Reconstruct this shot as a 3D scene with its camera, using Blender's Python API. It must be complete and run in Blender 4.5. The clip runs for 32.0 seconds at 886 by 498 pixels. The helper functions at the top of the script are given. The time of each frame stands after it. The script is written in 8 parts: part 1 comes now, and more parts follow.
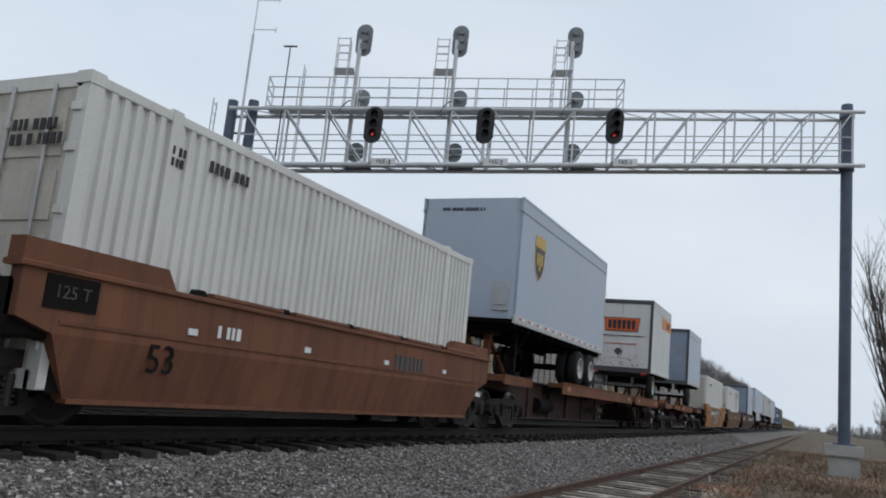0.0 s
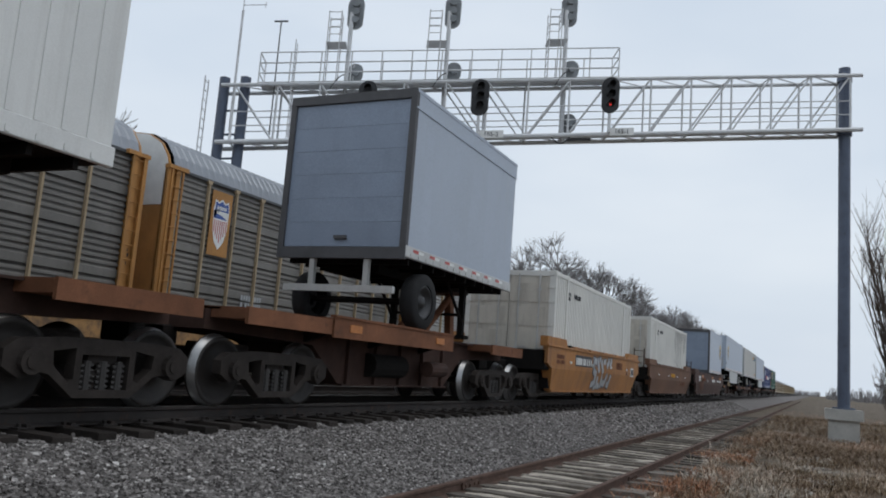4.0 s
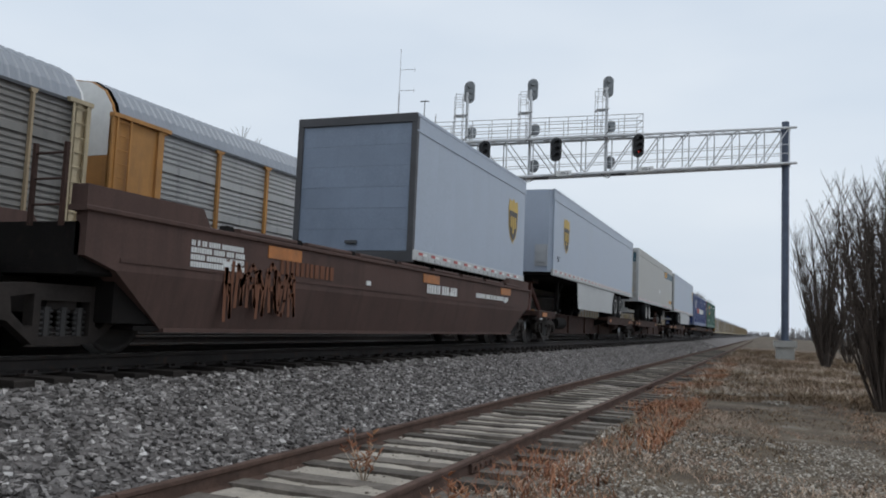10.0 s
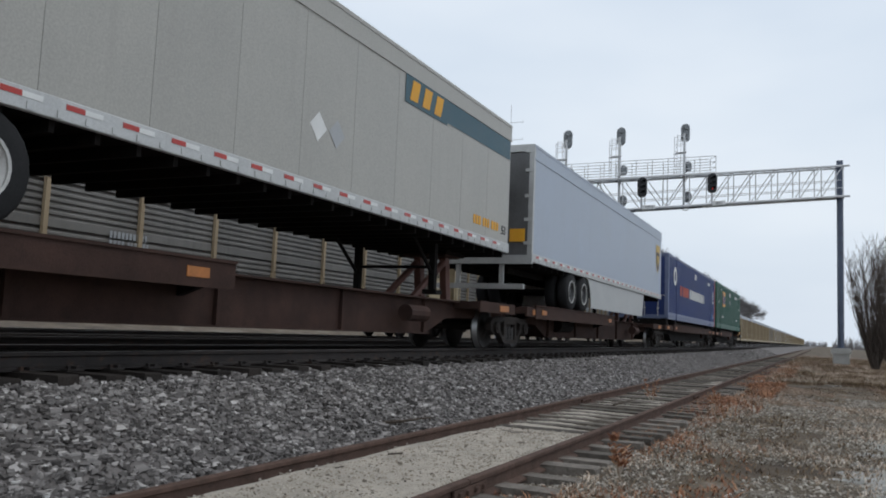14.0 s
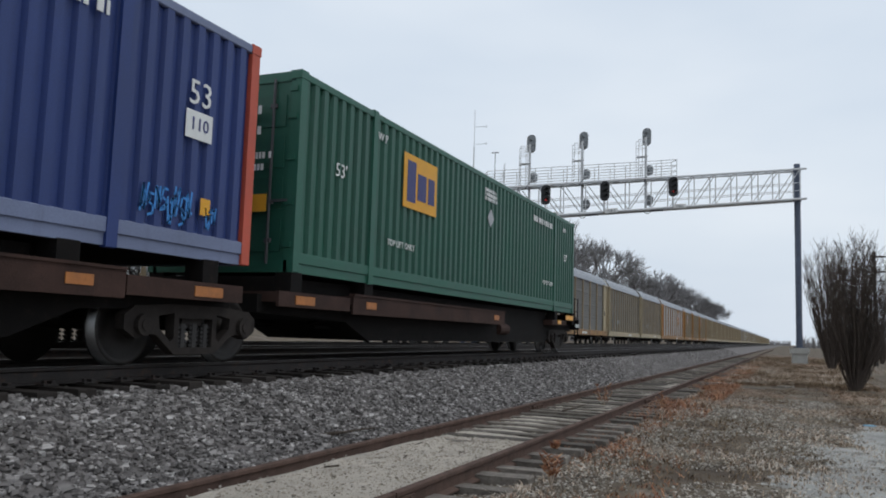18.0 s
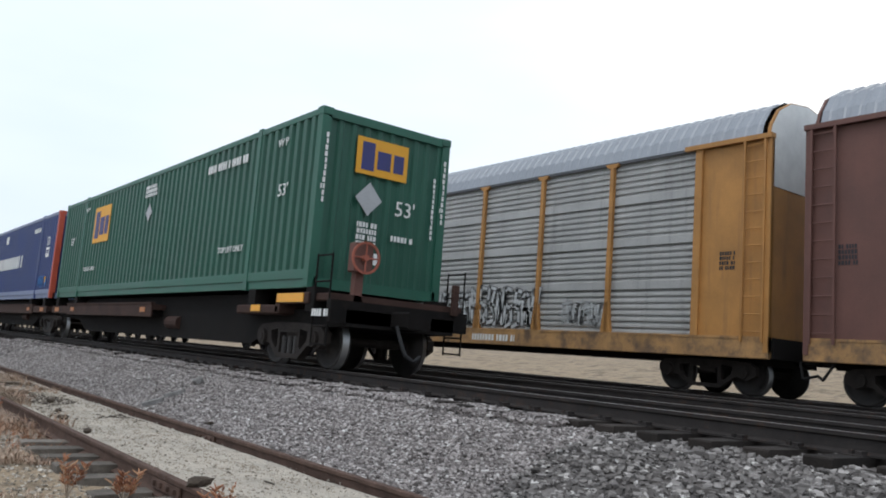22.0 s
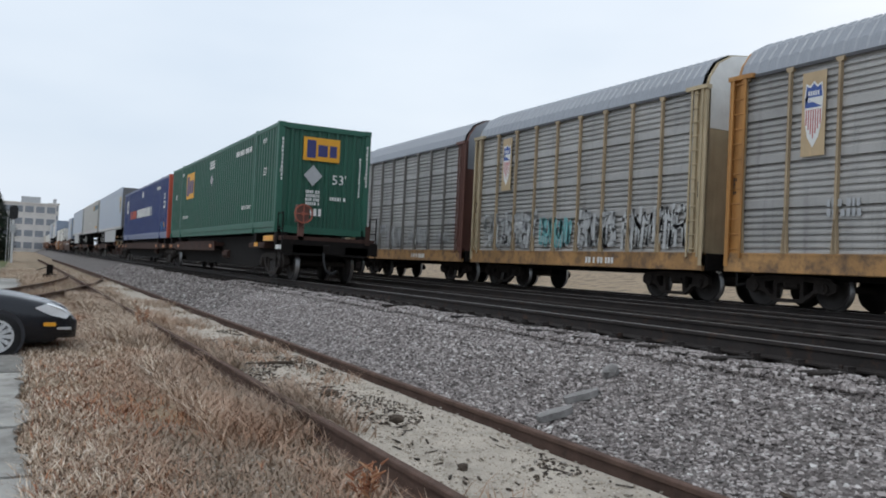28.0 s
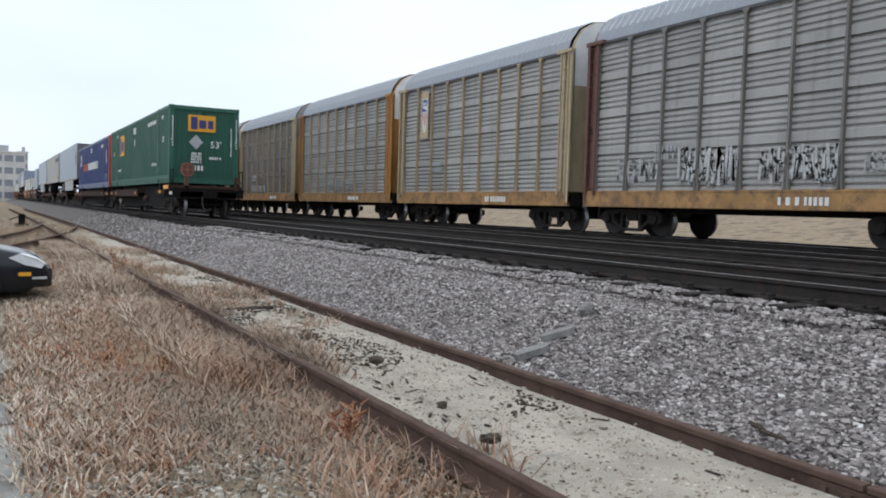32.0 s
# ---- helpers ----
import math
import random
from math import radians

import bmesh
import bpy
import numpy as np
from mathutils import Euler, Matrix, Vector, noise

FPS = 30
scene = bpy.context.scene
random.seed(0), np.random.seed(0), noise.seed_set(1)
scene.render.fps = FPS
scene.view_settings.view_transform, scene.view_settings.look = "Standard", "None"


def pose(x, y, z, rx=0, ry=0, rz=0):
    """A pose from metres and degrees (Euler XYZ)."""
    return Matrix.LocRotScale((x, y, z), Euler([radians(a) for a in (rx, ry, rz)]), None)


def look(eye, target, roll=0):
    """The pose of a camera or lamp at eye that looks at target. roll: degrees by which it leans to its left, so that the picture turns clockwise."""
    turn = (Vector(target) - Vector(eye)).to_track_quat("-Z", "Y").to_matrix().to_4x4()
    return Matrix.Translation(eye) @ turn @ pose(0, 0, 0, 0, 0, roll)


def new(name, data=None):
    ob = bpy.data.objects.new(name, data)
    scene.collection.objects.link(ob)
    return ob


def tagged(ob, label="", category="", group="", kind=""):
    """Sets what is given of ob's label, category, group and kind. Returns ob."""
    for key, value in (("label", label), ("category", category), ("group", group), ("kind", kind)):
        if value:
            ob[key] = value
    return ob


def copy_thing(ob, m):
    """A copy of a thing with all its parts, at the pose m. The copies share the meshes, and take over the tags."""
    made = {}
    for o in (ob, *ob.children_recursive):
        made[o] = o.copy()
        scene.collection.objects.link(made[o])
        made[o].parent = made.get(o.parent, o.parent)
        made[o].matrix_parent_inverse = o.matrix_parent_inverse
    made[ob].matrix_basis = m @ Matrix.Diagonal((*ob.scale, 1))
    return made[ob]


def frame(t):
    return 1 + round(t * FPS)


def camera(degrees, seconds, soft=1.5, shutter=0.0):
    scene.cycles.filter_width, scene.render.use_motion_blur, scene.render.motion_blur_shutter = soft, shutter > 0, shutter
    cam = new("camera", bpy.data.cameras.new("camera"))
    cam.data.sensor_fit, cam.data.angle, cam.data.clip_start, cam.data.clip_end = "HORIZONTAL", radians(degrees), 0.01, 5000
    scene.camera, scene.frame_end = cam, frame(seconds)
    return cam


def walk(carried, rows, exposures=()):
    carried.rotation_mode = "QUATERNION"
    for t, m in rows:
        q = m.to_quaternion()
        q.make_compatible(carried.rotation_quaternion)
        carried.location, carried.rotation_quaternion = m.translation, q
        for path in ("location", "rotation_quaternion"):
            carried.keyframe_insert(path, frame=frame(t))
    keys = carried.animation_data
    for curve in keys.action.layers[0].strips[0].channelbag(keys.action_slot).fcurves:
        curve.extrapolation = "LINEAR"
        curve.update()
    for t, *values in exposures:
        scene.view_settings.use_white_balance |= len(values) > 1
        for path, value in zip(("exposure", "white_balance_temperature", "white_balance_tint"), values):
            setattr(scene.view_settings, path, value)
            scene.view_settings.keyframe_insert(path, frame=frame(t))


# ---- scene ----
# the camera: a wide lens, carried beside the siding
cam = camera(57.5, 32.0, soft=1.9)
PATH = [
    (0, 0.238, 28.044, 1.622, 25.29, 10.11, 5.65),
    (0.5, 0.238, 28.118, 1.622, 24.92, 10.14, 5.27),
    (1, 0.238, 28.237, 1.622, 24.52, 9.77, 4.82),
    (1.5, 0.238, 28.261, 1.622, 24.26, 9.91, 4.56),
    (2, 0.238, 28.351, 1.622, 23.90, 10.08, 4.19),
    (2.5, 0.238, 28.377, 1.622, 23.91, 10.47, 4.10),
    (3, 0.238, 28.339, 1.622, 24.18, 10.55, 4.01),
    (3.5, 0.238, 28.247, 1.622, 24.56, 9.39, 4.23),
    (5.5, 0.238, 27.831, 1.622, 26.29, 7.24, 4.13),
    (6, 0.238, 27.714, 1.622, 26.46, 6.72, 4.20),
    (6.5, 0.238, 27.642, 1.622, 26.66, 6.51, 4.22),
    (7, 0.238, 27.630, 1.622, 26.71, 6.45, 4.31),
    (7.5, 0.238, 27.525, 1.622, 26.89, 6.45, 4.27),
    (8, 0.238, 27.595, 1.622, 26.79, 6.78, 4.31),
    (8.5, 0.238, 27.435, 1.622, 26.49, 6.95, 4.09),
    (9, 0.191, 24.065, 1.557, 23.94, 7.08, 3.29),
    (9.5, 0.143, 18.406, 1.493, 21.58, 6.44, 2.52),
    (10, 0.095, 10.231, 1.429, 21.82, 5.20, 2.36),
    (10.5, 0.048, 2.994, 1.364, 22.54, 4.32, 1.93),
    (11, 0.000, 0.043, 1.300, 24.58, 4.02, 2.08),
    (11.5, 0.000, -0.011, 1.300, 26.65, 4.03, 2.24),
    (12, 0.000, -0.063, 1.300, 28.70, 4.22, 1.93),
    (12.5, 0.000, -0.087, 1.300, 27.79, 4.36, 2.53),
    (13, 0.000, -0.062, 1.300, 26.11, 4.77, 2.59),
    (13.5, 0.000, -0.031, 1.300, 25.47, 5.30, 2.66),
    (14, 0.000, -0.001, 1.300, 25.21, 5.72, 2.41),
    (14.5, 0.000, 0.000, 1.300, 24.86, 6.50, 2.41),
    (15, 0.000, 0.002, 1.300, 24.32, 6.84, 2.67),
    (15.5, 0.000, 0.020, 1.300, 23.52, 7.11, 2.56),
    (17.5, 0.300, 0.064, 1.390, 22.85, 5.98, 1.90),
    (18, 0.330, 0.061, 1.400, 23.05, 6.00, 1.80),
    (18.5, 0.300, 0.070, 1.380, 24.70, 6.32, 1.35),
    (19, 0.200, 0.010, 1.350, 30.20, 6.52, 1.10),
    (19.5, 0.100, -0.022, 1.325, 39.95, 7.35, 0.80),
    (20, 0.000, 0.000, 1.300, 49.68, 7.51, 1.23),
    (20.5, 0.000, 0.000, 1.300, 72.77, 8.28, 2.62),
    (21, 0.000, 0.000, 1.300, 100.99, 8.14, 2.24),
    (21.5, 0.000, 0.000, 1.300, 128.69, 7.83, 5.20),
    (22, 0.000, 0.000, 1.300, 142.44, 7.47, 4.32),
    (22.5, -0.004, -0.171, 1.308, 155.02, 5.98, 4.20),
    (23, -0.013, -0.688, 1.329, 159.04, 4.88, 2.85),
    (23.5, -0.022, -3.772, 1.349, 155.85, 5.53, 3.53),
    (24, -0.031, -4.976, 1.369, 156.98, 5.07, 2.90),
    (24.5, -0.041, -5.858, 1.390, 158.84, 5.17, 2.66),
    (25, -0.050, -6.643, 1.410, 158.47, 5.02, 3.23),
    (27.5, -0.096, -6.985, 1.512, 155.61, 4.05, 3.24),
    (28, -0.096, -6.979, 1.512, 152.26, 1.18, 2.70),
    (28.5, -0.096, -6.918, 1.512, 148.29, -1.92, 2.69),
    (29, -0.096, -6.894, 1.512, 147.38, -3.51, 2.65),
    (29.5, -0.096, -6.920, 1.512, 147.86, -4.16, 2.48),
    (30, -0.096, -6.927, 1.512, 148.17, -3.67, 1.83),
    (30.5, -0.096, -6.950, 1.512, 149.42, -3.24, 2.08),
    (31, -0.096, -6.960, 1.512, 149.50, -3.02, 1.86),
    (31.5, -0.096, -6.972, 1.512, 150.21, -3.12, 1.42),
    (32, -0.096, -6.954, 1.512, 150.54, -2.86, 1.69),
]


def view(x, y, z, yaw, pitch, roll):
    """A camera pose from its place, heading (left of +y), tilt and lean."""
    a, p = radians(yaw), radians(pitch)
    way = Vector((-math.sin(a) * math.cos(p), math.cos(a) * math.cos(p), math.sin(p)))
    return look((x, y, z), Vector((x, y, z)) + way, roll)


EXPOSURES = [(0, 0.0), (8.5, 0.0), (11, 0.02), (13, 0.08), (18, 0.02), (19.5, 0.0), (20.1, -0.02), (20.7, 0.2), (21, 0.36), (22, 0.42), (22.4, 0.32), (23, -0.1), (24, -0.04), (25.5, 0.03), (28, 0.18), (29, 0.42), (30, 0.47), (32, 0.45)]
walk(cam, [(r[0], view(*r[1:])) for r in PATH], EXPOSURES)

# ---- daylight under a closed sky ----
world = bpy.data.worlds.new("overcast_sky")
scene.world = world
world.use_nodes = True
nt = world.node_tree
nt.nodes.clear()
w_out, w_bg = nt.nodes.new("ShaderNodeOutputWorld"), nt.nodes.new("ShaderNodeBackground")
w_sky, w_mix = nt.nodes.new("ShaderNodeTexSky"), nt.nodes.new("ShaderNodeMixRGB")
w_scale, w_noise, w_ramp = nt.nodes.new("ShaderNodeMixRGB"), nt.nodes.new("ShaderNodeTexNoise"), nt.nodes.new("ShaderNodeValToRGB")
w_co, w_map = nt.nodes.new("ShaderNodeTexCoord"), nt.nodes.new("ShaderNodeMapping")
w_sky.sky_type, w_sky.sun_disc = "NISHITA", False
w_sky.sun_elevation, w_sky.sun_rotation = radians(32), radians(250)
w_sky.dust_density, w_sky.air_density = 4.0, 1.5
w_scale.blend_type = "MULTIPLY"
w_scale.inputs[0].default_value, w_scale.inputs[2].default_value = 1.0, (0.1, 0.1, 0.1, 1)
w_map.inputs["Scale"].default_value = (1.0, 1.0, 3.0)
w_noise.inputs["Scale"].default_value, w_noise.inputs["Detail"].default_value = 1.6, 4
w_ramp.color_ramp.elements[0].position, w_ramp.color_ramp.elements[1].position = 0.3, 0.75
w_ramp.color_ramp.elements[0].color, w_ramp.color_ramp.elements[1].color = (0.61, 0.71, 0.84, 1), (0.80, 0.87, 0.955, 1)
w_mix.inputs[0].default_value = 0.9
for a, b in ((w_co.outputs["Generated"], w_map.inputs["Vector"]), (w_map.outputs[0], w_noise.inputs["Vector"]), (w_noise.outputs[0], w_ramp.inputs[0]),
             (w_sky.outputs[0], w_scale.inputs[1]), (w_scale.outputs[0], w_mix.inputs[1]), (w_ramp.outputs[0], w_mix.inputs[2]),
             (w_mix.outputs[0], w_bg.inputs[0]), (w_bg.outputs[0], w_out.inputs[0])):
    nt.links.new(a, b)
w_bg.inputs[1].default_value = 1.0
sun = new("sun", bpy.data.lights.new("sun", "SUN"))
sun.data.energy, sun.data.angle, sun.data.color = 0.6, radians(25), (1.0, 0.97, 0.92)
sun.matrix_world = look((0, 0, 60), (-30, -6, 0))


# ---- materials ----
MATS = {}


def surf(name, base, rough=0.65, metal=0.0, var=0.18, scale=2.5, fine=60.0, bump=0.15, dirt=None, streak=0.0, spread=0.0, low=0.45):
    """A worn surface: broad stains, fine grain, vertical streaks of dirt, relief; spread varies it from piece to piece."""
    if name in MATS:
        return MATS[name]
    m = bpy.data.materials.new(name)
    m.use_nodes = True
    t = m.node_tree
    n, l = t.nodes, t.links
    bsdf = n["Principled BSDF"]
    co, info, add = n.new("ShaderNodeTexCoord"), n.new("ShaderNodeObjectInfo"), n.new("ShaderNodeVectorMath")
    mul = n.new("ShaderNodeMath")
    mul.operation, mul.inputs[1].default_value = "MULTIPLY", 37.0
    l.new(info.outputs["Random"], mul.inputs[0])
    l.new(co.outputs["Object"], add.inputs[0])
    l.new(mul.outputs[0], add.inputs[1])

    def noise_of(s, stretch=None, detail=5.0, rough_n=0.6):
        x = n.new("ShaderNodeTexNoise")
        x.inputs["Scale"].default_value, x.inputs["Detail"].default_value, x.inputs["Roughness"].default_value = s, detail, rough_n
        if stretch:
            mp = n.new("ShaderNodeMapping")
            mp.inputs["Scale"].default_value = stretch
            l.new(add.outputs[0], mp.inputs["Vector"])
            l.new(mp.outputs[0], x.inputs["Vector"])
        else:
            l.new(add.outputs[0], x.inputs["Vector"])
        return x.outputs[0]

    def mixed(kind, fac, a, b):
        x = n.new("ShaderNodeMixRGB")
        x.blend_type = kind
        for i, val in ((0, fac), (1, a), (2, b)):
            if hasattr(val, "is_linked"):
                l.new(val, x.inputs[i])
            else:
                x.inputs[i].default_value = val
        return x.outputs[0]

    def ramp(v, p0, p1, c0=(0, 0, 0, 1), c1=(1, 1, 1, 1)):
        x = n.new("ShaderNodeValToRGB")
        x.color_ramp.elements[0].position, x.color_ramp.elements[1].position = p0, p1
        x.color_ramp.elements[0].color, x.color_ramp.elements[1].color = c0, c1
        l.new(v, x.inputs[0])
        return x.outputs[0]

    b4 = (*base, 1)
    lo, hi = tuple(max(0, c * (1 - var)) for c in base) + (1,), tuple(min(1, c * (1 + var)) for c in base) + (1,)
    broad, grain = noise_of(scale), noise_of(fine)
    colour = ramp(broad, 0.3, 0.7, lo, hi)
    colour = mixed("OVERLAY", 0.35, colour, ramp(grain, 0.25, 0.75, (0.3, 0.3, 0.3, 1), (0.7, 0.7, 0.7, 1)))
    if dirt:
        if streak:
            runs = noise_of(1.0, (3.0, 5.0, 0.35), 6.0, 0.65)
            colour = mixed("MIX", ramp(runs, 1 - low - 0.02, 1 - low + 0.25, (0, 0, 0, 1), (streak, streak, streak, 1)), colour, (*dirt, 1))
        else:
            colour = mixed("MIX", ramp(noise_of(scale * 2.3, None, 8.0, 0.7), 1 - low, 1 - low + 0.2, (0, 0, 0, 1), (0.8, 0.8, 0.8, 1)), colour, (*dirt, 1))
    if spread:
        hs = n.new("ShaderNodeHueSaturation")
        mr = n.new("ShaderNodeMapRange")
        mr.inputs[3].default_value, mr.inputs[4].default_value = 1 - spread, 1 + spread
        l.new(info.outputs["Random"], mr.inputs[0])
        l.new(mr.outputs[0], hs.inputs["Value"])
        l.new(colour, hs.inputs["Color"])
        colour = hs.outputs[0]
    l.new(colour, bsdf.inputs["Base Color"])
    mr = n.new("ShaderNodeMapRange")
    mr.inputs[3].default_value, mr.inputs[4].default_value = max(0.05, rough - 0.12), min(1, rough + 0.12)
    l.new(broad, mr.inputs[0])
    l.new(mr.outputs[0], bsdf.inputs["Roughness"])
    bsdf.inputs["Metallic"].default_value = metal
    if rough >= 0.75:
        bsdf.inputs["Specular IOR Level"].default_value = 0.2
    if bump:
        bp = n.new("ShaderNodeBump")
        bp.inputs["Strength"].default_value, bp.inputs["Distance"].default_value = bump, 0.02
        l.new(grain, bp.inputs["Height"])
        l.new(bp.outputs[0], bsdf.inputs["Normal"])
    MATS[name] = m
    return m


def glow(name, colour, strength):
    m = bpy.data.materials.new(name)
    m.use_nodes = True
    b = m.node_tree.nodes["Principled BSDF"]
    b.inputs["Base Color"].default_value = (*colour, 1)
    b.inputs["Emission Color"].default_value, b.inputs["Emission Strength"].default_value = (*colour, 1), strength
    return m


RUST = (0.10, 0.05, 0.03)
M_STEEL = surf("galvanised_steel", (0.60, 0.61, 0.62), 0.55, 0.1, 0.12, 1.5)
M_POST = surf("blue_grey_post", (0.085, 0.105, 0.15), 0.5, 0.2, 0.15, 2.0, dirt=(0.05, 0.05, 0.06))
M_BLACK = surf("black_board", (0.012, 0.012, 0.014), 0.5, 0, 0.2)
M_HOOD = surf("grey_head", (0.21, 0.225, 0.235), 0.6, 0, 0.2)
M_CONC = surf("concrete", (0.42, 0.41, 0.38), 0.9, 0, 0.15, 1.2, 40, 0.3, dirt=(0.22, 0.21, 0.19))
M_RAILTOP = surf("polished_rail_head", (0.30, 0.29, 0.28), 0.32, 0.8, 0.1, 4)
M_RAIL = surf("rail_side", (0.036, 0.031, 0.029), 0.75, 0.1, 0.3, 3, 50, 0.3, dirt=RUST)
M_RUSTRAIL = surf("rusty_siding_rail", (0.11, 0.07, 0.055), 0.85, 0.1, 0.3, 5, 70, 0.4, dirt=(0.05, 0.035, 0.03))
M_TIE = surf("creosoted_tie", (0.028, 0.023, 0.02), 0.9, 0, 0.3, 4, 40, 0.5, spread=0.35)
M_OLDTIE = surf("weathered_tie", (0.155, 0.135, 0.115), 0.95, 0, 0.35, 6, 35, 0.8, dirt=(0.06, 0.053, 0.046), spread=0.4)
M_TRUCK = surf("dark_truck_steel", (0.034, 0.028, 0.025), 0.8, 0.1, 0.35, 4, 60, 0.3, dirt=(0.05, 0.04, 0.034))
M_WHEEL = surf("wheel_steel", (0.026, 0.022, 0.02), 0.65, 0.2, 0.3, 5, dirt=(0.05, 0.038, 0.032))
M_TREAD = surf("bright_tread", (0.30, 0.30, 0.30), 0.35, 0.9, 0.15)
M_SPRING = surf("spring_steel", (0.05, 0.046, 0.044), 0.6, 0.4, 0.2)
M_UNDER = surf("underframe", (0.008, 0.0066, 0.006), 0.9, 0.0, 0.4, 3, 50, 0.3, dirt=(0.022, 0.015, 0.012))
M_DECKRUST = surf("rust_brown_deck", (0.052, 0.029, 0.023), 0.8, 0.0, 0.35, 2, 50, 0.3, dirt=(0.03, 0.021, 0.018))
M_DECKOR = surf("rust_orange_deck", (0.18, 0.078, 0.042), 0.8, 0.0, 0.3, 1.5, 50, 0.3, dirt=(0.075, 0.038, 0.026))
M_REFO = surf("dull_orange_reflector", (0.42, 0.15, 0.035), 0.5, 0, 0.2, 6, dirt=(0.15, 0.06, 0.03))
M_WELL_OX = surf("oxide_orange_well", (0.175, 0.075, 0.043), 0.75, 0, 0.28, 0.5, 60, 0.2, dirt=(0.085, 0.045, 0.034), streak=0.75, low=0.52)
M_WELL_YE = surf("yellow_orange_well", (0.36, 0.155, 0.042), 0.7, 0, 0.24, 0.5, 60, 0.2, dirt=(0.15, 0.075, 0.042), streak=0.7, low=0.52)
M_WELL_BR = surf("red_brown_well", (0.092, 0.056, 0.047), 0.75, 0, 0.24, 0.6, 60, 0.2, dirt=(0.05, 0.034, 0.029), streak=0.6, low=0.5)
M_WELL_BRN = surf("ochre_brown_well", (0.16, 0.088, 0.058), 0.75, 0, 0.26, 0.5, 60, 0.2, dirt=(0.07, 0.042, 0.034), streak=0.6, low=0.5)
M_WHITE = surf("white_container_paint", (0.68, 0.67, 0.63), 0.55, 0, 0.07, 0.8, 50, 0.08, dirt=(0.38, 0.36, 0.32), streak=0.4)
M_CREAM = surf("cream_container_paint", (0.56, 0.52, 0.45), 0.6, 0, 0.1, 0.8, 50, 0.1, dirt=(0.27, 0.235, 0.19), streak=0.65, low=0.5)
M_SOOT = surf("soot_stain", (0.10, 0.093, 0.085), 0.9, 0, 0.4, 3)
M_GREEN = surf("green_container_paint", (0.014, 0.088, 0.056), 0.5, 0, 0.14, 0.7, 50, 0.08, dirt=(0.026, 0.062, 0.048), streak=0.4)
M_GREENS = surf("green_rail_paint", (0.019, 0.108, 0.07), 0.5, 0, 0.12, 0.9, 50, 0.08, dirt=(0.05, 0.09, 0.08), streak=0.3)
M_BLUE = surf("blue_container_paint", (0.016, 0.037, 0.155), 0.5, 0, 0.12, 0.7, 50, 0.08, dirt=(0.05, 0.07, 0.16), streak=0.35)
M_BLUES = surf("blue_grey_sill", (0.16, 0.19, 0.30), 0.5, 0, 0.12, 0.9, dirt=(0.09, 0.10, 0.15), streak=0.4)
M_RED = surf("red_end_post", (0.50, 0.085, 0.045), 0.55, 0, 0.15, 1.5)
M_SILVER = surf("pale_grey_trailer_skin", (0.375, 0.425, 0.505), 0.42, 0.0, 0.06, 0.6, 40, 0.05, dirt=(0.36, 0.39, 0.44), streak=0.35)
M_SILVERD = surf("slate_blue_trailer_end", (0.23, 0.28, 0.36), 0.5, 0.0, 0.10, 0.8, 40, 0.05, dirt=(0.17, 0.20, 0.25), streak=0.4)
M_ALU = surf("aluminium_rail", (0.50, 0.50, 0.49), 0.45, 0.4, 0.12, 2, dirt=(0.28, 0.27, 0.25), streak=0.4)
M_ABF = surf("dull_aluminium_skin", (0.40, 0.385, 0.35), 0.45, 0.1, 0.07, 0.6, 40, 0.06, dirt=(0.33, 0.31, 0.28), streak=0.45)
M_DOORD = surf("dark_steel_door", (0.13, 0.13, 0.132), 0.4, 0.4, 0.25, 0.8, 40, 0.08, dirt=(0.06, 0.055, 0.05), streak=0.5)
M_YWHITE = surf("chalky_white_skin", (0.70, 0.70, 0.68), 0.55, 0, 0.06, 0.8, dirt=(0.42, 0.40, 0.37), streak=0.35)
M_YORANGE = surf("orange_band", (0.72, 0.27, 0.08), 0.55, 0, 0.12, 1.5)
M_ORED = surf("orange_red_panel", (0.70, 0.12, 0.03), 0.55, 0, 0.08)
M_DKGREY = surf("dark_grey_trim", (0.07, 0.07, 0.075), 0.6, 0, 0.2)
M_TYRE = surf("tyre_rubber", (0.022, 0.022, 0.023), 0.85, 0, 0.25, 5)
M_RIM = surf("steel_rim", (0.05, 0.05, 0.052), 0.5, 0.5, 0.2)
M_RIMW = surf("pale_rim", (0.50, 0.49, 0.47), 0.5, 0.4, 0.2, dirt=(0.25, 0.22, 0.2))
M_SKIRT = surf("grey_side_skirt", (0.47, 0.475, 0.47), 0.5, 0.1, 0.08, 1.0, dirt=(0.3, 0.3, 0.29), streak=0.4)
M_RACK = surf("zinc_rack_panel", (0.37, 0.36, 0.345), 0.5, 0.08, 0.14, 0.9, 50, 0.1, dirt=(0.12, 0.115, 0.11), streak=0.6, spread=0.12)
M_RACKD = surf("dark_zinc_rack_panel", (0.205, 0.192, 0.175), 0.6, 0.2, 0.16, 0.9, 50, 0.1, dirt=(0.09, 0.085, 0.08), streak=0.6, spread=0.12)
M_ROOF = surf("galvanised_roof", (0.28, 0.295, 0.32), 0.45, 0.4, 0.08, 1.0, 50, 0.1, dirt=(0.30, 0.31, 0.33), streak=0.3)
M_ORANGE = surf("yellow_orange_rack_steel", (0.42, 0.20, 0.055), 0.65, 0, 0.2, 1.2, dirt=(0.17, 0.09, 0.05), streak=0.65)
M_CRESTPALE = surf("faded_crest_panel", (0.50, 0.37, 0.22), 0.65, 0, 0.12, 1.5, dirt=(0.3, 0.25, 0.19), streak=0.5)
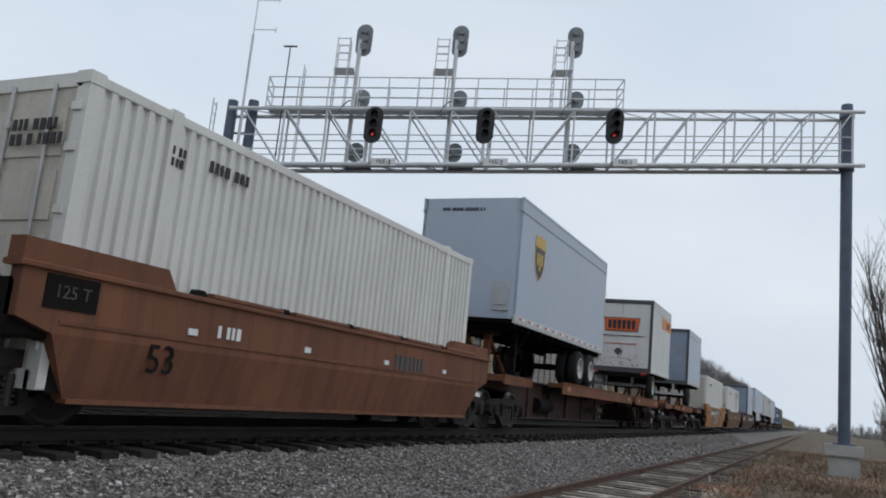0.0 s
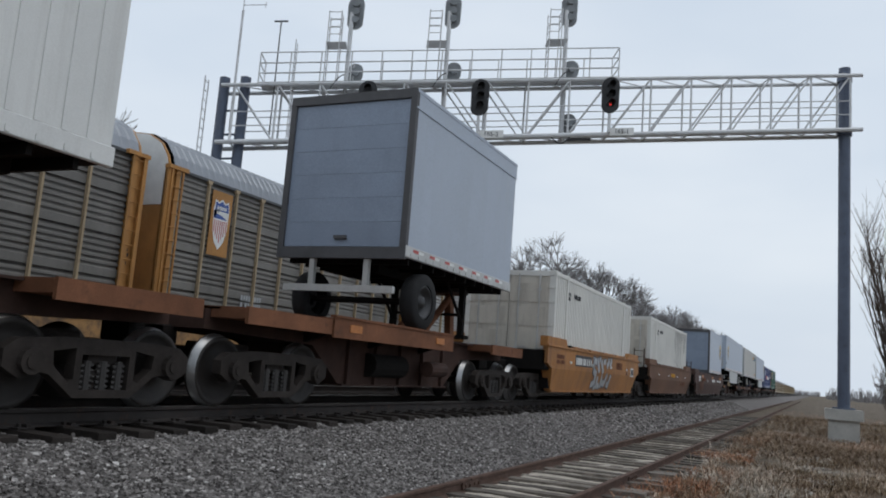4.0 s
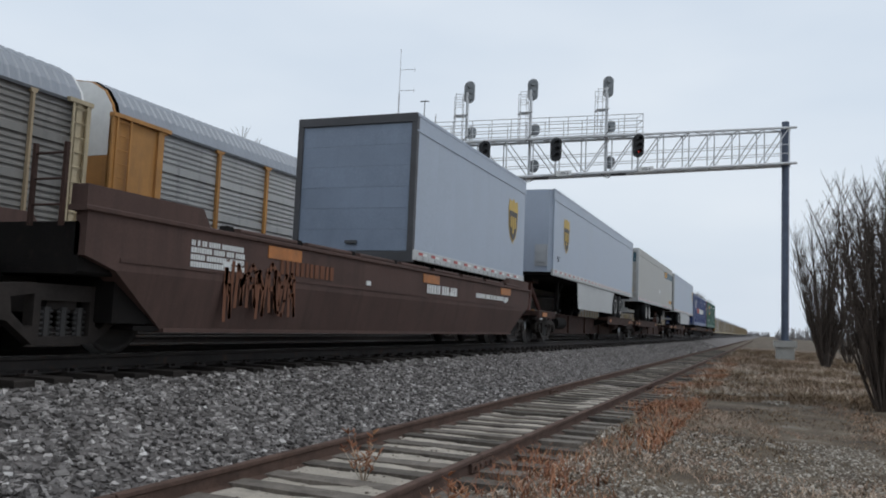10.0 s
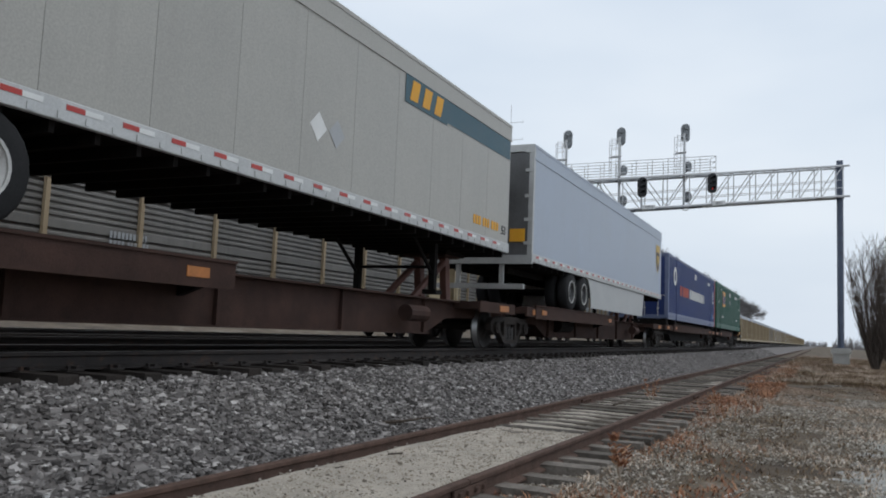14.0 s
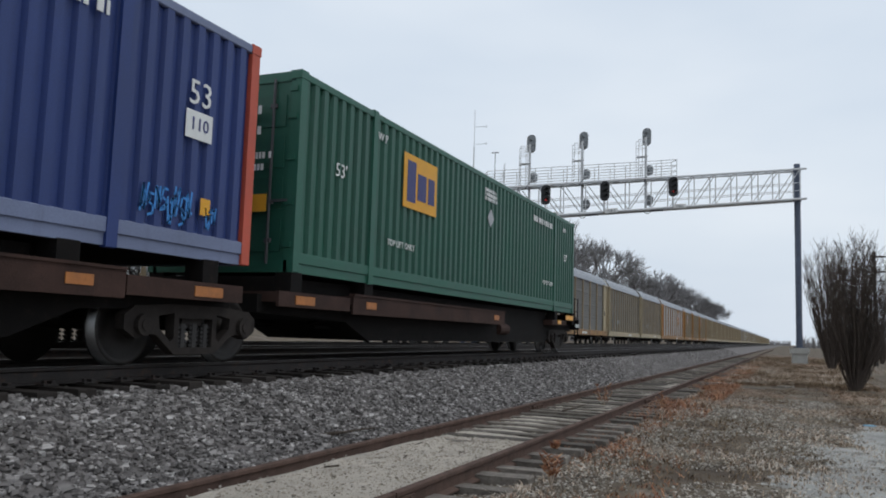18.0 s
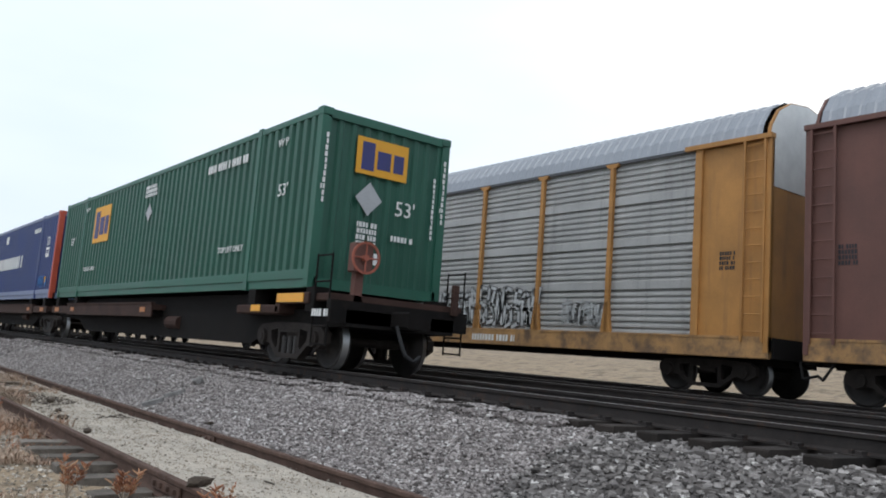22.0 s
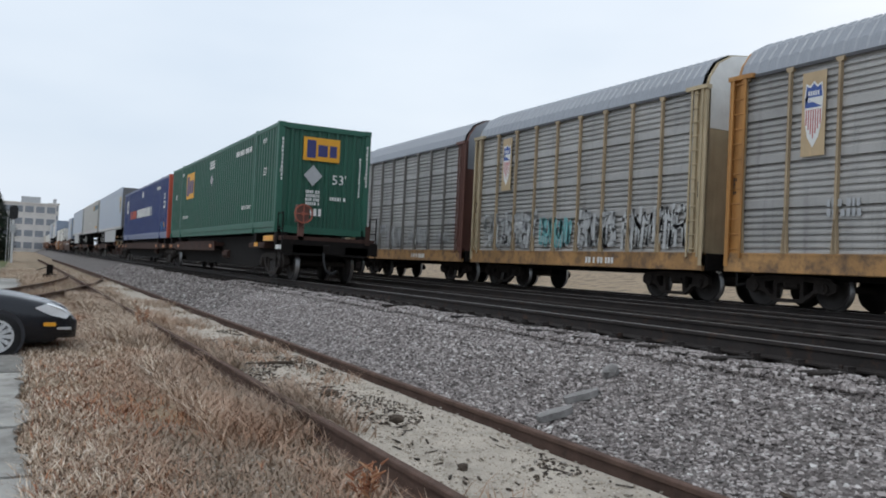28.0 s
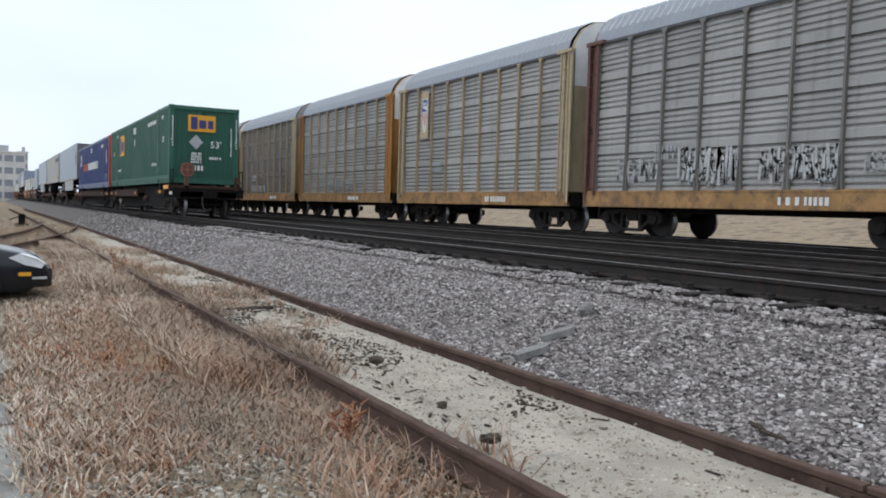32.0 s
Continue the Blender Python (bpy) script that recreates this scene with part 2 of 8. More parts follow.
M_TAN = surf("faded_tan_rib", (0.39, 0.295, 0.185), 0.65, 0, 0.16, 1.2, dirt=(0.22, 0.15, 0.09), streak=0.5)
M_BROWNR = surf("brown_rack_steel", (0.14, 0.062, 0.048), 0.65, 0, 0.16, 1.2, dirt=(0.09, 0.05, 0.04), streak=0.4)
M_REDRIB = surf("red_rib", (0.33, 0.095, 0.06), 0.65, 0, 0.14, 1.2, dirt=(0.17, 0.075, 0.055), streak=0.5)
M_SILL = surf("amber_sill", (0.40, 0.22, 0.085), 0.7, 0, 0.3, 1.2, dirt=(0.085, 0.06, 0.048), low=0.56)
M_PLWHITE = surf("white_lettering", (0.75, 0.75, 0.73), 0.6, 0, 0.08, 3)
M_PLBLACK = surf("black_lettering", (0.02, 0.02, 0.025), 0.6, 0, 0.1)
M_GOLD = surf("gold_decal", (0.55, 0.36, 0.06), 0.5, 0, 0.06)
M_BROWN = surf("dark_brown_decal", (0.045, 0.028, 0.018), 0.5, 0, 0.1)
M_AMBER = surf("amber_decal", (0.75, 0.36, 0.02), 0.55, 0, 0.06)
M_NAVY = surf("navy_decal", (0.035, 0.04, 0.16), 0.55, 0, 0.1)
M_TEAL = surf("dark_teal_band", (0.03, 0.09, 0.12), 0.5, 0, 0.1)
M_SHBLUE = surf("shield_blue", (0.05, 0.10, 0.33), 0.55, 0, 0.1)
M_SHRED = surf("shield_red", (0.45, 0.06, 0.05), 0.55, 0, 0.12)
M_TURQ = surf("turquoise_spray", (0.17, 0.44, 0.45), 0.6, 0, 0.15)
M_SPRAYW = surf("white_spray", (0.47, 0.475, 0.47), 0.65, 0, 0.25, 3, dirt=(0.3, 0.29, 0.28))
M_SPRAYK = surf("black_spray", (0.06, 0.06, 0.066), 0.6, 0, 0.2)
M_REFY = surf("amber_reflector", (0.80, 0.36, 0.02), 0.35, 0, 0.05)
M_REFR = surf("red_reflector", (0.45, 0.04, 0.03), 0.35, 0, 0.05)
M_REFW = surf("white_reflector", (0.72, 0.72, 0.70), 0.35, 0, 0.05)
M_GREYD = surf("grey_placard", (0.40, 0.41, 0.42), 0.5, 0, 0.08)
M_LAMP = glow("red_signal_lamp", (0.9, 0.05, 0.04), 0.38)


# ---- geometry tools ----
class Geo:
    """Vertices and faces of one mesh."""

    def __init__(self):
        self.v, self.f = [], []

    def quad(self, *pts):
        k = len(self.v)
        self.v += [tuple(p) for p in pts]
        self.f.append(tuple(range(k, k + len(pts))))
        return self

    def box(self, x0, x1, y0, y1, z0, z1, c=0.0):
        if c <= 0:
            k = len(self.v)
            self.v += [(x, y, z) for x in (x0, x1) for y in (y0, y1) for z in (z0, z1)]
            self.f += [tuple(k + i for i in q) for q in ((0, 1, 3, 2), (4, 6, 7, 5), (0, 4, 5, 1), (2, 3, 7, 6), (0, 2, 6, 4), (1, 5, 7, 3))]
            return self
        prof = [(x0 + c, z0), (x1 - c, z0), (x1, z0 + c), (x1, z1 - c), (x1 - c, z1), (x0 + c, z1), (x0, z1 - c), (x0, z0 + c)]
        return self.prism(prof, y0, y1)

    def prism(self, prof, a, b, axis="y"):
        """A closed outline, given counter-clockwise, drawn out from a to b along an axis."""
        k, m = len(self.v), len(prof)
        for s in (a, b):
            for p, q in prof:
                self.v.append((p, s, q) if axis == "y" else (s, p, q) if axis == "x" else (p, q, s))
        for i in range(m):
            j = (i + 1) % m
            self.f.append((k + i, k + j, k + m + j, k + m + i))
        self.f += [tuple(k + i for i in reversed(range(m))), tuple(k + m + i for i in range(m))]
        return self

    def tube(self, p0, p1, r, n=8, r1=None):
        p0, p1 = Vector(p0), Vector(p1)
        d = (p1 - p0).normalized()
        u = d.orthogonal().normalized()
        w = d.cross(u)
        k = len(self.v)
        for p, rr in ((p0, r), (p1, r if r1 is None else r1)):
            for i in range(n):
                a = 2 * math.pi * i / n
                self.v.append(tuple(p + (u * math.cos(a) + w * math.sin(a)) * rr))
        for i in range(n):
            j = (i + 1) % n
            self.f.append((k + i, k + j, k + n + j, k + n + i))
        self.f += [tuple(k + i for i in reversed(range(n))), tuple(k + n + i for i in range(n))]
        return self

    def ring(self, centre, axis, r_out, r_in, half, n=20):
        """A flat ring (tyre, rim, hand wheel) about an axis 'x' or 'y'."""
        k = len(self.v)
        cx, cy, cz = centre
        for r, s in ((r_out, -half), (r_out, half), (r_in, half), (r_in, -half)):
            for i in range(n):
                a = 2 * math.pi * i / n
                u, w = r * math.cos(a), r * math.sin(a)
                self.v.append((cx + s, cy + u, cz + w) if axis == "x" else (cx + u, cy + s, cz + w))
        for q in range(4):
            for i in range(n):
                j, e = (i + 1) % n, (q + 1) % 4
                self.f.append((k + q * n + i, k + q * n + j, k + e * n + j, k + e * n + i))
        return self

    def mesh(self, name, smooth=False):
        me = bpy.data.meshes.new(name)
        me.from_pydata(self.v, [], self.f)
        bm = bmesh.new()
        bm.from_mesh(me)
        bmesh.ops.recalc_face_normals(bm, faces=bm.faces)
        bm.to_mesh(me)
        bm.free()
        if smooth:
            me.polygons.foreach_set("use_smooth", [True] * len(me.polygons))
        return me


SMALL = {"stencil", "graffiti", "reporting_marks", "writing", "unit_number", "name_bar", "height_mark", "guide", "outrigger", "red_tape", "white_tape", "cross_member", "lacing", "crest_stripe", "crest_bars",
         "soot_stain", "hinge", "ladder", "stalk", "seed_head", "needles", "shield_bar", "name_blocks", "band_blocks", "insulator", "rivets", "grab_ladder", "lettering", "spring_set"}


def part(name, geo, material, parent, label="", smooth=False):
    """One mesh object under a thing or a part; geo is a Geo or a mesh to share."""
    me = geo if isinstance(geo, bpy.types.Mesh) else geo.mesh(name, smooth)
    if material and not me.materials:
        me.materials.append(material)
    ob = new(name, me)
    ob.parent = parent
    if label:
        ob["label"] = label
    if name in SMALL:
        tagged(ob, label, kind="stuff")
    return ob


def thing(name, label, category, at=(0, 0, 0), group="", kind=""):
    ob = new(name)
    ob.location = at
    return tagged(ob, label, category, group, kind)


SHARED = {}


def shared(key, make):
    if key not in SHARED:
        SHARED[key] = make()
    return SHARED[key]


def text_mesh(words, size, material, depth=0.004):
    """Lettering in the built-in font as a mesh in the xy plane, centred."""
    def make():
        cu = bpy.data.curves.new("lettering", "FONT")
        cu.body, cu.size, cu.extrude, cu.align_x, cu.align_y, cu.resolution_u = words, size, depth, "CENTER", "CENTER", 2
        ob = bpy.data.objects.new("lettering", cu)
        scene.collection.objects.link(ob)
        me = bpy.data.meshes.new_from_object(ob.evaluated_get(bpy.context.evaluated_depsgraph_get()))
        bpy.data.objects.remove(ob)
        me.materials.clear()
        me.materials.append(material)
        return me
    return shared(("text", words, size, material.name), make)


SIDE = Matrix(((0, 0, 1, 0), (1, 0, 0, 0), (0, 1, 0, 0), (0, 0, 0, 1)))        # reads along +y on a +x face
FRONT = Matrix(((1, 0, 0, 0), (0, 0, -1, 0), (0, 1, 0, 0), (0, 0, 0, 1)))      # reads on a face that looks to -y
BACK = Matrix(((-1, 0, 0, 0), (0, 0, 1, 0), (0, 1, 0, 0), (0, 0, 0, 1)))       # reads on a face that looks to +y


def letters(name, words, size, material, parent, at, turn, label=""):
    ob = part(name, text_mesh(words, size, material), None, parent, label)
    ob.matrix_basis = Matrix.Translation(at) @ turn
    return ob


def bars(name, parent, material, x, y0, y1, z0, z1, rows=1, seed=1, axis="x", label=""):
    """Plain bars in place of small writing, on a face across x or y."""
    rnd, g = random.Random(seed), Geo()
    h = (z1 - z0) / rows
    for r in range(rows):
        p = y0
        while p < y1 - 0.02:
            w = min(rnd.uniform(0.32, 0.6) * h * 0.8, y1 - p)
            a, b = z0 + r * h + h * 0.12, z0 + (r + 1) * h - h * 0.12
            g.box(x - 0.004, x + 0.006, p, p + w, a, b) if axis == "x" else g.box(p, p + w, x - 0.006, x + 0.004, a, b)
            p += w + h * (0.2 if rnd.random() < 0.8 else 0.55)
    return part(name, g, material, parent, label)


def outline(pts, x, flip=False, axis="x", thick=0.006):
    """A flat decal of an outline (along, up) on a face across x or y."""
    g, k = Geo(), len(pts)
    o = [(x + (thick if not flip else -thick), p, q) if axis == "x" else (p, x + (thick if not flip else -thick), q) for p, q in pts]
    g.quad(*o)
    return g


SHIELD = [(-0.42, 0.62), (-0.2, 0.56), (0, 0.66), (0.2, 0.56), (0.42, 0.62), (0.5, 0.35), (0.44, -0.2), (0.3, -0.5), (0, -0.72), (-0.3, -0.5), (-0.44, -0.2), (-0.5, 0.35)]

# ---- the place: tracks run along y; x grows away from the trains ----
X1, X2, X3, ZR = -7.27, -11.7, -16.07, 0.945
SID, ZS = -3.12, 0.22


def ground_height(x, y):
    """Verge, siding bed, ballast shoulder, track bed and the land behind."""
    pts = ((-400, 3.5), (-60, 2.6), (-44, 2.0), (-30, 0.35), (-24, 0.25), (-21.5, 0.2), (-19.3, 0.35), (-5.75, 0.35), (-5.3, 0.25), (-4.25, 0.02), (-3.9, 0.0), (-2.2, 0.02), (-1.6, 0.06), (-0.3, 0.04), (6, 0.0), (400, -0.2))
    for (a, za), (b, zb) in zip(pts, pts[1:]):
        if a <= x <= b:
            z = za + (zb - za) * (x - a) / (b - a)
            break
    else:
        z = pts[0][1] if x < -400 else pts[-1][1]
    n = noise.noise((x * 0.9, y * 0.9, 3)) * 0.03 + noise.noise((x * 0.15, y * 0.15, 7)) * 0.05 if x > -2 else 0.015 * noise.noise((x * 1.5, y * 1.5, 1))
    if x > -0.3 and -52 < y < -3:
        z, n = z - 0.14 * min(1, (x + 0.3) / 0.25) * min(1, (-3 - y) / 1.5), n * 0.3
    return z + (n if abs(x) < 60 else 0)


def ground_material():
    m = bpy.data.materials.new("verge_ground")
    m.use_nodes = True
    t = m.node_tree
    n, l = t.nodes, t.links
    b = n["Principled BSDF"]
    co = n.new("ShaderNodeTexCoord")

    def tex(s, d=6):
        x = n.new("ShaderNodeTexNoise")
        x.inputs["Scale"].default_value, x.inputs["Detail"].default_value, x.inputs["Roughness"].default_value = s, d, 0.65
        l.new(co.outputs["Object"], x.inputs["Vector"])
        return x.outputs[0]

    def ramp(v, stops):
        x = n.new("ShaderNodeValToRGB")
        while len(x.color_ramp.elements) < len(stops):
            x.color_ramp.elements.new(0.5)
        for e, (p, c) in zip(x.color_ramp.elements, stops):
            e.position, e.color = p, (*c, 1)
        l.new(v, x.inputs[0])
        return x.outputs[0]
    earth = ramp(tex(0.9), ((0.3, (0.05, 0.034, 0.022)), (0.45, (0.085, 0.061, 0.039)), (0.58, (0.125, 0.095, 0.064)), (0.72, (0.25, 0.23, 0.20))))
    fine = ramp(tex(38), ((0.3, (0.25, 0.24, 0.22)), (0.7, (0.75, 0.74, 0.72))))
    mx = n.new("ShaderNodeMixRGB")
    mx.blend_type = "OVERLAY"
    mx.inputs[0].default_value = 0.75
    l.new(earth, mx.inputs[1])
    l.new(fine, mx.inputs[2])
    sep, edge, hi, straw = n.new("ShaderNodeSeparateXYZ"), n.new("ShaderNodeMapRange"), n.new("ShaderNodeMath"), n.new("ShaderNodeMixRGB")
    l.new(co.outputs["Object"], sep.inputs[0])
    edge.inputs[1].default_value, edge.inputs[2].default_value = 2.0, -5.0
    l.new(sep.outputs["Y"], edge.inputs[0])
    hi.operation = "MULTIPLY"
    l.new(edge.outputs[0], hi.inputs[0])
    l.new(ramp(tex(1.4), ((0.36, (0.1, 0.1, 0.1)), (0.52, (0.9, 0.9, 0.9)))), hi.inputs[1])
    l.new(hi.outputs[0], straw.inputs[0])
    l.new(mx.outputs[0], straw.inputs[1])
    l.new(ramp(tex(30), ((0.3, (0.17, 0.12, 0.075)), (0.55, (0.36, 0.27, 0.175)), (0.75, (0.52, 0.43, 0.31)))), straw.inputs[2])
    l.new(straw.outputs[0], b.inputs["Base Color"])
    b.inputs["Roughness"].default_value = 0.95
    bp = n.new("ShaderNodeBump")
    bp.inputs["Strength"].default_value, bp.inputs["Distance"].default_value = 0.6, 0.04
    l.new(tex(22), bp.inputs["Height"])
    l.new(bp.outputs[0], b.inputs["Normal"])
    return m


def grid_sheet(name, xs, ys, material, height):
    nx, ny = len(xs), len(ys)
    v = [(x, y, height(x, y)) for y in ys for x in xs]
    f = [(j * nx + i, j * nx + i + 1, (j + 1) * nx + i + 1, (j + 1) * nx + i) for j in range(ny - 1) for i in range(nx - 1)]
    me = bpy.data.meshes.new(name)
    me.from_pydata(v, [], f)
    me.materials.append(material)
    me.polygons.foreach_set("use_smooth", [True] * len(f))
    return new(name, me)


xs = [-2500, -800, -400, -200, -100, -60, -40, -30, -24, -21.5, -20.5, -19.3, -16, -12, -9, -6.6, -6, -5.75, -5.5, -5.3, -5, -4.6, -4.25, -4.05] + [-3.9 + 0.25 * i for i in range(30)] + [4, 5, 6, 8, 10, 14, 20, 30, 50, 100, 200, 400, 800, 2500]
ys = [-2500, -1200, -600, -300, -150, -100, -70, -50] + [-40 + 0.5 * i for i in range(200)] + [62, 65, 70, 80, 100, 150, 300, 600, 1200, 2500]
ground = tagged(grid_sheet("ground", xs, ys, ground_material(), ground_height), "dry winter verge of brown grass, earth and grit", "ground", kind="structure")
M_BALLAST = surf("crushed_grey_ballast", (0.155, 0.140, 0.132), 0.95, 0, 0.3, 3, 28, 1.0, dirt=(0.055, 0.05, 0.046), low=0.42)
bx = [-20.4, -19.4, -18, -14, -10, -8.6, -6.6, -6.1, -5.8, -5.55, -5.3, -5.0, -4.7, -4.4, -4.15, -4.0]
by = [-1500, -600, -250, -120, -60] + [-40 + 0.4 * i for i in range(250)] + [62, 80, 120, 250, 600, 1500]


def bed_height(x, y):
    pts = ((-20.4, 0.25), (-19.4, 0.68), (-6.3, 0.70), (-6.0, 0.70), (-5.8, 0.675), (-5.3, 0.55), (-4.4, 0.17), (-4.15, 0.09), (-4.0, 0.05))
    for (a, za), (b, zb) in zip(pts, pts[1:]):
        if a <= x <= b:
            return za + (zb - za) * (x - a) / (b - a) + 0.025 * noise.noise((x * 2.5, y * 2.5, 2)) * (x < -4.1)
    return 0.05


ballast = tagged(grid_sheet("ballast_bed", bx, by, M_BALLAST, bed_height), "raised bed of crushed grey stone under the main tracks", "track ballast", kind="structure")


def rail_geo(x, z, y0, y1):
    """Foot, web and head of one rail; the head's top is at z."""
    g = Geo()
    g.prism([(x - 0.07, z - 0.17), (x + 0.07, z - 0.17), (x + 0.07, z - 0.155), (x + 0.012, z - 0.135), (x + 0.01, z - 0.05), (x + 0.034, z - 0.036), (x + 0.035, z - 0.008), (x + 0.028, z - 0.001),
             (x - 0.028, z - 0.001), (x - 0.035, z - 0.008), (x - 0.034, z - 0.036), (x - 0.01, z - 0.05), (x - 0.012, z - 0.135), (x - 0.07, z - 0.155)], y0, y1)
    return g


main_track = []
for tx, who in ((X1, "near"), (X2, "middle"), (X3, "far")):
    tr = thing("railway_track", "main line track with polished rails on dark ties", "railway track", (0, 0, 0), "main line tracks", "structure")
    main_track.append(tr)
    for s in (-0.752, 0.752):
        r = part("rail", rail_geo(tx + s, ZR, -1500, 1500), M_RAIL, tr)
        part("rail_head", Geo().box(tx + s - 0.027, tx + s + 0.027, -1500, 1500, ZR - 0.002, ZR), M_RAILTOP, r, "polished steel running surface")


def siding_x(y):
    """The siding runs level with the main line, then eases away from it past the switch."""
    return 0.0 if y > -48 else 0.00012 * (y + 48) ** 2


siding = thing("siding_track", "rusty disused siding sunk in grit and weathered ties", "railway track", (0, 0, 0), "", "structure")
for s in (-0.752, 0.752):
    for k in range(-9, 24):
        y0, y1 = k * 11.9 + 2.6 + (3 if s > 0 else 0), (k + 1) * 11.9 + 2.58 + (3 if s > 0 else 0)
        if y0 > 210:
            continue
        g = rail_geo(0, ZS, y0, y1)
        g.v = [(x + SID + s + siding_x(y), y, z) for x, y, z in g.v]
        part("rail", g, M_RUSTRAIL, siding)
        if -20 < y0 < 60:
            j = Geo()
            for q in (-1, 1):
                j.box(SID + s + q * 0.02, SID + s + q * 0.042, y0 - 0.3, y0 + 0.3, ZS - 0.125, ZS - 0.045)
                for b in (-0.22, -0.08, 0.08, 0.22):
                    j.box(SID + s + q * 0.03, SID + s + q * 0.065, y0 + b - 0.018, y0 + b + 0.018, ZS - 0.1, ZS - 0.065)
            part("joint_bar", j, M_RUSTRAIL, siding)

def branch_x(y):
    """The branch leaves the siding at a switch and swings out across the verge."""
    return SID + 0.0175 * max(0.0, y + 52.0) ** 1.72


branch = thing("branch_track", "rusty branch track that leaves the siding at a switch", "railway track", (0, 0, 0), "", "structure")
for s in (-0.752, 0.752):
    g = rail_geo(0, ZS + 0.01, 0, 1)
    prof, m = [(x, z) for x, y, z in g.v[:14]], 14
    g = Geo()
    cuts = [-52 + 0.8 * i for i in range(34)]
    for y in cuts:
        w = 1 / math.cos(math.atan((branch_x(y + 0.1) - branch_x(y - 0.1)) / 0.2))
        g.v += [(branch_x(y) + (s + x) * w, y, z) for x, z in prof]
    for i in range(len(cuts) - 1):
        g.f += [(i * m + k, i * m + (k + 1) % m, (i + 1) * m + (k + 1) % m, (i + 1) * m + k) for k in range(m)]
    part("rail", g, M_RUSTRAIL, branch)
sw = thing("switch_stand", "low dark switch stand beside the siding", "switch stand", (SID + 1.6, -50.5, 0.05))
part("base", Geo().box(-0.3, 0.3, -0.18, 0.18, 0, 0.16, 0.02), M_UNDER, sw)
part("stand", Geo().box(-0.14, 0.14, -0.12, 0.12, 0.16, 0.62, 0.03), M_UNDER, sw)
part("lever", Geo().tube((0.12, 0.1, 0.5), (0.55, 0.25, 0.34), 0.025, 6), M_UNDER, sw)

# ---- running gear ----
def wheel_mesh():
    def make():
        g = Geo()
        n, rad = 26, 0.44
        prof = ((-0.075, 0.455), (-0.045, 0.46), (-0.035, 0.432), (0.055, 0.424), (0.06, 0.37), (0.03, 0.35), (0.012, 0.22), (0.045, 0.13), (0.07, 0.12), (0.07, 0.0))
        k = 0
        for sx, r in prof:
            for i in range(n):
                a = 2 * math.pi * i / n
                g.v.append((sx, r * math.cos(a), r * math.sin(a)))
        for q in range(len(prof) - 1):
            for i in range(n):
                j = (i + 1) % n
                g.f.append((q * n + i, q * n + j, (q + 1) * n + j, (q + 1) * n + i))
        g.f.append(tuple(range(n)))
        me = g.mesh("wheel")
        me.materials.append(M_WHEEL)
        me.materials.append(M_TREAD)
        for p in me.polygons:
            p.material_index = 1 if n <= p.index < 3 * n else 0
            p.use_smooth = True
        return me
    return shared("wheel", make)


def side_frame_mesh():
    def make():
        g = Geo()
        out = [(-1.16, 0.40), (-1.16, 0.56), (-1.02, 0.66), (-0.45, 0.70), (0.45, 0.70), (1.02, 0.66), (1.16, 0.56), (1.16, 0.40), (0.98, 0.30), (0.78, 0.36), (0.66, 0.34), (0.36, 0.12), (-0.36, 0.12), (-0.66, 0.34), (-0.78, 0.36), (-0.98, 0.30)]
        w1 = [(-0.64, 0.56), (-0.38, 0.60), (-0.38, 0.30), (-0.44, 0.27), (-0.62, 0.42)]
        w2 = [(-p, q) for p, q in reversed(w1)]
        w3 = [(-0.30, 0.54), (0.30, 0.54), (0.30, 0.20), (-0.30, 0.20)]
        bm = bmesh.new()
        vs = []
        for loop in (out, w1, w2, w3):
            vv = [bm.verts.new((0, p, q)) for p, q in loop]
            vs += [bm.edges.new((vv[i], vv[(i + 1) % len(vv)])) for i in range(len(vv))]
        bmesh.ops.triangle_fill(bm, use_beauty=True, use_dissolve=False, edges=vs)
        ex = bmesh.ops.extrude_face_region(bm, geom=list(bm.faces))
        bmesh.ops.translate(bm, verts=[e for e in ex["geom"] if isinstance(e, bmesh.types.BMVert)], vec=(0.13, 0, 0))
        bmesh.ops.recalc_face_normals(bm, faces=bm.faces)
        me = bpy.data.meshes.new("side_frame")
        bm.to_mesh(me)
        bm.free()
        me.materials.append(M_TRUCK)
        return me
    return shared("side_frame", make)


def spring_mesh():
    def make():
        g = Geo()
        for c in (-0.2, 0.0, 0.2):
            for k in range(5):
                z = 0.22 + k * 0.052
                g.tube((0.065, c - 0.075, z), (0.065, c + 0.075, z + 0.012), 0.017, 6)
            g.tube((0.06, c, 0.2), (0.06, c, 0.48), 0.045, 8)
        return_me = g.mesh("springs")
        return_me.materials.append(M_SPRING)
        return return_me
    return shared("springs", make)


def bolster_mesh():
    def make():
        g = Geo()
        g.box(-1.0, 1.0, -0.18, 0.18, 0.42, 0.68, 0.04).box(-0.3, 0.3, -0.3, 0.3, 0.6, 0.78, 0.03)
        for q in (-0.89, 0.89):
            g.tube((-0.98, q, 0.455), (0.98, q, 0.455), 0.075, 10)
        for s in (-1, 1):
            for q in (-0.89, 0.89):
                g.tube((s * 0.93, q, 0.455), (s * 1.12, q, 0.455), 0.125, 12)
                g.tube((s * 1.12, q, 0.455), (s * 1.135, q, 0.455), 0.07, 10)
        me = g.mesh("bolster")
        me.materials.append(M_TRUCK)
        return me
    return shared("bolster", make)


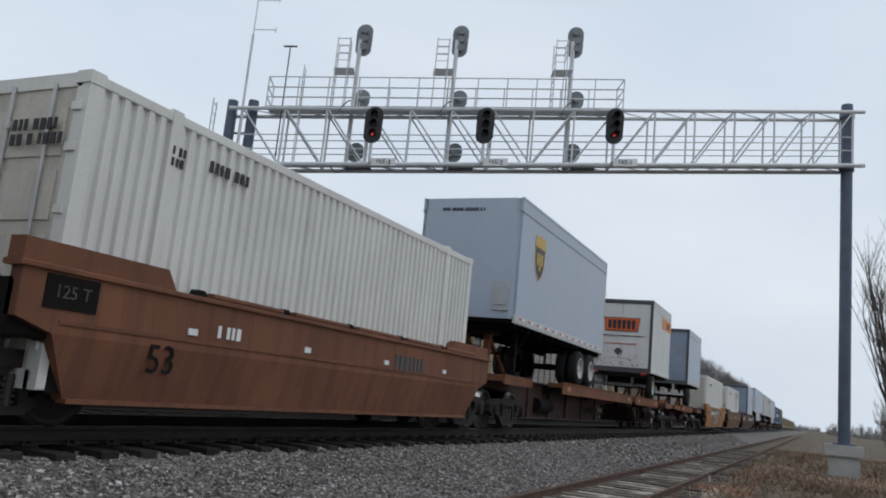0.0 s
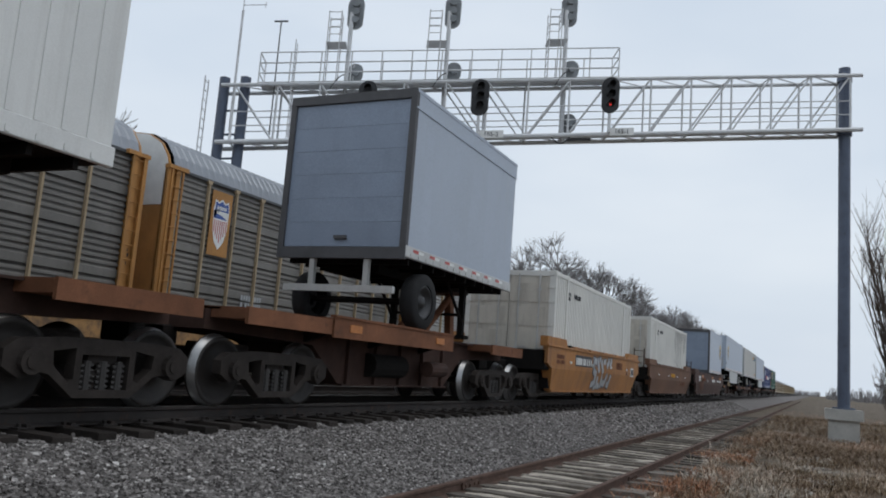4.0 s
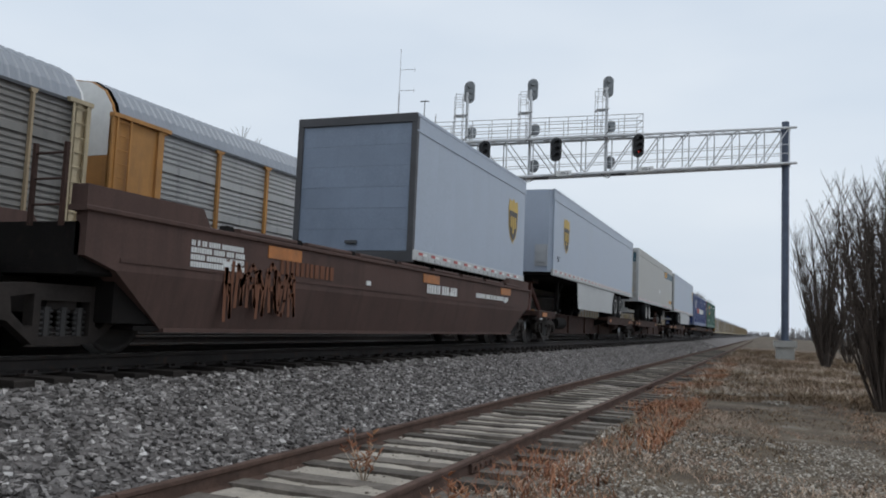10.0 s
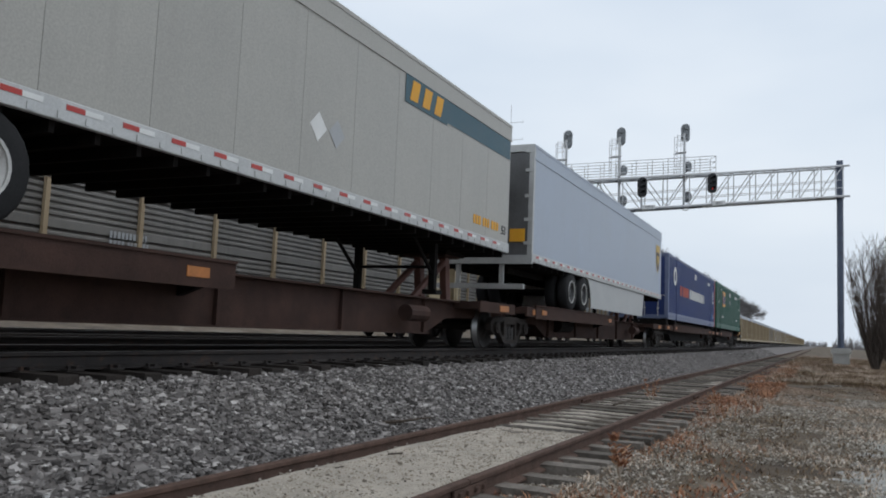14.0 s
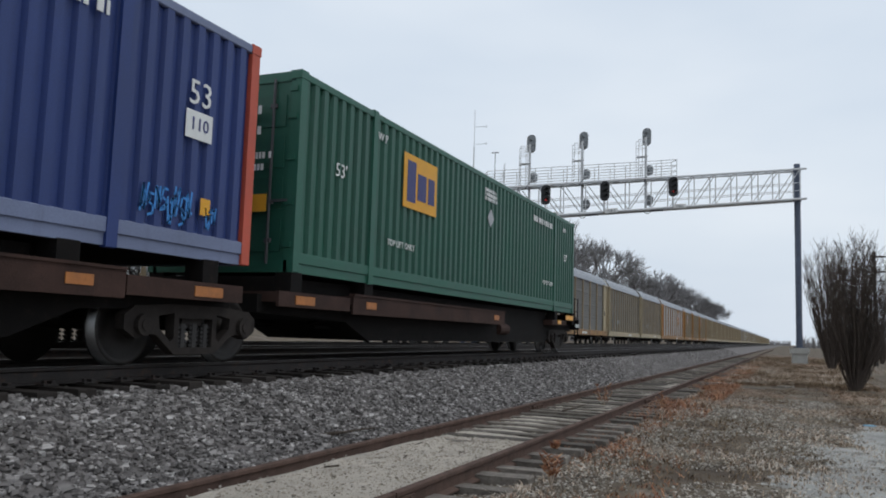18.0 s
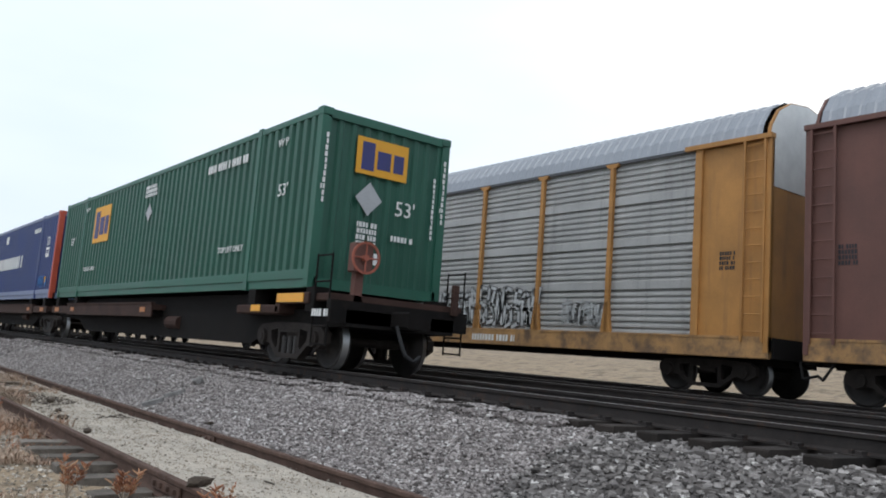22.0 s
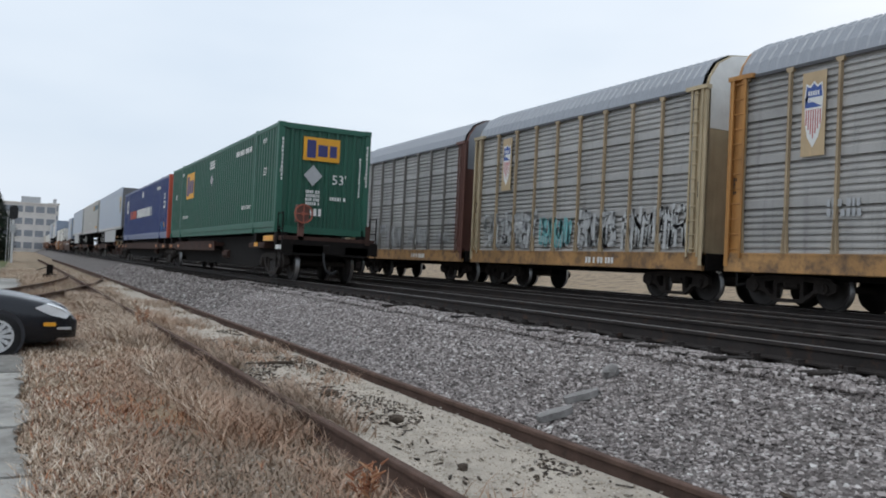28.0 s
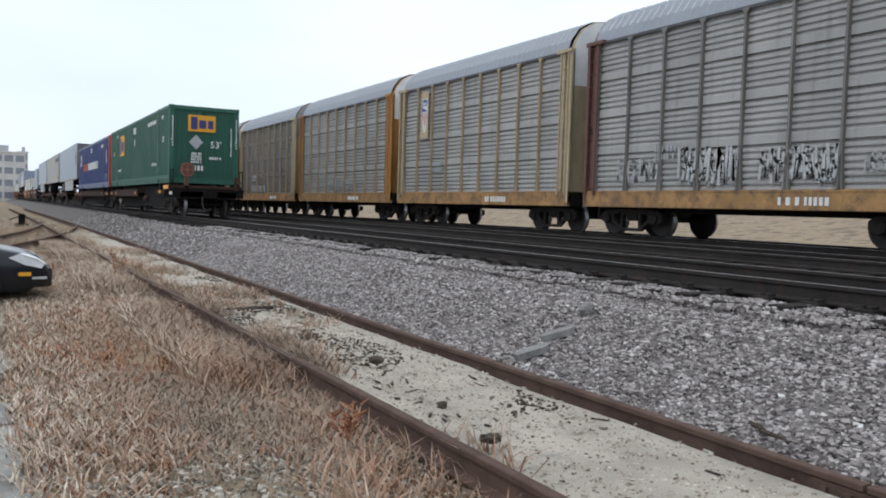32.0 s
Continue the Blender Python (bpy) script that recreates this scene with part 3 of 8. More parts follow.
def truck(parent, y, full=True):
    """A two-axle truck under a car; its wheels, side frames and springs are its pieces."""
    t = part("truck", bolster_mesh(), None, parent)
    t.location.y = y
    for s in (-1, 1):
        for q in (-0.89, 0.89):
            w = part("wheel", wheel_mesh(), None, t)
            w.matrix_basis = pose(s * 0.75, q, 0.424, 0, 0, 0 if s > 0 else 180)
        if full or s > 0:
            f = part("side_frame", side_frame_mesh(), None, t)
            f.location.x = 0.93 if s > 0 else -1.06
            if full:
                p = part("spring_set", spring_mesh(), None, t)
                p.location.x = 0.95 if s > 0 else -1.07
    return t


KEYED = []          # (thing, train, place along it, x)


def carried_by(ob, train, y):
    KEYED.append((ob, train, y, X1 if train == 1 else X3))
    ob.location = (X1 if train == 1 else X3, y, ZR)
    return ob


# ---- well cars, flat cars ----
def well_car(y0, y1, paint, label, seed=0, graffiti=False, marks=()):
    """A container well car: deep side sills with slanted ends, end platforms and two trucks."""
    mid, h = (y0 + y1) / 2, (y1 - y0) / 2
    car = carried_by(thing("well_car", label, "railroad car", group="intermodal cars"), 1, mid)
    for s in (-1, 1):
        g = Geo()
        a, b = 1.30, 1.44
        up = [(-h + 1.15, 0.86), (h - 1.15, 0.86), (h - 0.75, 0.98), (h - 0.75, 1.42), (-h + 0.75, 1.42), (-h + 0.75, 0.98)]
        cut = 2.0 if paint is M_WELL_BR else 1.5
        lo = [(-h + cut, 0.28), (h - cut, 0.28), (h - 1.15, 0.86), (-h + 1.15, 0.86)]
        g.prism(up, *((a, b) if s > 0 else (-b, -a)), axis="x")
        k = len(g.v)
        g.prism(lo, *((a - 0.14, b) if s > 0 else (-b, -a + 0.14)), axis="x")
        g.v[k:] = [(x - s * 0.13 if z < 0.5 and abs(x) > 1.4 else x, y, z) for x, y, z in g.v[k:]]
        side = part("side_sill", g, paint, car)
        t = Geo()
        t.box(*(sorted((s * 1.24, s * 1.475))), -h + 0.7, h - 0.7, 1.40, 1.455, 0.01)
        t.box(*(sorted((s * 1.22, s * 1.35))), -h + cut, h - cut, 0.255, 0.30)
        part("sill_flange", t, paint, side)
        c = Geo()
        c.box(*(sorted((s * 1.435, s * 1.452))), -h + 1.2, h - 1.2, 0.95, 0.985)
        part("crease", c, paint, side)
        r = Geo()
        k = int((2 * h - 4) / 1.6)
        for i in range(k):
            yy = -h + 2.2 + (2 * h - 4.4) * (i + 0.5) / k
            r.prism([(yy - 0.1, 1.455), (yy + 0.1, 1.455), (yy + 0.06, 1.53), (yy - 0.06, 1.53)], *(sorted((s * 1.30, s * 1.40))), axis="x")
            gap = (2 * h - 4.4) / k
            part("top_roll", Geo().box(*sorted((s * 1.33, s * 1.46)), yy + 0.14, yy + gap - 0.14, 1.45, 1.515, 0.02), paint, side)
        part("guide", r, M_UNDER, side)
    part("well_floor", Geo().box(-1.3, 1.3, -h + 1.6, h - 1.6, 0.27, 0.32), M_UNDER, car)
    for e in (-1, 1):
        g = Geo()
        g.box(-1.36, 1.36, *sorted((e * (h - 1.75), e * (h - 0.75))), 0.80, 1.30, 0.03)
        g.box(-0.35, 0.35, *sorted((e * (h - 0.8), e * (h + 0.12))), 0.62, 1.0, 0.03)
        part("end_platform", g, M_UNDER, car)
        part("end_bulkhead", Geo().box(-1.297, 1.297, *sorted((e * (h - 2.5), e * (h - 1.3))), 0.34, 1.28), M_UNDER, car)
        for a_, b_ in ((1.22, 1.42), (-1.42, -1.22)):
            part("end_riser", Geo().prism([(e * (h - 2.6), 1.455), (e * (h - 0.75), 1.455), (e * (h - 0.75), 1.66), (e * (h - 2.45), 1.66)], a_, b_, axis="x"), paint, car)
        if seed in (5, 6):
            g = Geo()
            for x in (0.8, 1.2):
                g.box(x - 0.02, x + 0.02, *sorted((e * (h - 0.69), e * (h - 0.65))), 1.25, 2.05)
            for z in (1.45, 1.7, 1.95):
                g.tube((0.8, e * (h - 0.67), z), (1.2, e * (h - 0.67), z), 0.012, 6)
            part("ladder", g, M_DECKRUST, car)
        g = Geo()
        g.tube((0.3, e * (h + 0.05), 0.7), (0.38, e * (h + 0.2), 0.35), 0.03, 6).tube((0.38, e * (h + 0.2), 0.35), (0.2, e * (h + 0.38), 0.4), 0.03, 6)
        part("brake_hose", g, M_TYRE, car)
        truck(car, e * (h - 0.95))
    g = Geo()
    for i in range(4):
        yy = -h + 2.9 + (2 * h - 5.8) * i / 3
        part("reflector", Geo().box(1.44, 1.456, yy - 0.07, yy + 0.07, 1.03, 1.10), M_REFW, car)
    for k, (ya, yb, za, zb, m, rows) in enumerate(marks):
        bars("stencil", car, m, 1.446, ya, yb, za, zb, rows, seed * 7 + k)
    if graffiti:
        spray(car, 1.452, -1.2, 1.3, 0.36, 1.38, seed, (M_GREYD, M_SPRAYK), 0.13, 2.1)
    return car


def spray(parent, x, y0, y1, z0, z1, seed, paints=None, fall=0.0, bold=1.0):
    """Spray-painted tag: jagged ribbons of paint with a darker edge, no letters."""
    rnd = random.Random(seed)
    paints = paints or (M_SPRAYW, M_SPRAYK)
    n = max(2, int((y1 - y0) / ((z1 - z0) * (0.42 if bold > 1 else 0.3))))
    strokes = []
    for i in range(n):
        cy = y0 + (y1 - y0) * (i + 0.5) / n
        w, hh = (y1 - y0) / n * rnd.uniform(0.36, 0.5), (z1 - z0) / 2 * rnd.uniform(0.7, 1.0)
        cz, kind, sl = (z0 + z1) / 2 + rnd.uniform(-0.06, 0.06), rnd.choice("abcd"), rnd.uniform(-0.25, 0.35) * w
        if kind == "a":
            pts = [(-1, -1), (-0.7, 0.9), (0.1, 0.2), (0.2, -0.9), (0.9, 1)]
        elif kind == "b":
            pts = [(0.8, 0.9), (-0.6, 1), (-0.9, 0.2), (0.7, -0.1), (0.9, -0.8), (-0.8, -1)]
        elif kind == "c":
            pts = [(-0.9, 1), (-0.8, -0.9), (0.1, -1), (0.6, -0.3), (0.9, 1), (0.2, 0.6)]
        else:
            pts = [(-0.8, -1), (-0.9, 0.6), (-0.1, 1), (0.7, 0.7), (0.8, -1), (0.3, 0.0), (-0.6, -0.1)]
        strokes.append([(cy + a * w + b * sl, cz + b * hh) for a, b in pts])
        if bold == 1:
            strokes.append([(cy + rnd.uniform(-1.2, 1.2) * w, cz + rnd.uniform(-1, 1) * hh) for _ in range(3)])
    for q, m in enumerate(paints):
        g = Geo()
        th = (z1 - z0) * bold * (0.085 if q == 0 else 0.125)
        d = 0.006 - 0.003 * q
        for pts in strokes:
            for (pa, za), (pb, zb) in zip(pts, pts[1:]):
                L = math.hypot(pb - pa, zb - za) or 1
                nx_, nz_ = -(zb - za) / L * th / 2, (pb - pa) / L * th / 2
                ex, ez = (pb - pa) / L * th / 3, (zb - za) / L * th / 3
                g.quad(*[(x + d - fall * max(0.0, 0.86 - w) / 0.58, u, w) for u, w in ((pa - nx_ - ex, za - nz_ - ez), (pb - nx_ + ex, zb - nz_ + ez), (pb + nx_ + ex, zb + nz_ + ez), (pa + nx_ - ex, za + nz_ - ez))])
        part("graffiti", g, m, parent, "spray-painted tag")


def flat_car(y0, y1, deck, paint, label, last=False, rest=0.0, trucks=((-1, 1.35), (1, 1.35)), wheels=None):
    """A spine flat car: deep centre sill, outer deck sills, trucks at both ends."""
    mid, h = (y0 + y1) / 2, (y1 - y0) / 2
    car = carried_by(thing("flat_car", label, "railroad car", group="intermodal cars"), 1, mid)
    g = Geo()
    # cars without wheel decks get a wider sill, filling in the shadow below
    g.prism([(-h + 0.2, deck - 0.35), (-h + 0.2, deck - 0.1), (h - 0.2, deck - 0.1), (h - 0.2, deck - 0.35), (h - 2.6, deck - 0.42), (h - 3.4, 0.30), (-h + 3.4, 0.30), (-h + 2.6, deck - 0.42)], *((-0.72, 0.72) if wheels else (-1.02, 1.02)), axis="x")
    # darker deck colour on the spine stands for shade under the deck
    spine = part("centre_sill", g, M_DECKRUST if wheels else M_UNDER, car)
    if wheels:
        part("top_flange", Geo().box(-0.86, 0.86, -h + 0.3, h - 0.3, deck - 0.1, deck - 0.07), M_DECKRUST, spine)
        part("bottom_flange", Geo().box(-0.80, 0.80, -h + 3.4, h - 3.4, 0.275, 0.30), M_DECKRUST, spine)
        for i in range(5):
            yy = -h + 3.6 + (2 * h - 7.2) * i / 4
            part("web_stiffener", Geo().box(-0.78, 0.78, yy - 0.03, yy + 0.03, 0.3, deck - 0.1), M_DECKRUST, spine)
    for s in (-1, 1):
        a, b = sorted((s * 0.9, s * 1.32))
        d0, d1 = wheels or (-h + 2.3, (h * 0.1 if last else h - 2.3))
        g = Geo().box(a, b, d0, d1, deck - 0.14, deck - 0.02, 0.015)
        o = s * 1.30
        g.box(*sorted((o, o + s * 0.03)), d0, d1, deck - 0.30, deck)
        g.box(*sorted((o - s * 0.05, o + s * 0.05)), d0, d1, deck - 0.012, deck + 0.02)
        side = part("deck_sill", g, paint, car)
        r = Geo()
        k = max(2, int((d1 - d0) / 4.6))
        for i in range(k):
            yy = d0 + 0.6 + (d1 - d0 - 1.2) * i / (k - 1)
            part("reflector", Geo().box(*sorted((o + s * 0.028, o + s * 0.04)), yy - 0.17, yy + 0.17, deck - 0.20, deck - 0.09), M_REFO, side)
        br = Geo()
        for i in range(k + 1):
            yy = d0 + 0.2 + (d1 - d0 - 0.4) * i / k
            br.prism([(s * 0.38, deck - 0.5), (s * 0.38, deck - 0.12), (s * 1.28, deck - 0.12), (s * 1.28, deck - 0.2)], yy - 0.05, yy + 0.05)
        part("outrigger", br, M_UNDER, side)
    for e in (-1, 1):
        g = Geo()
        up = deck + (0.19 if last and e > 0 else 0.0)
        if last and e > 0:
            g.box(-1.25, 1.25, h - 2.0, h - 0.3, up - 0.18, up - 0.06, 0.02)
            g.box(-1.3, 1.3, h - 2.0, h - 1.85, deck - 0.18, up - 0.05, 0.01)
            g.box(1.2, 1.3, h - 2.0, h - 0.9, up - 0.22, up - 0.05, 0.01)
            g.box(-1.3, -1.2, h - 2.0, h - 0.9, up - 0.22, up - 0.05, 0.01)
            g.box(-1.3, 1.3, h - 3.5, h - 1.9, deck - 0.2, deck - 0.05, 0.02)
        else:
            g.box(-1.25, 1.25, *sorted((e * (h - 2.25), e * (h - 0.3))), deck - 0.2, up - 0.06, 0.02)
        p = part("end_platform", g, paint, car)
        if not (last and e > 0):
            for q in (-1, 1):
                part("platform_edge", Geo().box(*sorted((q * 1.252, q * 1.3)), *sorted((e * (h - 2.25), e * (h - 0.3))), deck - 0.26, up - 0.05), paint, p)
        if last and e > 0:
            part("reflector", Geo().box(1.3, 1.312, h - 1.95, h - 1.05, up - 0.20, up - 0.06), M_REFY, p, "bright amber reflective strip")
            part("reflector", Geo().box(1.3, 1.312, h - 2.9, h - 2.55, deck - 0.16, deck - 0.05), M_REFY, p, "bright amber reflective strip")
        elif deck < 1.1:
            part("reflector", Geo().box(1.3, 1.312, *sorted((e * (h - 1.2), e * (h - 0.7))), deck - 0.22, deck - 0.1), M_REFO, p, "dull orange reflective strip")
        for q, inset in trucks:
            if q == e:
                truck(car, e * (h - inset))
        g = Geo().box(-0.22, 0.22, *sorted((e * (h - 0.3), e * (h + 0.25))), 0.70, 0.96, 0.03)
        part("coupler", g, M_UNDER, car)
    part("air_tank", Geo().tube((0.75, -h + 4.2, 0.62), (0.75, -h + 5.4, 0.62), 0.2, 12), M_UNDER, car)
    ty = h * 0.1 + 0.35 if last else h - 4.8
    part("air_tank", Geo().tube((1.0, ty, 0.62), (1.0, ty + 0.7, 0.62), 0.14, 12), M_DECKRUST, car)
    part("brake_cylinder", Geo().tube((-0.7, 0.5, 0.6), (-0.7, 1.2, 0.6), 0.16, 10).tube((-0.7, 1.2, 0.6), (-0.7, 1.9, 0.6), 0.03, 6), M_UNDER, car)
    for s in (-1, 1):
        part("brake_pipe", Geo().tube((s * 0.55, -h + 2.4, 0.5), (s * 0.55, h - 2.4, 0.5), 0.025, 6), M_UNDER, car)
    if rest:
        part("deck_plate", Geo().box(-1.0, 1.0, -h + 0.6, h - 3.2, deck - 0.12, rest - 0.06), M_UNDER, car)
        for s in (-1, 1):
            for yy in (-h + 2.9, -h + 0.75, h - 0.9, h - 3.0):
                part("pedestal", Geo().box(*sorted((s * 1.0, s * 1.27)), yy - 0.14, yy + 0.14, deck - 0.15, rest, 0.01), M_UNDER, car)
    return car


# ---- containers ----
def corrugated(y0, y1, z0, z1, x, depth, pitch, sgn=1):
    """Vertical corrugations on a side across x."""
    g, y = Geo(), y0
    n = max(2, round((y1 - y0) / pitch))
    p = (y1 - y0) / n
    pts = []
    for i in range(n):
        a = y0 + i * p
        pts += [(a, 0), (a + 0.42 * p, 0), (a + 0.53 * p, 1), (a + 0.89 * p, 1)]
    pts.append((y1, 0))
    for (a, da), (b, db) in zip(pts, pts[1:]):
        g.quad((x - sgn * da * depth, a, z0), (x - sgn * db * depth, b, z0), (x - sgn * db * depth, b, z1), (x - sgn * da * depth, a, z1))
    return g


def container(y0, y1, bottom, top, paint, label, rails=None, post=None, pitch=0.28, doors=None, end_paint=None, marks=True, lead_doors=True):
    """A ribbed shipping container: side panels, corner and lift posts, rails, roof, door end with bars, ribbed blind end."""
    rails = rails or paint
    mid, h, wd = (y0 + y1) / 2, (y1 - y0) / 2, 1.29
    box = carried_by(thing("shipping_container", label, "shipping container", group="containers on the train"), 1, mid)
    q = h - 2.3 if h > 7 else h * 0.755
    for s in (-1, 1):
        for a, b in ((-h + 0.12, -q - 0.06), (-q + 0.06, q - 0.06), (q + 0.06, h - 0.12)):
            part("side_panel", corrugated(a, b, bottom + 0.28, top - 0.1, s * (wd - 0.008), min(0.055, pitch * 0.24), pitch, s), paint, box)
        g = Geo().box(*sorted((s * (wd - 0.06), s * (wd - 0.004))), -h + 0.1, h - 0.1, bottom + 0.13, bottom + 0.29, 0.01)
        g.box(*sorted((s * (wd - 0.1), s * (wd - 0.03))), -h + 0.1, h - 0.1, bottom, bottom + 0.13)
        part("bottom_rail", g, rails, box)
        part("top_rail", Geo().box(*sorted((s * (wd - 0.07), s * wd)), -h + 0.1, h - 0.1, top - 0.11, top, 0.01), rails, box)
        for yy in (-q, q):
            g = Geo().box(*sorted((s * (wd - 0.08), s * (wd + 0.008))), yy - 0.075, yy + 0.075, bottom - 0.02, top + 0.03, 0.01)
            part("lift_post", g, paint if post else rails, box)
        for e in (-1, 1):
            g = Geo().box(*sorted((s * (wd - 0.16), s * (wd + 0.004))), *sorted((e * (h - 0.16), e * h)), bottom, top, 0.012)
            g.box(*sorted((s * (wd - 0.18), s * (wd + 0.012))), *sorted((e * (h - 0.17), e * (h + 0.012))), top - 0.11, top + 0.012)
            part("corner_post", g, (post if post and e > 0 else rails), box)
    g = Geo()
    n = int(2 * h / 0.5)
    for i in range(n):
        a = -h + 0.12 + (2 * h - 0.24) * i / n
        b = a + (2 * h - 0.24) / n
        m = (a + b) / 2
        g.quad((-wd + 0.05, a, top - 0.02), (-wd + 0.05, m, top - 0.005), (wd - 0.05, m, top - 0.005), (wd - 0.05, a, top - 0.02))
        g.quad((-wd + 0.05, m, top - 0.005), (-wd + 0.05, b, top - 0.02), (wd - 0.05, b, top - 0.02), (wd - 0.05, m, top - 0.005))
    part("roof", g, paint, box)
    part("floor", Geo().box(-wd + 0.05, wd - 0.05, -h + 0.1, h - 0.1, bottom + 0.02, bottom + 0.14), M_UNDER, box)
    door_e = -1 if lead_doors else 1
    for s in (-1, 1):
        g = Geo()
        a, b = sorted((s * 0.01, s * (wd - 0.16)))
        y_, t_ = door_e * (h - 0.05), 0.05
        g.box(a, b, *sorted((y_, y_ + door_e * 0.03)), bottom + 0.16, top - 0.13, 0.006)
        d = part("door", g, end_paint or paint, box)
        for k in range(4):
            z = bottom + 0.3 + k * (top - bottom - 0.5) / 4
            part("door_panel", Geo().box(a + 0.08, b - 0.08, *sorted((y_ + door_e * 0.031, y_ + door_e * 0.047)), z, z + (top - bottom - 0.5) / 4 - 0.14), end_paint or paint, d)
        r = Geo()
        for x in (0.28, 0.86):
            r.tube((s * x, y_ + door_e * 0.075, bottom + 0.12), (s * x, y_ + door_e * 0.075, top - 0.1), 0.021, 8)
            for z in (bottom + 0.45, bottom + 1.0, top - 0.5):
                r.box(s * x - 0.05, s * x + 0.05, *sorted((y_ + door_e * 0.03, y_ + door_e * 0.09)), z - 0.03, z + 0.03)
            r.box(*sorted((s * x, s * x + s * 0.3)), *sorted((y_ + door_e * 0.06, y_ + door_e * 0.085)), bottom + 1.0, bottom + 1.035)
        part("locking_bar", r, M_DKGREY if paint is M_GREEN else M_ALU, d)
        hg = Geo()
        for z in (0.35, 0.95, 1.6, 2.2, 2.6):
            if bottom + z < top - 0.1:
                hg.box(*sorted((s * (wd - 0.17), s * (wd - 0.05))), *sorted((y_ + door_e * 0.02, y_ + door_e * 0.075)), bottom + z, bottom + z + 0.08)
        part("hinge", hg, rails, d)
    g = Geo()
    n = 9
    for i in range(n):
        a, p = -wd + 0.16 + (2 * wd - 0.32) * i / n, (2 * wd - 0.32) / n
        yb = -door_e * (h - 0.03)
        pts = [(a, 0), (a + 0.3 * p, 0), (a + 0.42 * p, 0.04), (a + 0.88 * p, 0.04), (a + p, 0)]
        for (xa, da), (xb, db) in zip(pts, pts[1:]):
            g.quad((xa, yb + door_e * da, bottom + 0.15), (xb, yb + door_e * db, bottom + 0.15), (xb, yb + door_e * db, top - 0.12), (xa, yb + door_e * da, top - 0.12))
    part("end_wall", g, end_paint if (end_paint and not lead_doors) else paint, box)
    for e in (-1, 1):
        part("end_rail", Geo().box(-wd + 0.1, wd - 0.1, *sorted((e * (h - 0.12), e * h)), bottom, bottom + 0.17, 0.01), rails, box)
        part("end_rail", Geo().box(-wd + 0.1, wd - 0.1, *sorted((e * (h - 0.12), e * h)), top - 0.14, top, 0.01), rails, box)
    return box


# ---- trailers ----
def road_wheels(body, y, zc, pale=False):
    for yy in (y, y + 1.24):
        for s in (-1, 1):
            for k, xx in enumerate((1.14, 0.80)):
                g = Geo()
                n, prof = 22, ((-0.14, 0.30), (-0.14, 0.46), (-0.10, 0.50), (0.10, 0.50), (0.14, 0.46), (0.14, 0.30))
                me = shared("road_tyre", lambda: lathe(prof, n, M_TYRE, "tyre"))
                w = part("wheel", me, None, body)
                w.location = (s * xx, yy, zc)
                if k == 0:
                    rim = shared(("rim", pale), lambda: lathe(((0.10, 0.31), (0.13, 0.29), (0.11, 0.25), (0.02, 0.20), (0.02, 0.12), (0.09, 0.10), (0.09, 0.0)), n, M_RIMW if pale else M_RIM, "rim"))
                    rm = part("rim", rim, None, w)
                    if s < 0:
                        rm.rotation_euler.z = math.pi
                    rr = shared(("rim_edge", pale), lambda: ring_mesh(0.135, 0.30, 0.27, M_RIMW))
                    re_ = part("rim_edge", rr, None, w)
                    if s < 0:
                        re_.rotation_euler.z = math.pi


def ring_mesh(x, r1, r0, m):
    me = Geo().ring((x, 0, 0), "x", r1, r0, 0.012, 22).mesh("rim_edge")
    me.materials.append(m)
    return me


def lathe(prof, n, m, name):
    g = Geo()
    for sx, r in prof:
        for i in range(n):
            a = 2 * math.pi * i / n
            g.v.append((sx, r * math.cos(a), r * math.sin(a)))
    for q in range(len(prof) - 1):
        for i in range(n):
            j = (i + 1) % n
            g.f.append((q * n + i, q * n + j, (q + 1) * n + j, (q + 1) * n + i))
    me = g.mesh(name, True)
    me.materials.append(m)
    return me


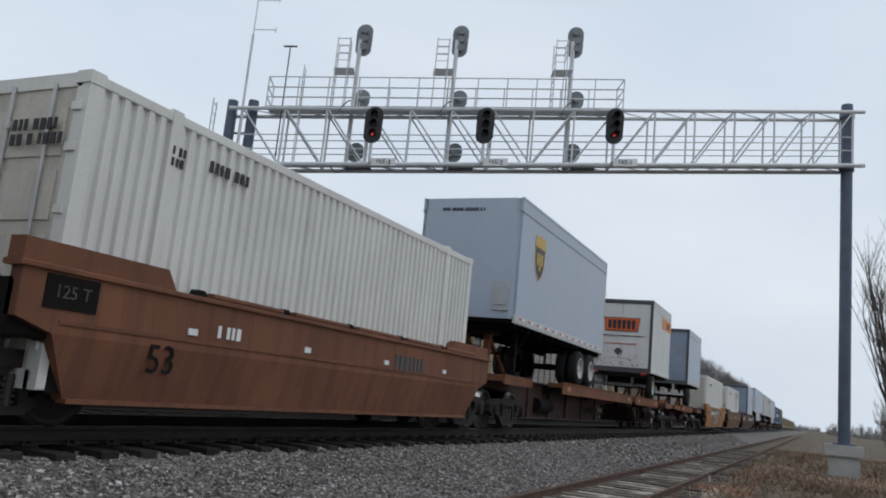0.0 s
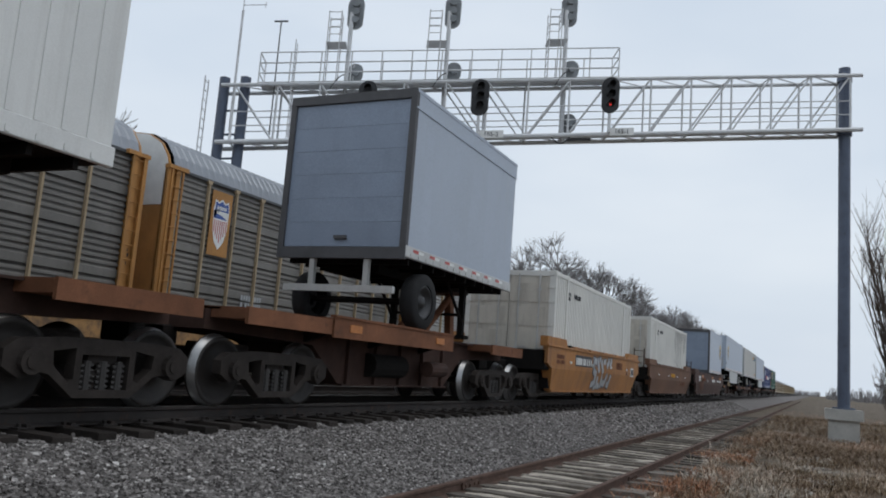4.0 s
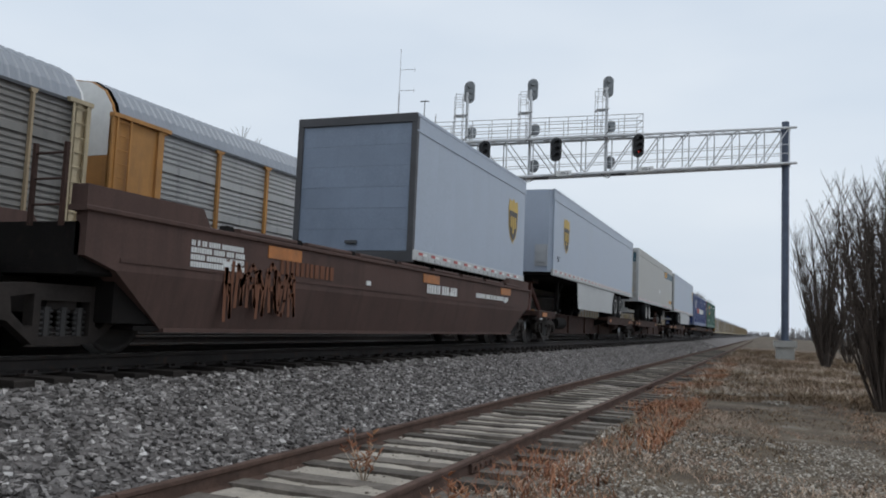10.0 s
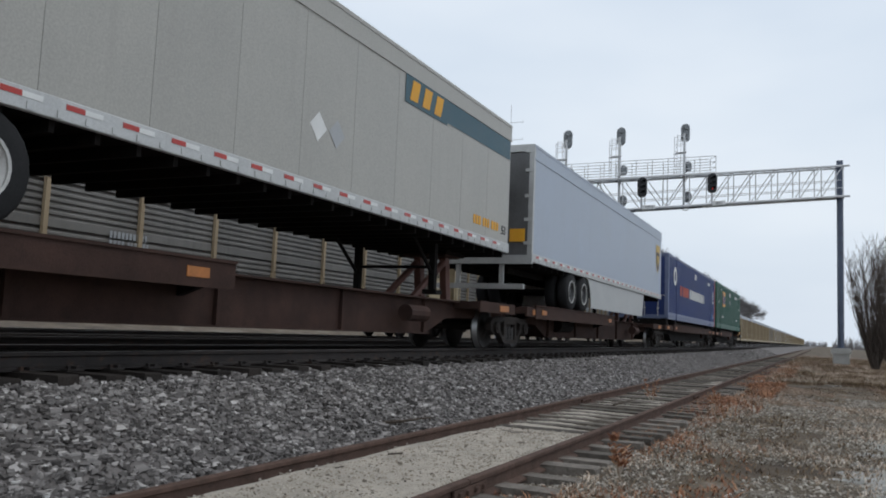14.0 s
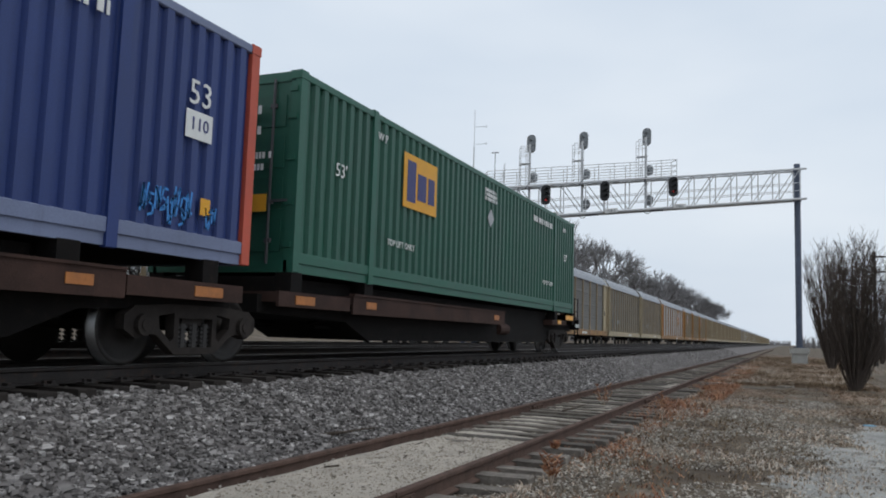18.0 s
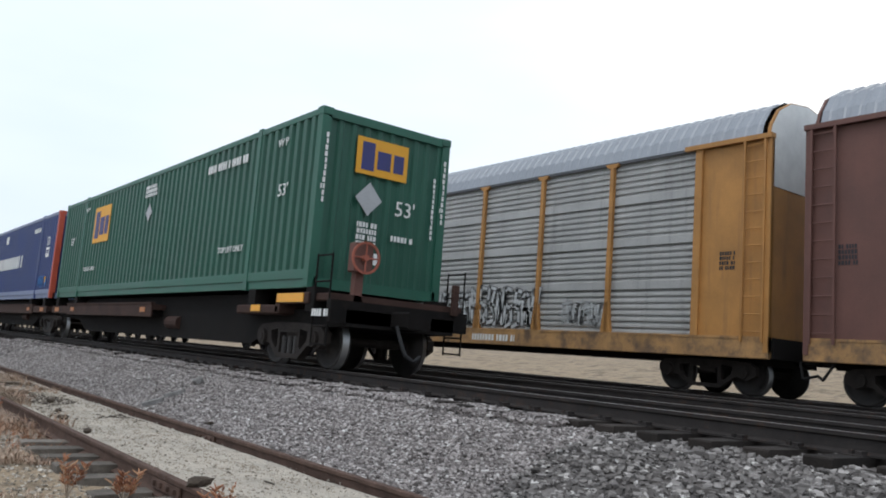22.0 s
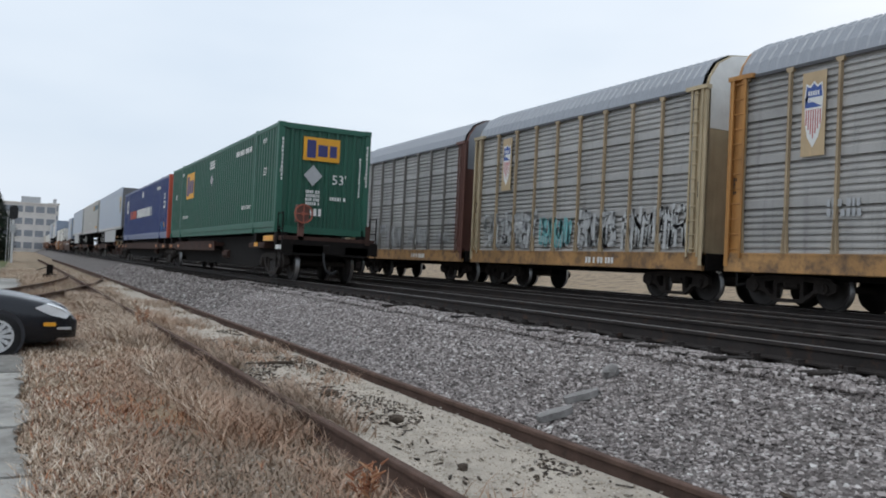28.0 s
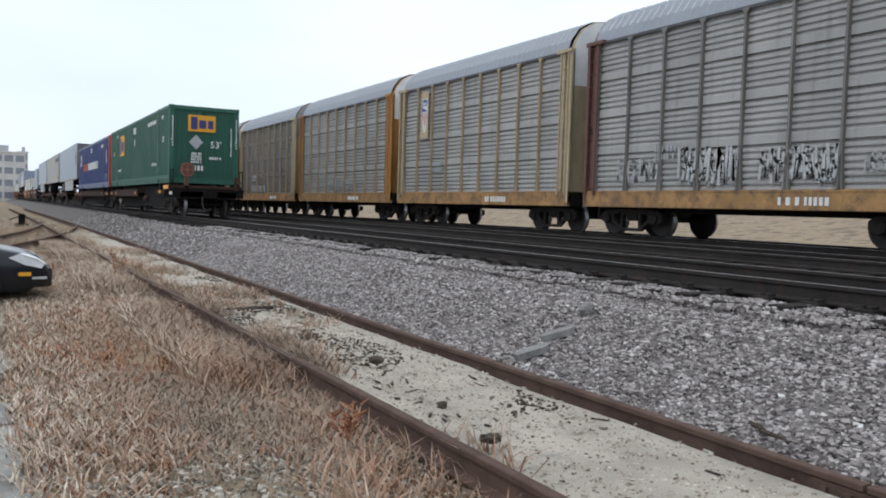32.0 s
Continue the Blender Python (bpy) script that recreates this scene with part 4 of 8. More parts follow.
def trailer(y0, y1, bottom, top, deck, skin, label, doors_lead=True, tandem=True, pale=False, skirt=False, seams=1.2, trim=None, roll_up=False, end_skin=None, tape=True, nose_unit=False, posts=False):
    """A highway trailer on the car: skinned sides, rails, roof, doors or nose, wheels, landing gear, skirts."""
    mid, h, wd = (y0 + y1) / 2, (y1 - y0) / 2, 1.29
    tr = carried_by(thing("semi_trailer", label, "trailer", group="trailers on the train"), 1, mid)
    trim, end_skin = trim or M_ALU, end_skin or skin
    n = max(2, round(2 * h / seams))
    for s in (-1, 1):
        for i in range(n):
            a, b = -h + 0.06 + (2 * h - 0.12) * i / n, -h + 0.06 + (2 * h - 0.12) * (i + 1) / n
            g = Geo().box(*sorted((s * (wd - 0.03), s * wd)), a + (0.003 if posts or skin is M_ABF else 0.0006), b - (0.003 if posts or skin is M_ABF else 0.0006), bottom + 0.2, top - 0.34, 0.003 if posts else 0.0)
            if posts:
                g.box(*sorted((s * wd, s * (wd + 0.012))), a - 0.02, a + 0.05, bottom + 0.2, top - 0.34)
            part("side_panel", g, skin, tr)
        g = Geo().box(*sorted((s * (wd - 0.05), s * (wd + 0.012))), -h + 0.02, h - 0.02, bottom, bottom + 0.2, 0.01)
        for i in range(int(2 * h / 0.3)):
            yy = -h + 0.2 + i * 0.3
            g.box(*sorted((s * (wd + 0.01), s * (wd + 0.022))), yy, yy + 0.05, bottom + 0.02, bottom + 0.08)
        part("bottom_rail", g, trim, tr)
        g = Geo().box(*sorted((s * (wd - 0.05), s * (wd + 0.004))), -h + 0.02, h - 0.02, top - 0.335, top - 0.05, 0.006)
        g.box(*sorted((s * (wd - 0.03), s * (wd + 0.016))), -h + 0.02, h - 0.02, top - 0.35, top - 0.315)
        g.box(*sorted((s * (wd - 0.05), s * (wd + 0.012))), -h + 0.02, h - 0.02, top - 0.06, top)
        part("top_rail", g, skin if skin is not M_YWHITE else M_ALU, tr)
        if tape:
            g1, g2 = Geo(), Geo()
            k = int(2 * h / 0.66)
            for i in range(k):
                yy = -h + 0.3 + (2 * h - 0.6) * i / k
                g1.box(*sorted((s * (wd + 0.012), s * (wd + 0.017))), yy, yy + 0.2, bottom + 0.11, bottom + 0.16)
                g2.box(*sorted((s * (wd + 0.012), s * (wd + 0.017))), yy + 0.2, yy + 0.40, bottom + 0.11, bottom + 0.16)
            part("red_tape", g1, M_REFR, tr)
            part("white_tape", g2, M_REFW, tr)
    part("roof", Geo().box(-wd + 0.02, wd - 0.02, -h + 0.04, h - 0.04, top - 0.05, top - 0.015), M_ROOF, tr)
    part("floor", Geo().box(-wd + 0.06, wd - 0.06, -h + 0.06, h - 0.06, bottom + 0.02, bottom + 0.16), M_UNDER, tr)
    g = Geo()
    for i in range(int(2 * h / 0.5)):
        yy = -h + 0.3 + i * 0.5
        g.box(-wd + 0.08, wd - 0.08, yy, yy + 0.06, bottom - 0.1, bottom + 0.03)
    part("cross_member", g, M_UNDER, tr)
    de = -1 if doors_lead else 1
    # door end
    g = Geo()
    for s in (-1, 1):
        g.box(*sorted((s * (wd - 0.11), s * (wd + 0.006))), *sorted((de * (h - 0.1), de * h)), bottom, top, 0.01)
    g.box(-wd - 0.003, wd + 0.003, *sorted((de * (h - 0.094), de * (h + 0.004))), top - 0.16, top + 0.005, 0.01)
    g.box(-wd - 0.003, wd + 0.003, *sorted((de * (h - 0.094), de * (h + 0.004))), bottom - 0.04, bottom + 0.16, 0.01)
    part("door_frame", g, M_DKGREY if (skin is M_YWHITE or roll_up) else trim, tr)
    if roll_up:
        d = part("roll_up_door", Geo().box(-wd + 0.1, wd - 0.1, *sorted((de * (h - 0.09), de * (h - 0.06))), bottom + 0.16, top - 0.16), end_skin, tr, "slate-blue ribbed roll-up door")
        k = 6
        for i in range(k):
            z = bottom + 0.17 + (top - bottom - 0.34) * i / k
            part("slat", Geo().box(-wd + 0.11, wd - 0.11, *sorted((de * (h - 0.06), de * (h - 0.04))), z + 0.002, z + (top - bottom - 0.34) / k - 0.002, 0.003), end_skin, d)
        part("door_handle", Geo().box(-0.12, 0.12, *sorted((de * (h - 0.04), de * (h + 0.02))), bottom + 0.3, bottom + 0.36), M_DKGREY, d)
    else:
        for s in (-1, 1):
            d = part("door", Geo().box(*sorted((s * 0.012, s * (wd - 0.115))), *sorted((de * (h - 0.06), de * (h - 0.03))), bottom + 0.17, top - 0.17, 0.004), end_skin, tr)
            r = Geo().tube((s * 0.25, de * h, bottom + 0.1), (s * 0.25, de * h, top - 0.12), 0.018, 8)
            for z in (bottom + 0.5, bottom + 1.3, top - 0.4):
                r.box(s * 0.25 - 0.05, s * 0.25 + 0.05, *sorted((de * (h - 0.03), de * (h + 0.02))), z, z + 0.05)
            if skin is M_YWHITE:
                continue
            part("locking_bar", r, M_ALU, d)
            hh = Geo()
            for z in (0.4, 0.95, 1.5, 2.1, 2.55):
                hh.box(*sorted((s * (wd - 0.2), s * (wd + 0.01))), *sorted((de * (h - 0.03), de * (h + 0.012))), bottom + z, bottom + z + 0.07)
            part("hinge", hh, M_DKGREY if skin is M_YWHITE else M_ALU, d)
    # nose end
    ne = -de
    g = Geo()
    c = 0.16
    ny = ne * h
    g.prism([(-wd + 0.02, ne * (h - 0.1)), (-wd + c, ny), (wd - c, ny), (wd - 0.02, ne * (h - 0.1))], bottom + 0.1, top - 0.02, axis="z")
    part("nose_wall", g, end_skin, tr)
    if nose_unit:
        g = Geo().box(0.72, 1.12, *sorted((ny, ny + ne * 0.05)), bottom + 0.28, bottom + 0.95, 0.01)
        g.box(0.8, 1.05, *sorted((ny + ne * 0.05, ny + ne * 0.08)), bottom + 0.4, bottom + 0.8)
        part("connection_box", g, M_GREYD, tr)
    # landing gear near the nose
    ly = ne * (h - (2.6 if h > 6 else 1.5))
    for s in (-1, 1):
        g = Geo().box(s * 0.8 - 0.06, s * 0.8 + 0.06, ly - 0.06, ly + 0.06, deck + 0.08, bottom + 0.02)
        g.box(s * 0.8 - 0.14, s * 0.8 + 0.14, ly - 0.13, ly + 0.13, deck, deck + 0.08)
        g.tube((s * 0.8, ly, deck + 0.35), (s * 0.8, ly + de * 0.9, bottom), 0.035, 6)
        part("landing_leg", g, M_UNDER, tr)
    g = Geo().tube((-0.8, ly, deck + 0.5), (0.8, ly, deck + 0.5), 0.03, 6)
    part("leg_brace", g, M_UNDER, tr)
    part("king_pin_plate", Geo().box(-0.5, 0.5, *sorted((ne * (h - 0.5), ne * (h - 1.4))), bottom - 0.16, bottom), M_UNDER, tr)
    # hitch stand on the car
    kp = ne * (h - 1.05)
    hitch_paint = M_DECKOR if deck > 1.1 else M_BROWNR
    for s in (-1, 1):
        x0, x1 = sorted((s * 0.22, s * 0.36))
        part("hitch_strut", Geo().prism([(kp + ne * 0.05, deck - 0.1), (kp + ne * 0.25, deck - 0.1), (kp + ne * 0.1, bottom - 0.15), (kp - ne * 0.1, bottom - 0.15)][::ne], x0, x1, axis="x"), hitch_paint, tr, "rust-red hitch upright")
        part("hitch_brace", Geo().tube((s * 0.3, kp - ne * 1.35, deck - 0.06), (s * 0.3, kp - ne * 0.05, bottom - 0.3), 0.07, 8), hitch_paint, tr)
    part("hitch_plate", Geo().box(-0.48, 0.48, kp - 0.35, kp + 0.35, bottom - 0.2, bottom - 0.14, 0.02), M_DECKRUST, tr)
    # wheels near the doors
    ax = 3.4 if h > 7 else 1.25
    wy = de * (h - ax) - (1.24 if de > 0 else 0) if tandem else de * (h - 0.95) - (1.24 if de > 0 else 0)
    if not tandem:
        wy = de * (h - 1.0)
    zc = deck + 0.5
    if tandem:
        road_wheels(tr, wy if de < 0 else wy, zc, pale)
    else:
        for s in (-1, 1):
            w = part("wheel", shared("road_tyre", lambda: lathe(((-0.14, 0.30), (-0.14, 0.46), (-0.10, 0.50), (0.10, 0.50), (0.14, 0.46), (0.14, 0.30)), 22, M_TYRE, "tyre")), None, tr)
            w.location = (s * 1.12, wy, zc)
            rm = part("rim", shared(("rim", pale), lambda: lathe(((0.10, 0.31), (0.13, 0.29), (0.11, 0.25), (0.02, 0.20), (0.02, 0.12), (0.09, 0.10), (0.09, 0.0)), 22, M_RIMW if pale else M_RIM, "rim")), None, w)
            if s < 0:
                rm.rotation_euler.z = math.pi
    g = Geo()
    a, b = sorted((de * (h - 0.5), de * (h - ax - 2.1 if tandem else h - 1.8)))
    for s in (-1, 1):
        g.box(s * 0.5 - 0.05, s * 0.5 + 0.05, a, b, bottom - 0.22, bottom)
    g.tube((-1.1, wy, zc), (1.1, wy, zc), 0.06, 8)
    if tandem:
        g.tube((-1.1, wy + 1.24, zc), (1.1, wy + 1.24, zc), 0.06, 8)
    part("bogie", g, M_UNDER, tr)
    # rear under-run guard
    g = Geo()
    g.box(-1.1, 1.1, *sorted((de * (h - 0.12), de * (h - 0.02))), bottom - 0.62, bottom - 0.5, 0.01)
    for s in (-1, 1):
        g.box(s * 0.55 - 0.05, s * 0.55 + 0.05, *sorted((de * (h - 0.12), de * (h - 0.04))), bottom - 0.55, bottom)
    part("rear_guard", g, M_ALU if skin is not M_YWHITE else M_DKGREY, tr)
    if skirt:
        for s in (-1, 1):
            a, b = (wy + 2.0, h - 3.4) if de < 0 else (-h + 3.8, wy - 0.65)
            z0 = deck + 0.28
            z0 = deck + 0.16
            arc = [(0.62 - 0.62 * math.cos(k * math.pi / 12), z0 + (bottom - z0) * math.sin(k * math.pi / 12)) for k in range(7)]
            if de < 0:
                o = [(a + 0.1 - u, z) for u, z in reversed(arc)] + [(b - 0.22, z0), (b, bottom)]
            else:
                o = [(a, bottom), (a + 0.22, z0)] + [(b - 0.1 + u, z) for u, z in arc]
            g = Geo().prism(o, *sorted((s * (wd - 0.06), s * (wd - 0.03))), axis="x")
            part("side_skirt", g, M_SKIRT, tr)
    return tr


# ---- the intermodal train, front to rear ----
FLAT_RED = "rust-brown spine flat car with amber reflectors"
well_car(-184.4, -172.0, M_WELL_OX, "rust-orange well car carrying one white container", 1, marks=((1.4, 2.6, 0.95, 1.25, M_SPRAYK, 1), (-2.9, -2.5, 1.02, 1.2, M_PLWHITE, 1)))
container(-183.2, -173.7, 0.36, 3.34, M_WHITE, "white ribbed container in a rust-orange well car", pitch=0.17, end_paint=M_CREAM)
flat_car(-171.6, -157.2, 1.28, M_DECKOR, FLAT_RED, trucks=((-1, 1.35),), wheels=(-2.4, 6.9))
ups1 = trailer(-171.0, -162.5, 2.40, 5.36, 1.28, M_SILVER, "pale blue-grey trailer with a brown and gold shield", False, True, True, seams=1.0, end_skin=M_SILVER, nose_unit=True)
flat_car(-157.0, -147.4, 1.28, M_DECKOR, FLAT_RED, trucks=((1, 1.35),), wheels=(-4.6, 0.3))
yel = trailer(-153.9, -149.2, 2.35, 5.38, 1.28, M_YWHITE, "chalky white short trailer with an orange name panel", True, False, True, seams=0.3, posts=True, trim=M_YWHITE, tape=False)
flat_car(-147.2, -136.4, 1.28, M_DECKOR, FLAT_RED, wheels=(-3.2, 1.0))
ups2 = trailer(-143.0, -137.8, 2.45, 5.38, 1.28, M_SILVER, "pale grey short trailer with a slate-blue roll-up door", True, False, False, seams=0.8, roll_up=True, end_skin=M_SILVERD)
well_car(-135.9, -122.8, M_WELL_YE, "yellow-orange well car with a sprayed tag", 4, True, marks=((-3.1, -1.4, 1.0, 1.25, M_PLWHITE, 1), (-5.0, -4.3, 0.98, 1.25, M_WELL_OX, 2), (2.0, 2.9, 1.0, 1.3, M_WELL_OX, 1)))
container(-134.3, -124.6, 0.36, 3.42, M_WHITE, "white ribbed container with cream doors in a yellow well car", pitch=0.17, end_paint=M_CREAM)
well_car(-121.9, -108.3, M_WELL_BRN, "ochre-brown well car carrying a stained container", 5, marks=((-0.6, 0.5, 0.98, 1.2, M_AMBER, 1), (2.2, 3.6, 0.6, 0.9, M_WELL_OX, 1)))
c3 = container(-120.4, -110.0, 0.36, 3.42, M_WHITE, "white ribbed container streaked black with soot", pitch=0.17, end_paint=M_CREAM)
well_car(-107.9, -91.0, M_WELL_BR, "red-brown well car carrying a short trailer", 6, marks=((-6.2, -5.2, 0.98, 1.3, M_PLWHITE, 4), (0.6, 2.2, 1.0, 1.22, M_PLWHITE, 1), (3.4, 5.8, 1.05, 1.18, M_PLWHITE, 1), (-4.4, -3.0, 1.0, 1.25, M_WELL_OX, 1)))
ups3 = trailer(-99.3, -91.8, 1.62, 4.40, 0.45, M_SILVER, "pale grey short trailer with slate roll-up door and gold shield", True, False, False, seams=1.1, roll_up=True, end_skin=M_SILVERD)
flat_car(-90.4, -71.6, 1.0, M_DECKRUST, FLAT_RED, trucks=((-1, 2.0), (1, -0.1)), wheels=(1.9, 8.3))
ups4 = trailer(-88.6, -72.4, 2.08, 4.78, 1.0, M_SILVER, "long pale blue-grey trailer with side skirts and gold shield", False, True, False, True, seams=1.25, end_skin=M_SILVER, nose_unit=True)
flat_car(-71.4, -53.1, 1.0, M_DECKRUST, FLAT_RED, trucks=((1, -0.1),), wheels=(-8.3, -0.4))
abf = trailer(-70.4, -53.9, 2.02, 4.76, 1.0, M_ABF, "dull aluminium trailer with a dark teal band", True, True, True, seams=1.25)
flat_car(-52.9, -35.2, 1.0, M_DECKRUST, FLAT_RED, trucks=((1, -0.1),), wheels=(-8.0, -0.2))
ups5 = trailer(-52.4, -35.9, 1.98, 4.72, 1.0, M_SILVER, "long pale trailer with grey skirts and amber placard", True, True, False, True, seams=1.25, end_skin=M_DOORD)
flat_car(-35.0, -17.0, 1.02, M_DECKRUST, FLAT_RED, rest=1.25, trucks=((1, 0.85),))
blue = container(-34.1, -17.2, 1.24, 4.10, M_BLUE, "royal blue ribbed container with red end posts", M_BLUES, M_RED, doors=True)
flat_car(-16.8, 1.0, 1.02, M_DECKRUST, "rust-brown rearmost spine flat car with a hand brake", True, 1.25, trucks=((1, 1.9),))
emp = container(-16.2, 0.0, 1.245, 4.14, M_GREEN, "green ribbed container with a yellow panel on its end", M_GREENS)
# cars that have gone ahead
y = -185.0
for k in range(9):
    L = 12.6
    well_car(y - L, y, (M_WELL_OX, M_WELL_BR, M_WELL_YE)[k % 3], "well car far ahead in the train", 10 + k)
    if k in (3, 6):
        trailer(y - L + 2.0, y - 1.6, 1.4, 4.4, 0.45, M_SILVER, "pale trailer far ahead in the train", True, True, False, seams=1.2, roll_up=True, end_skin=M_SILVERD)
    else:
        container(y - L + 1.4, y - 1.4, 0.36, 3.35 if k % 2 else 3.2, M_CREAM if k % 2 else M_WHITE, "pale ribbed container far ahead in the train", pitch=0.25)
    y -= L + 0.3


# ---- auto racks on the far track ----
def ribbed_h(y0, y1, z0, z1, x, depth, pitch, sgn):
    """Horizontal corrugations on a side panel."""
    g = Geo()
    n = 7 * max(1, round((z1 - z0) / pitch / 7))
    p = (z1 - z0) / n
    pts = []
    for i in range(n):
        a = z0 + i * p
        if i % 7 == 0 and i:
            pts += [(a - 0.012, 0), (a - 0.006, 1.3), (a + 0.006, 1.3), (a + 0.012, 0)]
            continue
        pts += [(a, 0), (a + 0.36 * p, 0), (a + 0.66 * p, 1), (a + 0.88 * p, 1)]
    pts.append((z1, 0))
    for (a, da), (b, db) in zip(pts, pts[1:]):
        g.quad((x - sgn * da * depth, y0, a), (x - sgn * da * depth, y1, a), (x - sgn * db * depth, y1, b), (x - sgn * db * depth, y0, b))
    return g


def rack_shield(car, x, y, z, size, pale=False, k_=1.0):
    """The yellow panel with a crest: plain shapes in its colours."""
    g = Geo().box(x, x + 0.012, y - size * 0.66 * k_, y + size * 0.66 * k_, z - size * 1.05, z + size * 1.0)
    p = part("crest_panel", g, M_CRESTPALE if pale else M_ORANGE, car)
    part("crest", outline([(y + a * size * 1.04 * k_, z + b * size * 1.18) for a, b in SHIELD], x + 0.012), M_PLWHITE, p)
    up = [(a, b) for a, b in SHIELD if b > 0.3] + [(0.49, 0.12), (-0.49, 0.12)]
    part("crest_head", outline([(y + a * size * 0.96 * k_, z + b * size * 1.08) for a, b in up], x + 0.016), M_SHBLUE, p)
    g = Geo()
    for k in range(-3, 4):
        yy = y + k * size * 0.13 * k_
        low = -0.62 + abs(k) * 0.11
        g.box(x + 0.014, x + 0.019, yy - size * 0.03 * k_, yy + size * 0.03 * k_, z + low * size, z + 0.08 * size)
    part("crest_stripe", g, M_SHRED, p)
    b_ = Geo()
    for zz in (0.42, 0.26):
        for k in range(5):
            b_.box(x + 0.02, x + 0.024, y + (k * 0.13 - 0.3) * size * k_, y + (k * 0.13 - 0.22) * size * k_, z + zz * size, z + (zz + 0.11) * size)
    part("crest_bars", b_, M_PLWHITE, p)


def auto_rack(y0, y1, rib, end, panel, label, seed=0, shield=None, tag=None, bays=None, white_end=False, sill=None, emblem=False, slogan=False):
    """An enclosed auto rack: sill, ribbed bays between posts, curved roof, end panels with ladders."""
    mid, h, wd = (y0 + y1) / 2, (y1 - y0) / 2 - 0.35, 1.5
    car = carried_by(thing("auto_rack", label, "railroad car", group="auto racks on the far track"), 2, mid)
    zb, zt = 1.16, 5.12
    scale = min(1.0, h / 10)
    ew = 1.75 if h > 9 else 0.42
    bays = bays or max(6, round((2 * h - 2 * ew) / (2.45 if h > 9 else 1.15)))
    bw = (2 * h - 2 * ew) / bays
    key = (round(bw, 3), panel.name)
    for s in (-1, 1):
        for i in range(bays):
            c = -h + ew + bw * (i + 0.5)
            me = shared(("bay", key, s), lambda: ribbed_h(-bw / 2, bw / 2, zb, zt, s * (wd - 0.03), 0.045, 0.142, s).mesh("side_panel"))
            p = part("side_panel", me, panel, car)
            p.location.y = c
            if s > 0 or i == 0:
                rm = shared(("rib", rib.name, s, h > 9), lambda: rib_mesh(s, wd, zb, zt, 0.11 if h > 9 else 0.055, rib))
                p = part("rib", rm, None, car)
                p.location.y = c - bw / 2
        g = Geo().box(*sorted((s * (wd - 0.05), s * (wd + 0.05))), -h, h, 0.74, 1.16, 0.015)
        g.box(*sorted((s * (wd - 0.08), s * (wd + 0.06))), -h, h, 1.12, 1.17)
        part("side_sill", g, sill or M_SILL, car)
        part("eave", Geo().box(*sorted((s * (wd - 0.06), s * (wd + 0.03))), -h + 0.3, h - 0.3, zt, zt + 0.07), M_DKGREY, car)
        for e in (-1, 1):
            a, b = sorted((e * h, e * (h - ew)))
            g = Geo().box(*sorted((s * (wd - 0.04), s * wd)), a, b, zb, zt, 0.004)
            g.box(*sorted((s * (wd - 0.05), s * (wd + 0.07))), *sorted((e * (h - ew), e * (h - ew + 0.14 * scale + 0.03))), zb, zt)
            g.box(*sorted((s * (wd - 0.05), s * (wd + 0.07))), *sorted((e * h, e * (h - 0.1))), zb - 0.3, zt)
            g.box(*sorted((s * (wd - 0.05), s * (wd + 0.12))), *sorted((e * (h + 0.02), e * (h - ew - 0.25))), zt, zt + 0.1)
            q = part("end_panel", g, end, car)
            if s > 0:
                l_ = Geo()
                for yy in (e * (h - 0.12), e * (h - 0.12 - 0.45 * (0.5 + scale / 2))):
                    l_.box(wd + 0.07, wd + 0.11, yy - 0.025, yy + 0.025, zb - 0.1, zt)
                for i in range(12):
                    z = zb + 0.1 + i * (zt - zb - 0.2) / 11
                    l_.tube((wd + 0.09, e * (h - 0.12), z), (wd + 0.09, e * (h - 0.12 - 0.45 * (0.5 + scale / 2)), z), 0.014, 5)
                part("ladder", l_, end, q)
                bars("stencil", q, M_PLBLACK, wd + 0.004, min(a, b) + ew * 0.35, max(a, b) - ew * 0.45, 2.5, 2.9, 4, seed + e)
    # roof: an arc in corrugated sheets
    prof = [(-wd - 0.02, zt + 0.07), (-1.42, 5.5), (-1.15, 5.86), (-0.7, 6.1), (0, 6.2), (0.7, 6.1), (1.15, 5.86), (1.42, 5.5), (wd + 0.02, zt + 0.07)]
    rk = ("roof", round(h, 2))

    def roof():
        g = Geo()
        n = max(8, round(2 * h / 0.28))
        L = 2 * h - 0.5
        for i in range(n):
            a = -h + 0.25 + L * i / n
            for (u0, u1, d) in ((0, 0.5, 0), (0.5, 0.62, 0.5), (0.62, 0.88, 1), (0.88, 1, 0.5)):
                ya, yb = a + u0 * L / n, a + u1 * L / n
                da, db = ({0: 0, 0.5: 0, 0.62: 0.03, 0.88: 0.03}[u0], {0.5: 0, 0.62: 0.03, 0.88: 0.03, 1: 0}[u1])
                for (xa, za), (xb, zb_) in zip(prof, prof[1:]):
                    g.quad((xa, ya, za - da), (xb, ya, zb_ - da), (xb, yb, zb_ - db), (xa, yb, za - db))
        me = g.mesh("roof")
        me.materials.append(M_ROOF)
        return me
    part("roof", shared(rk, roof), None, car)
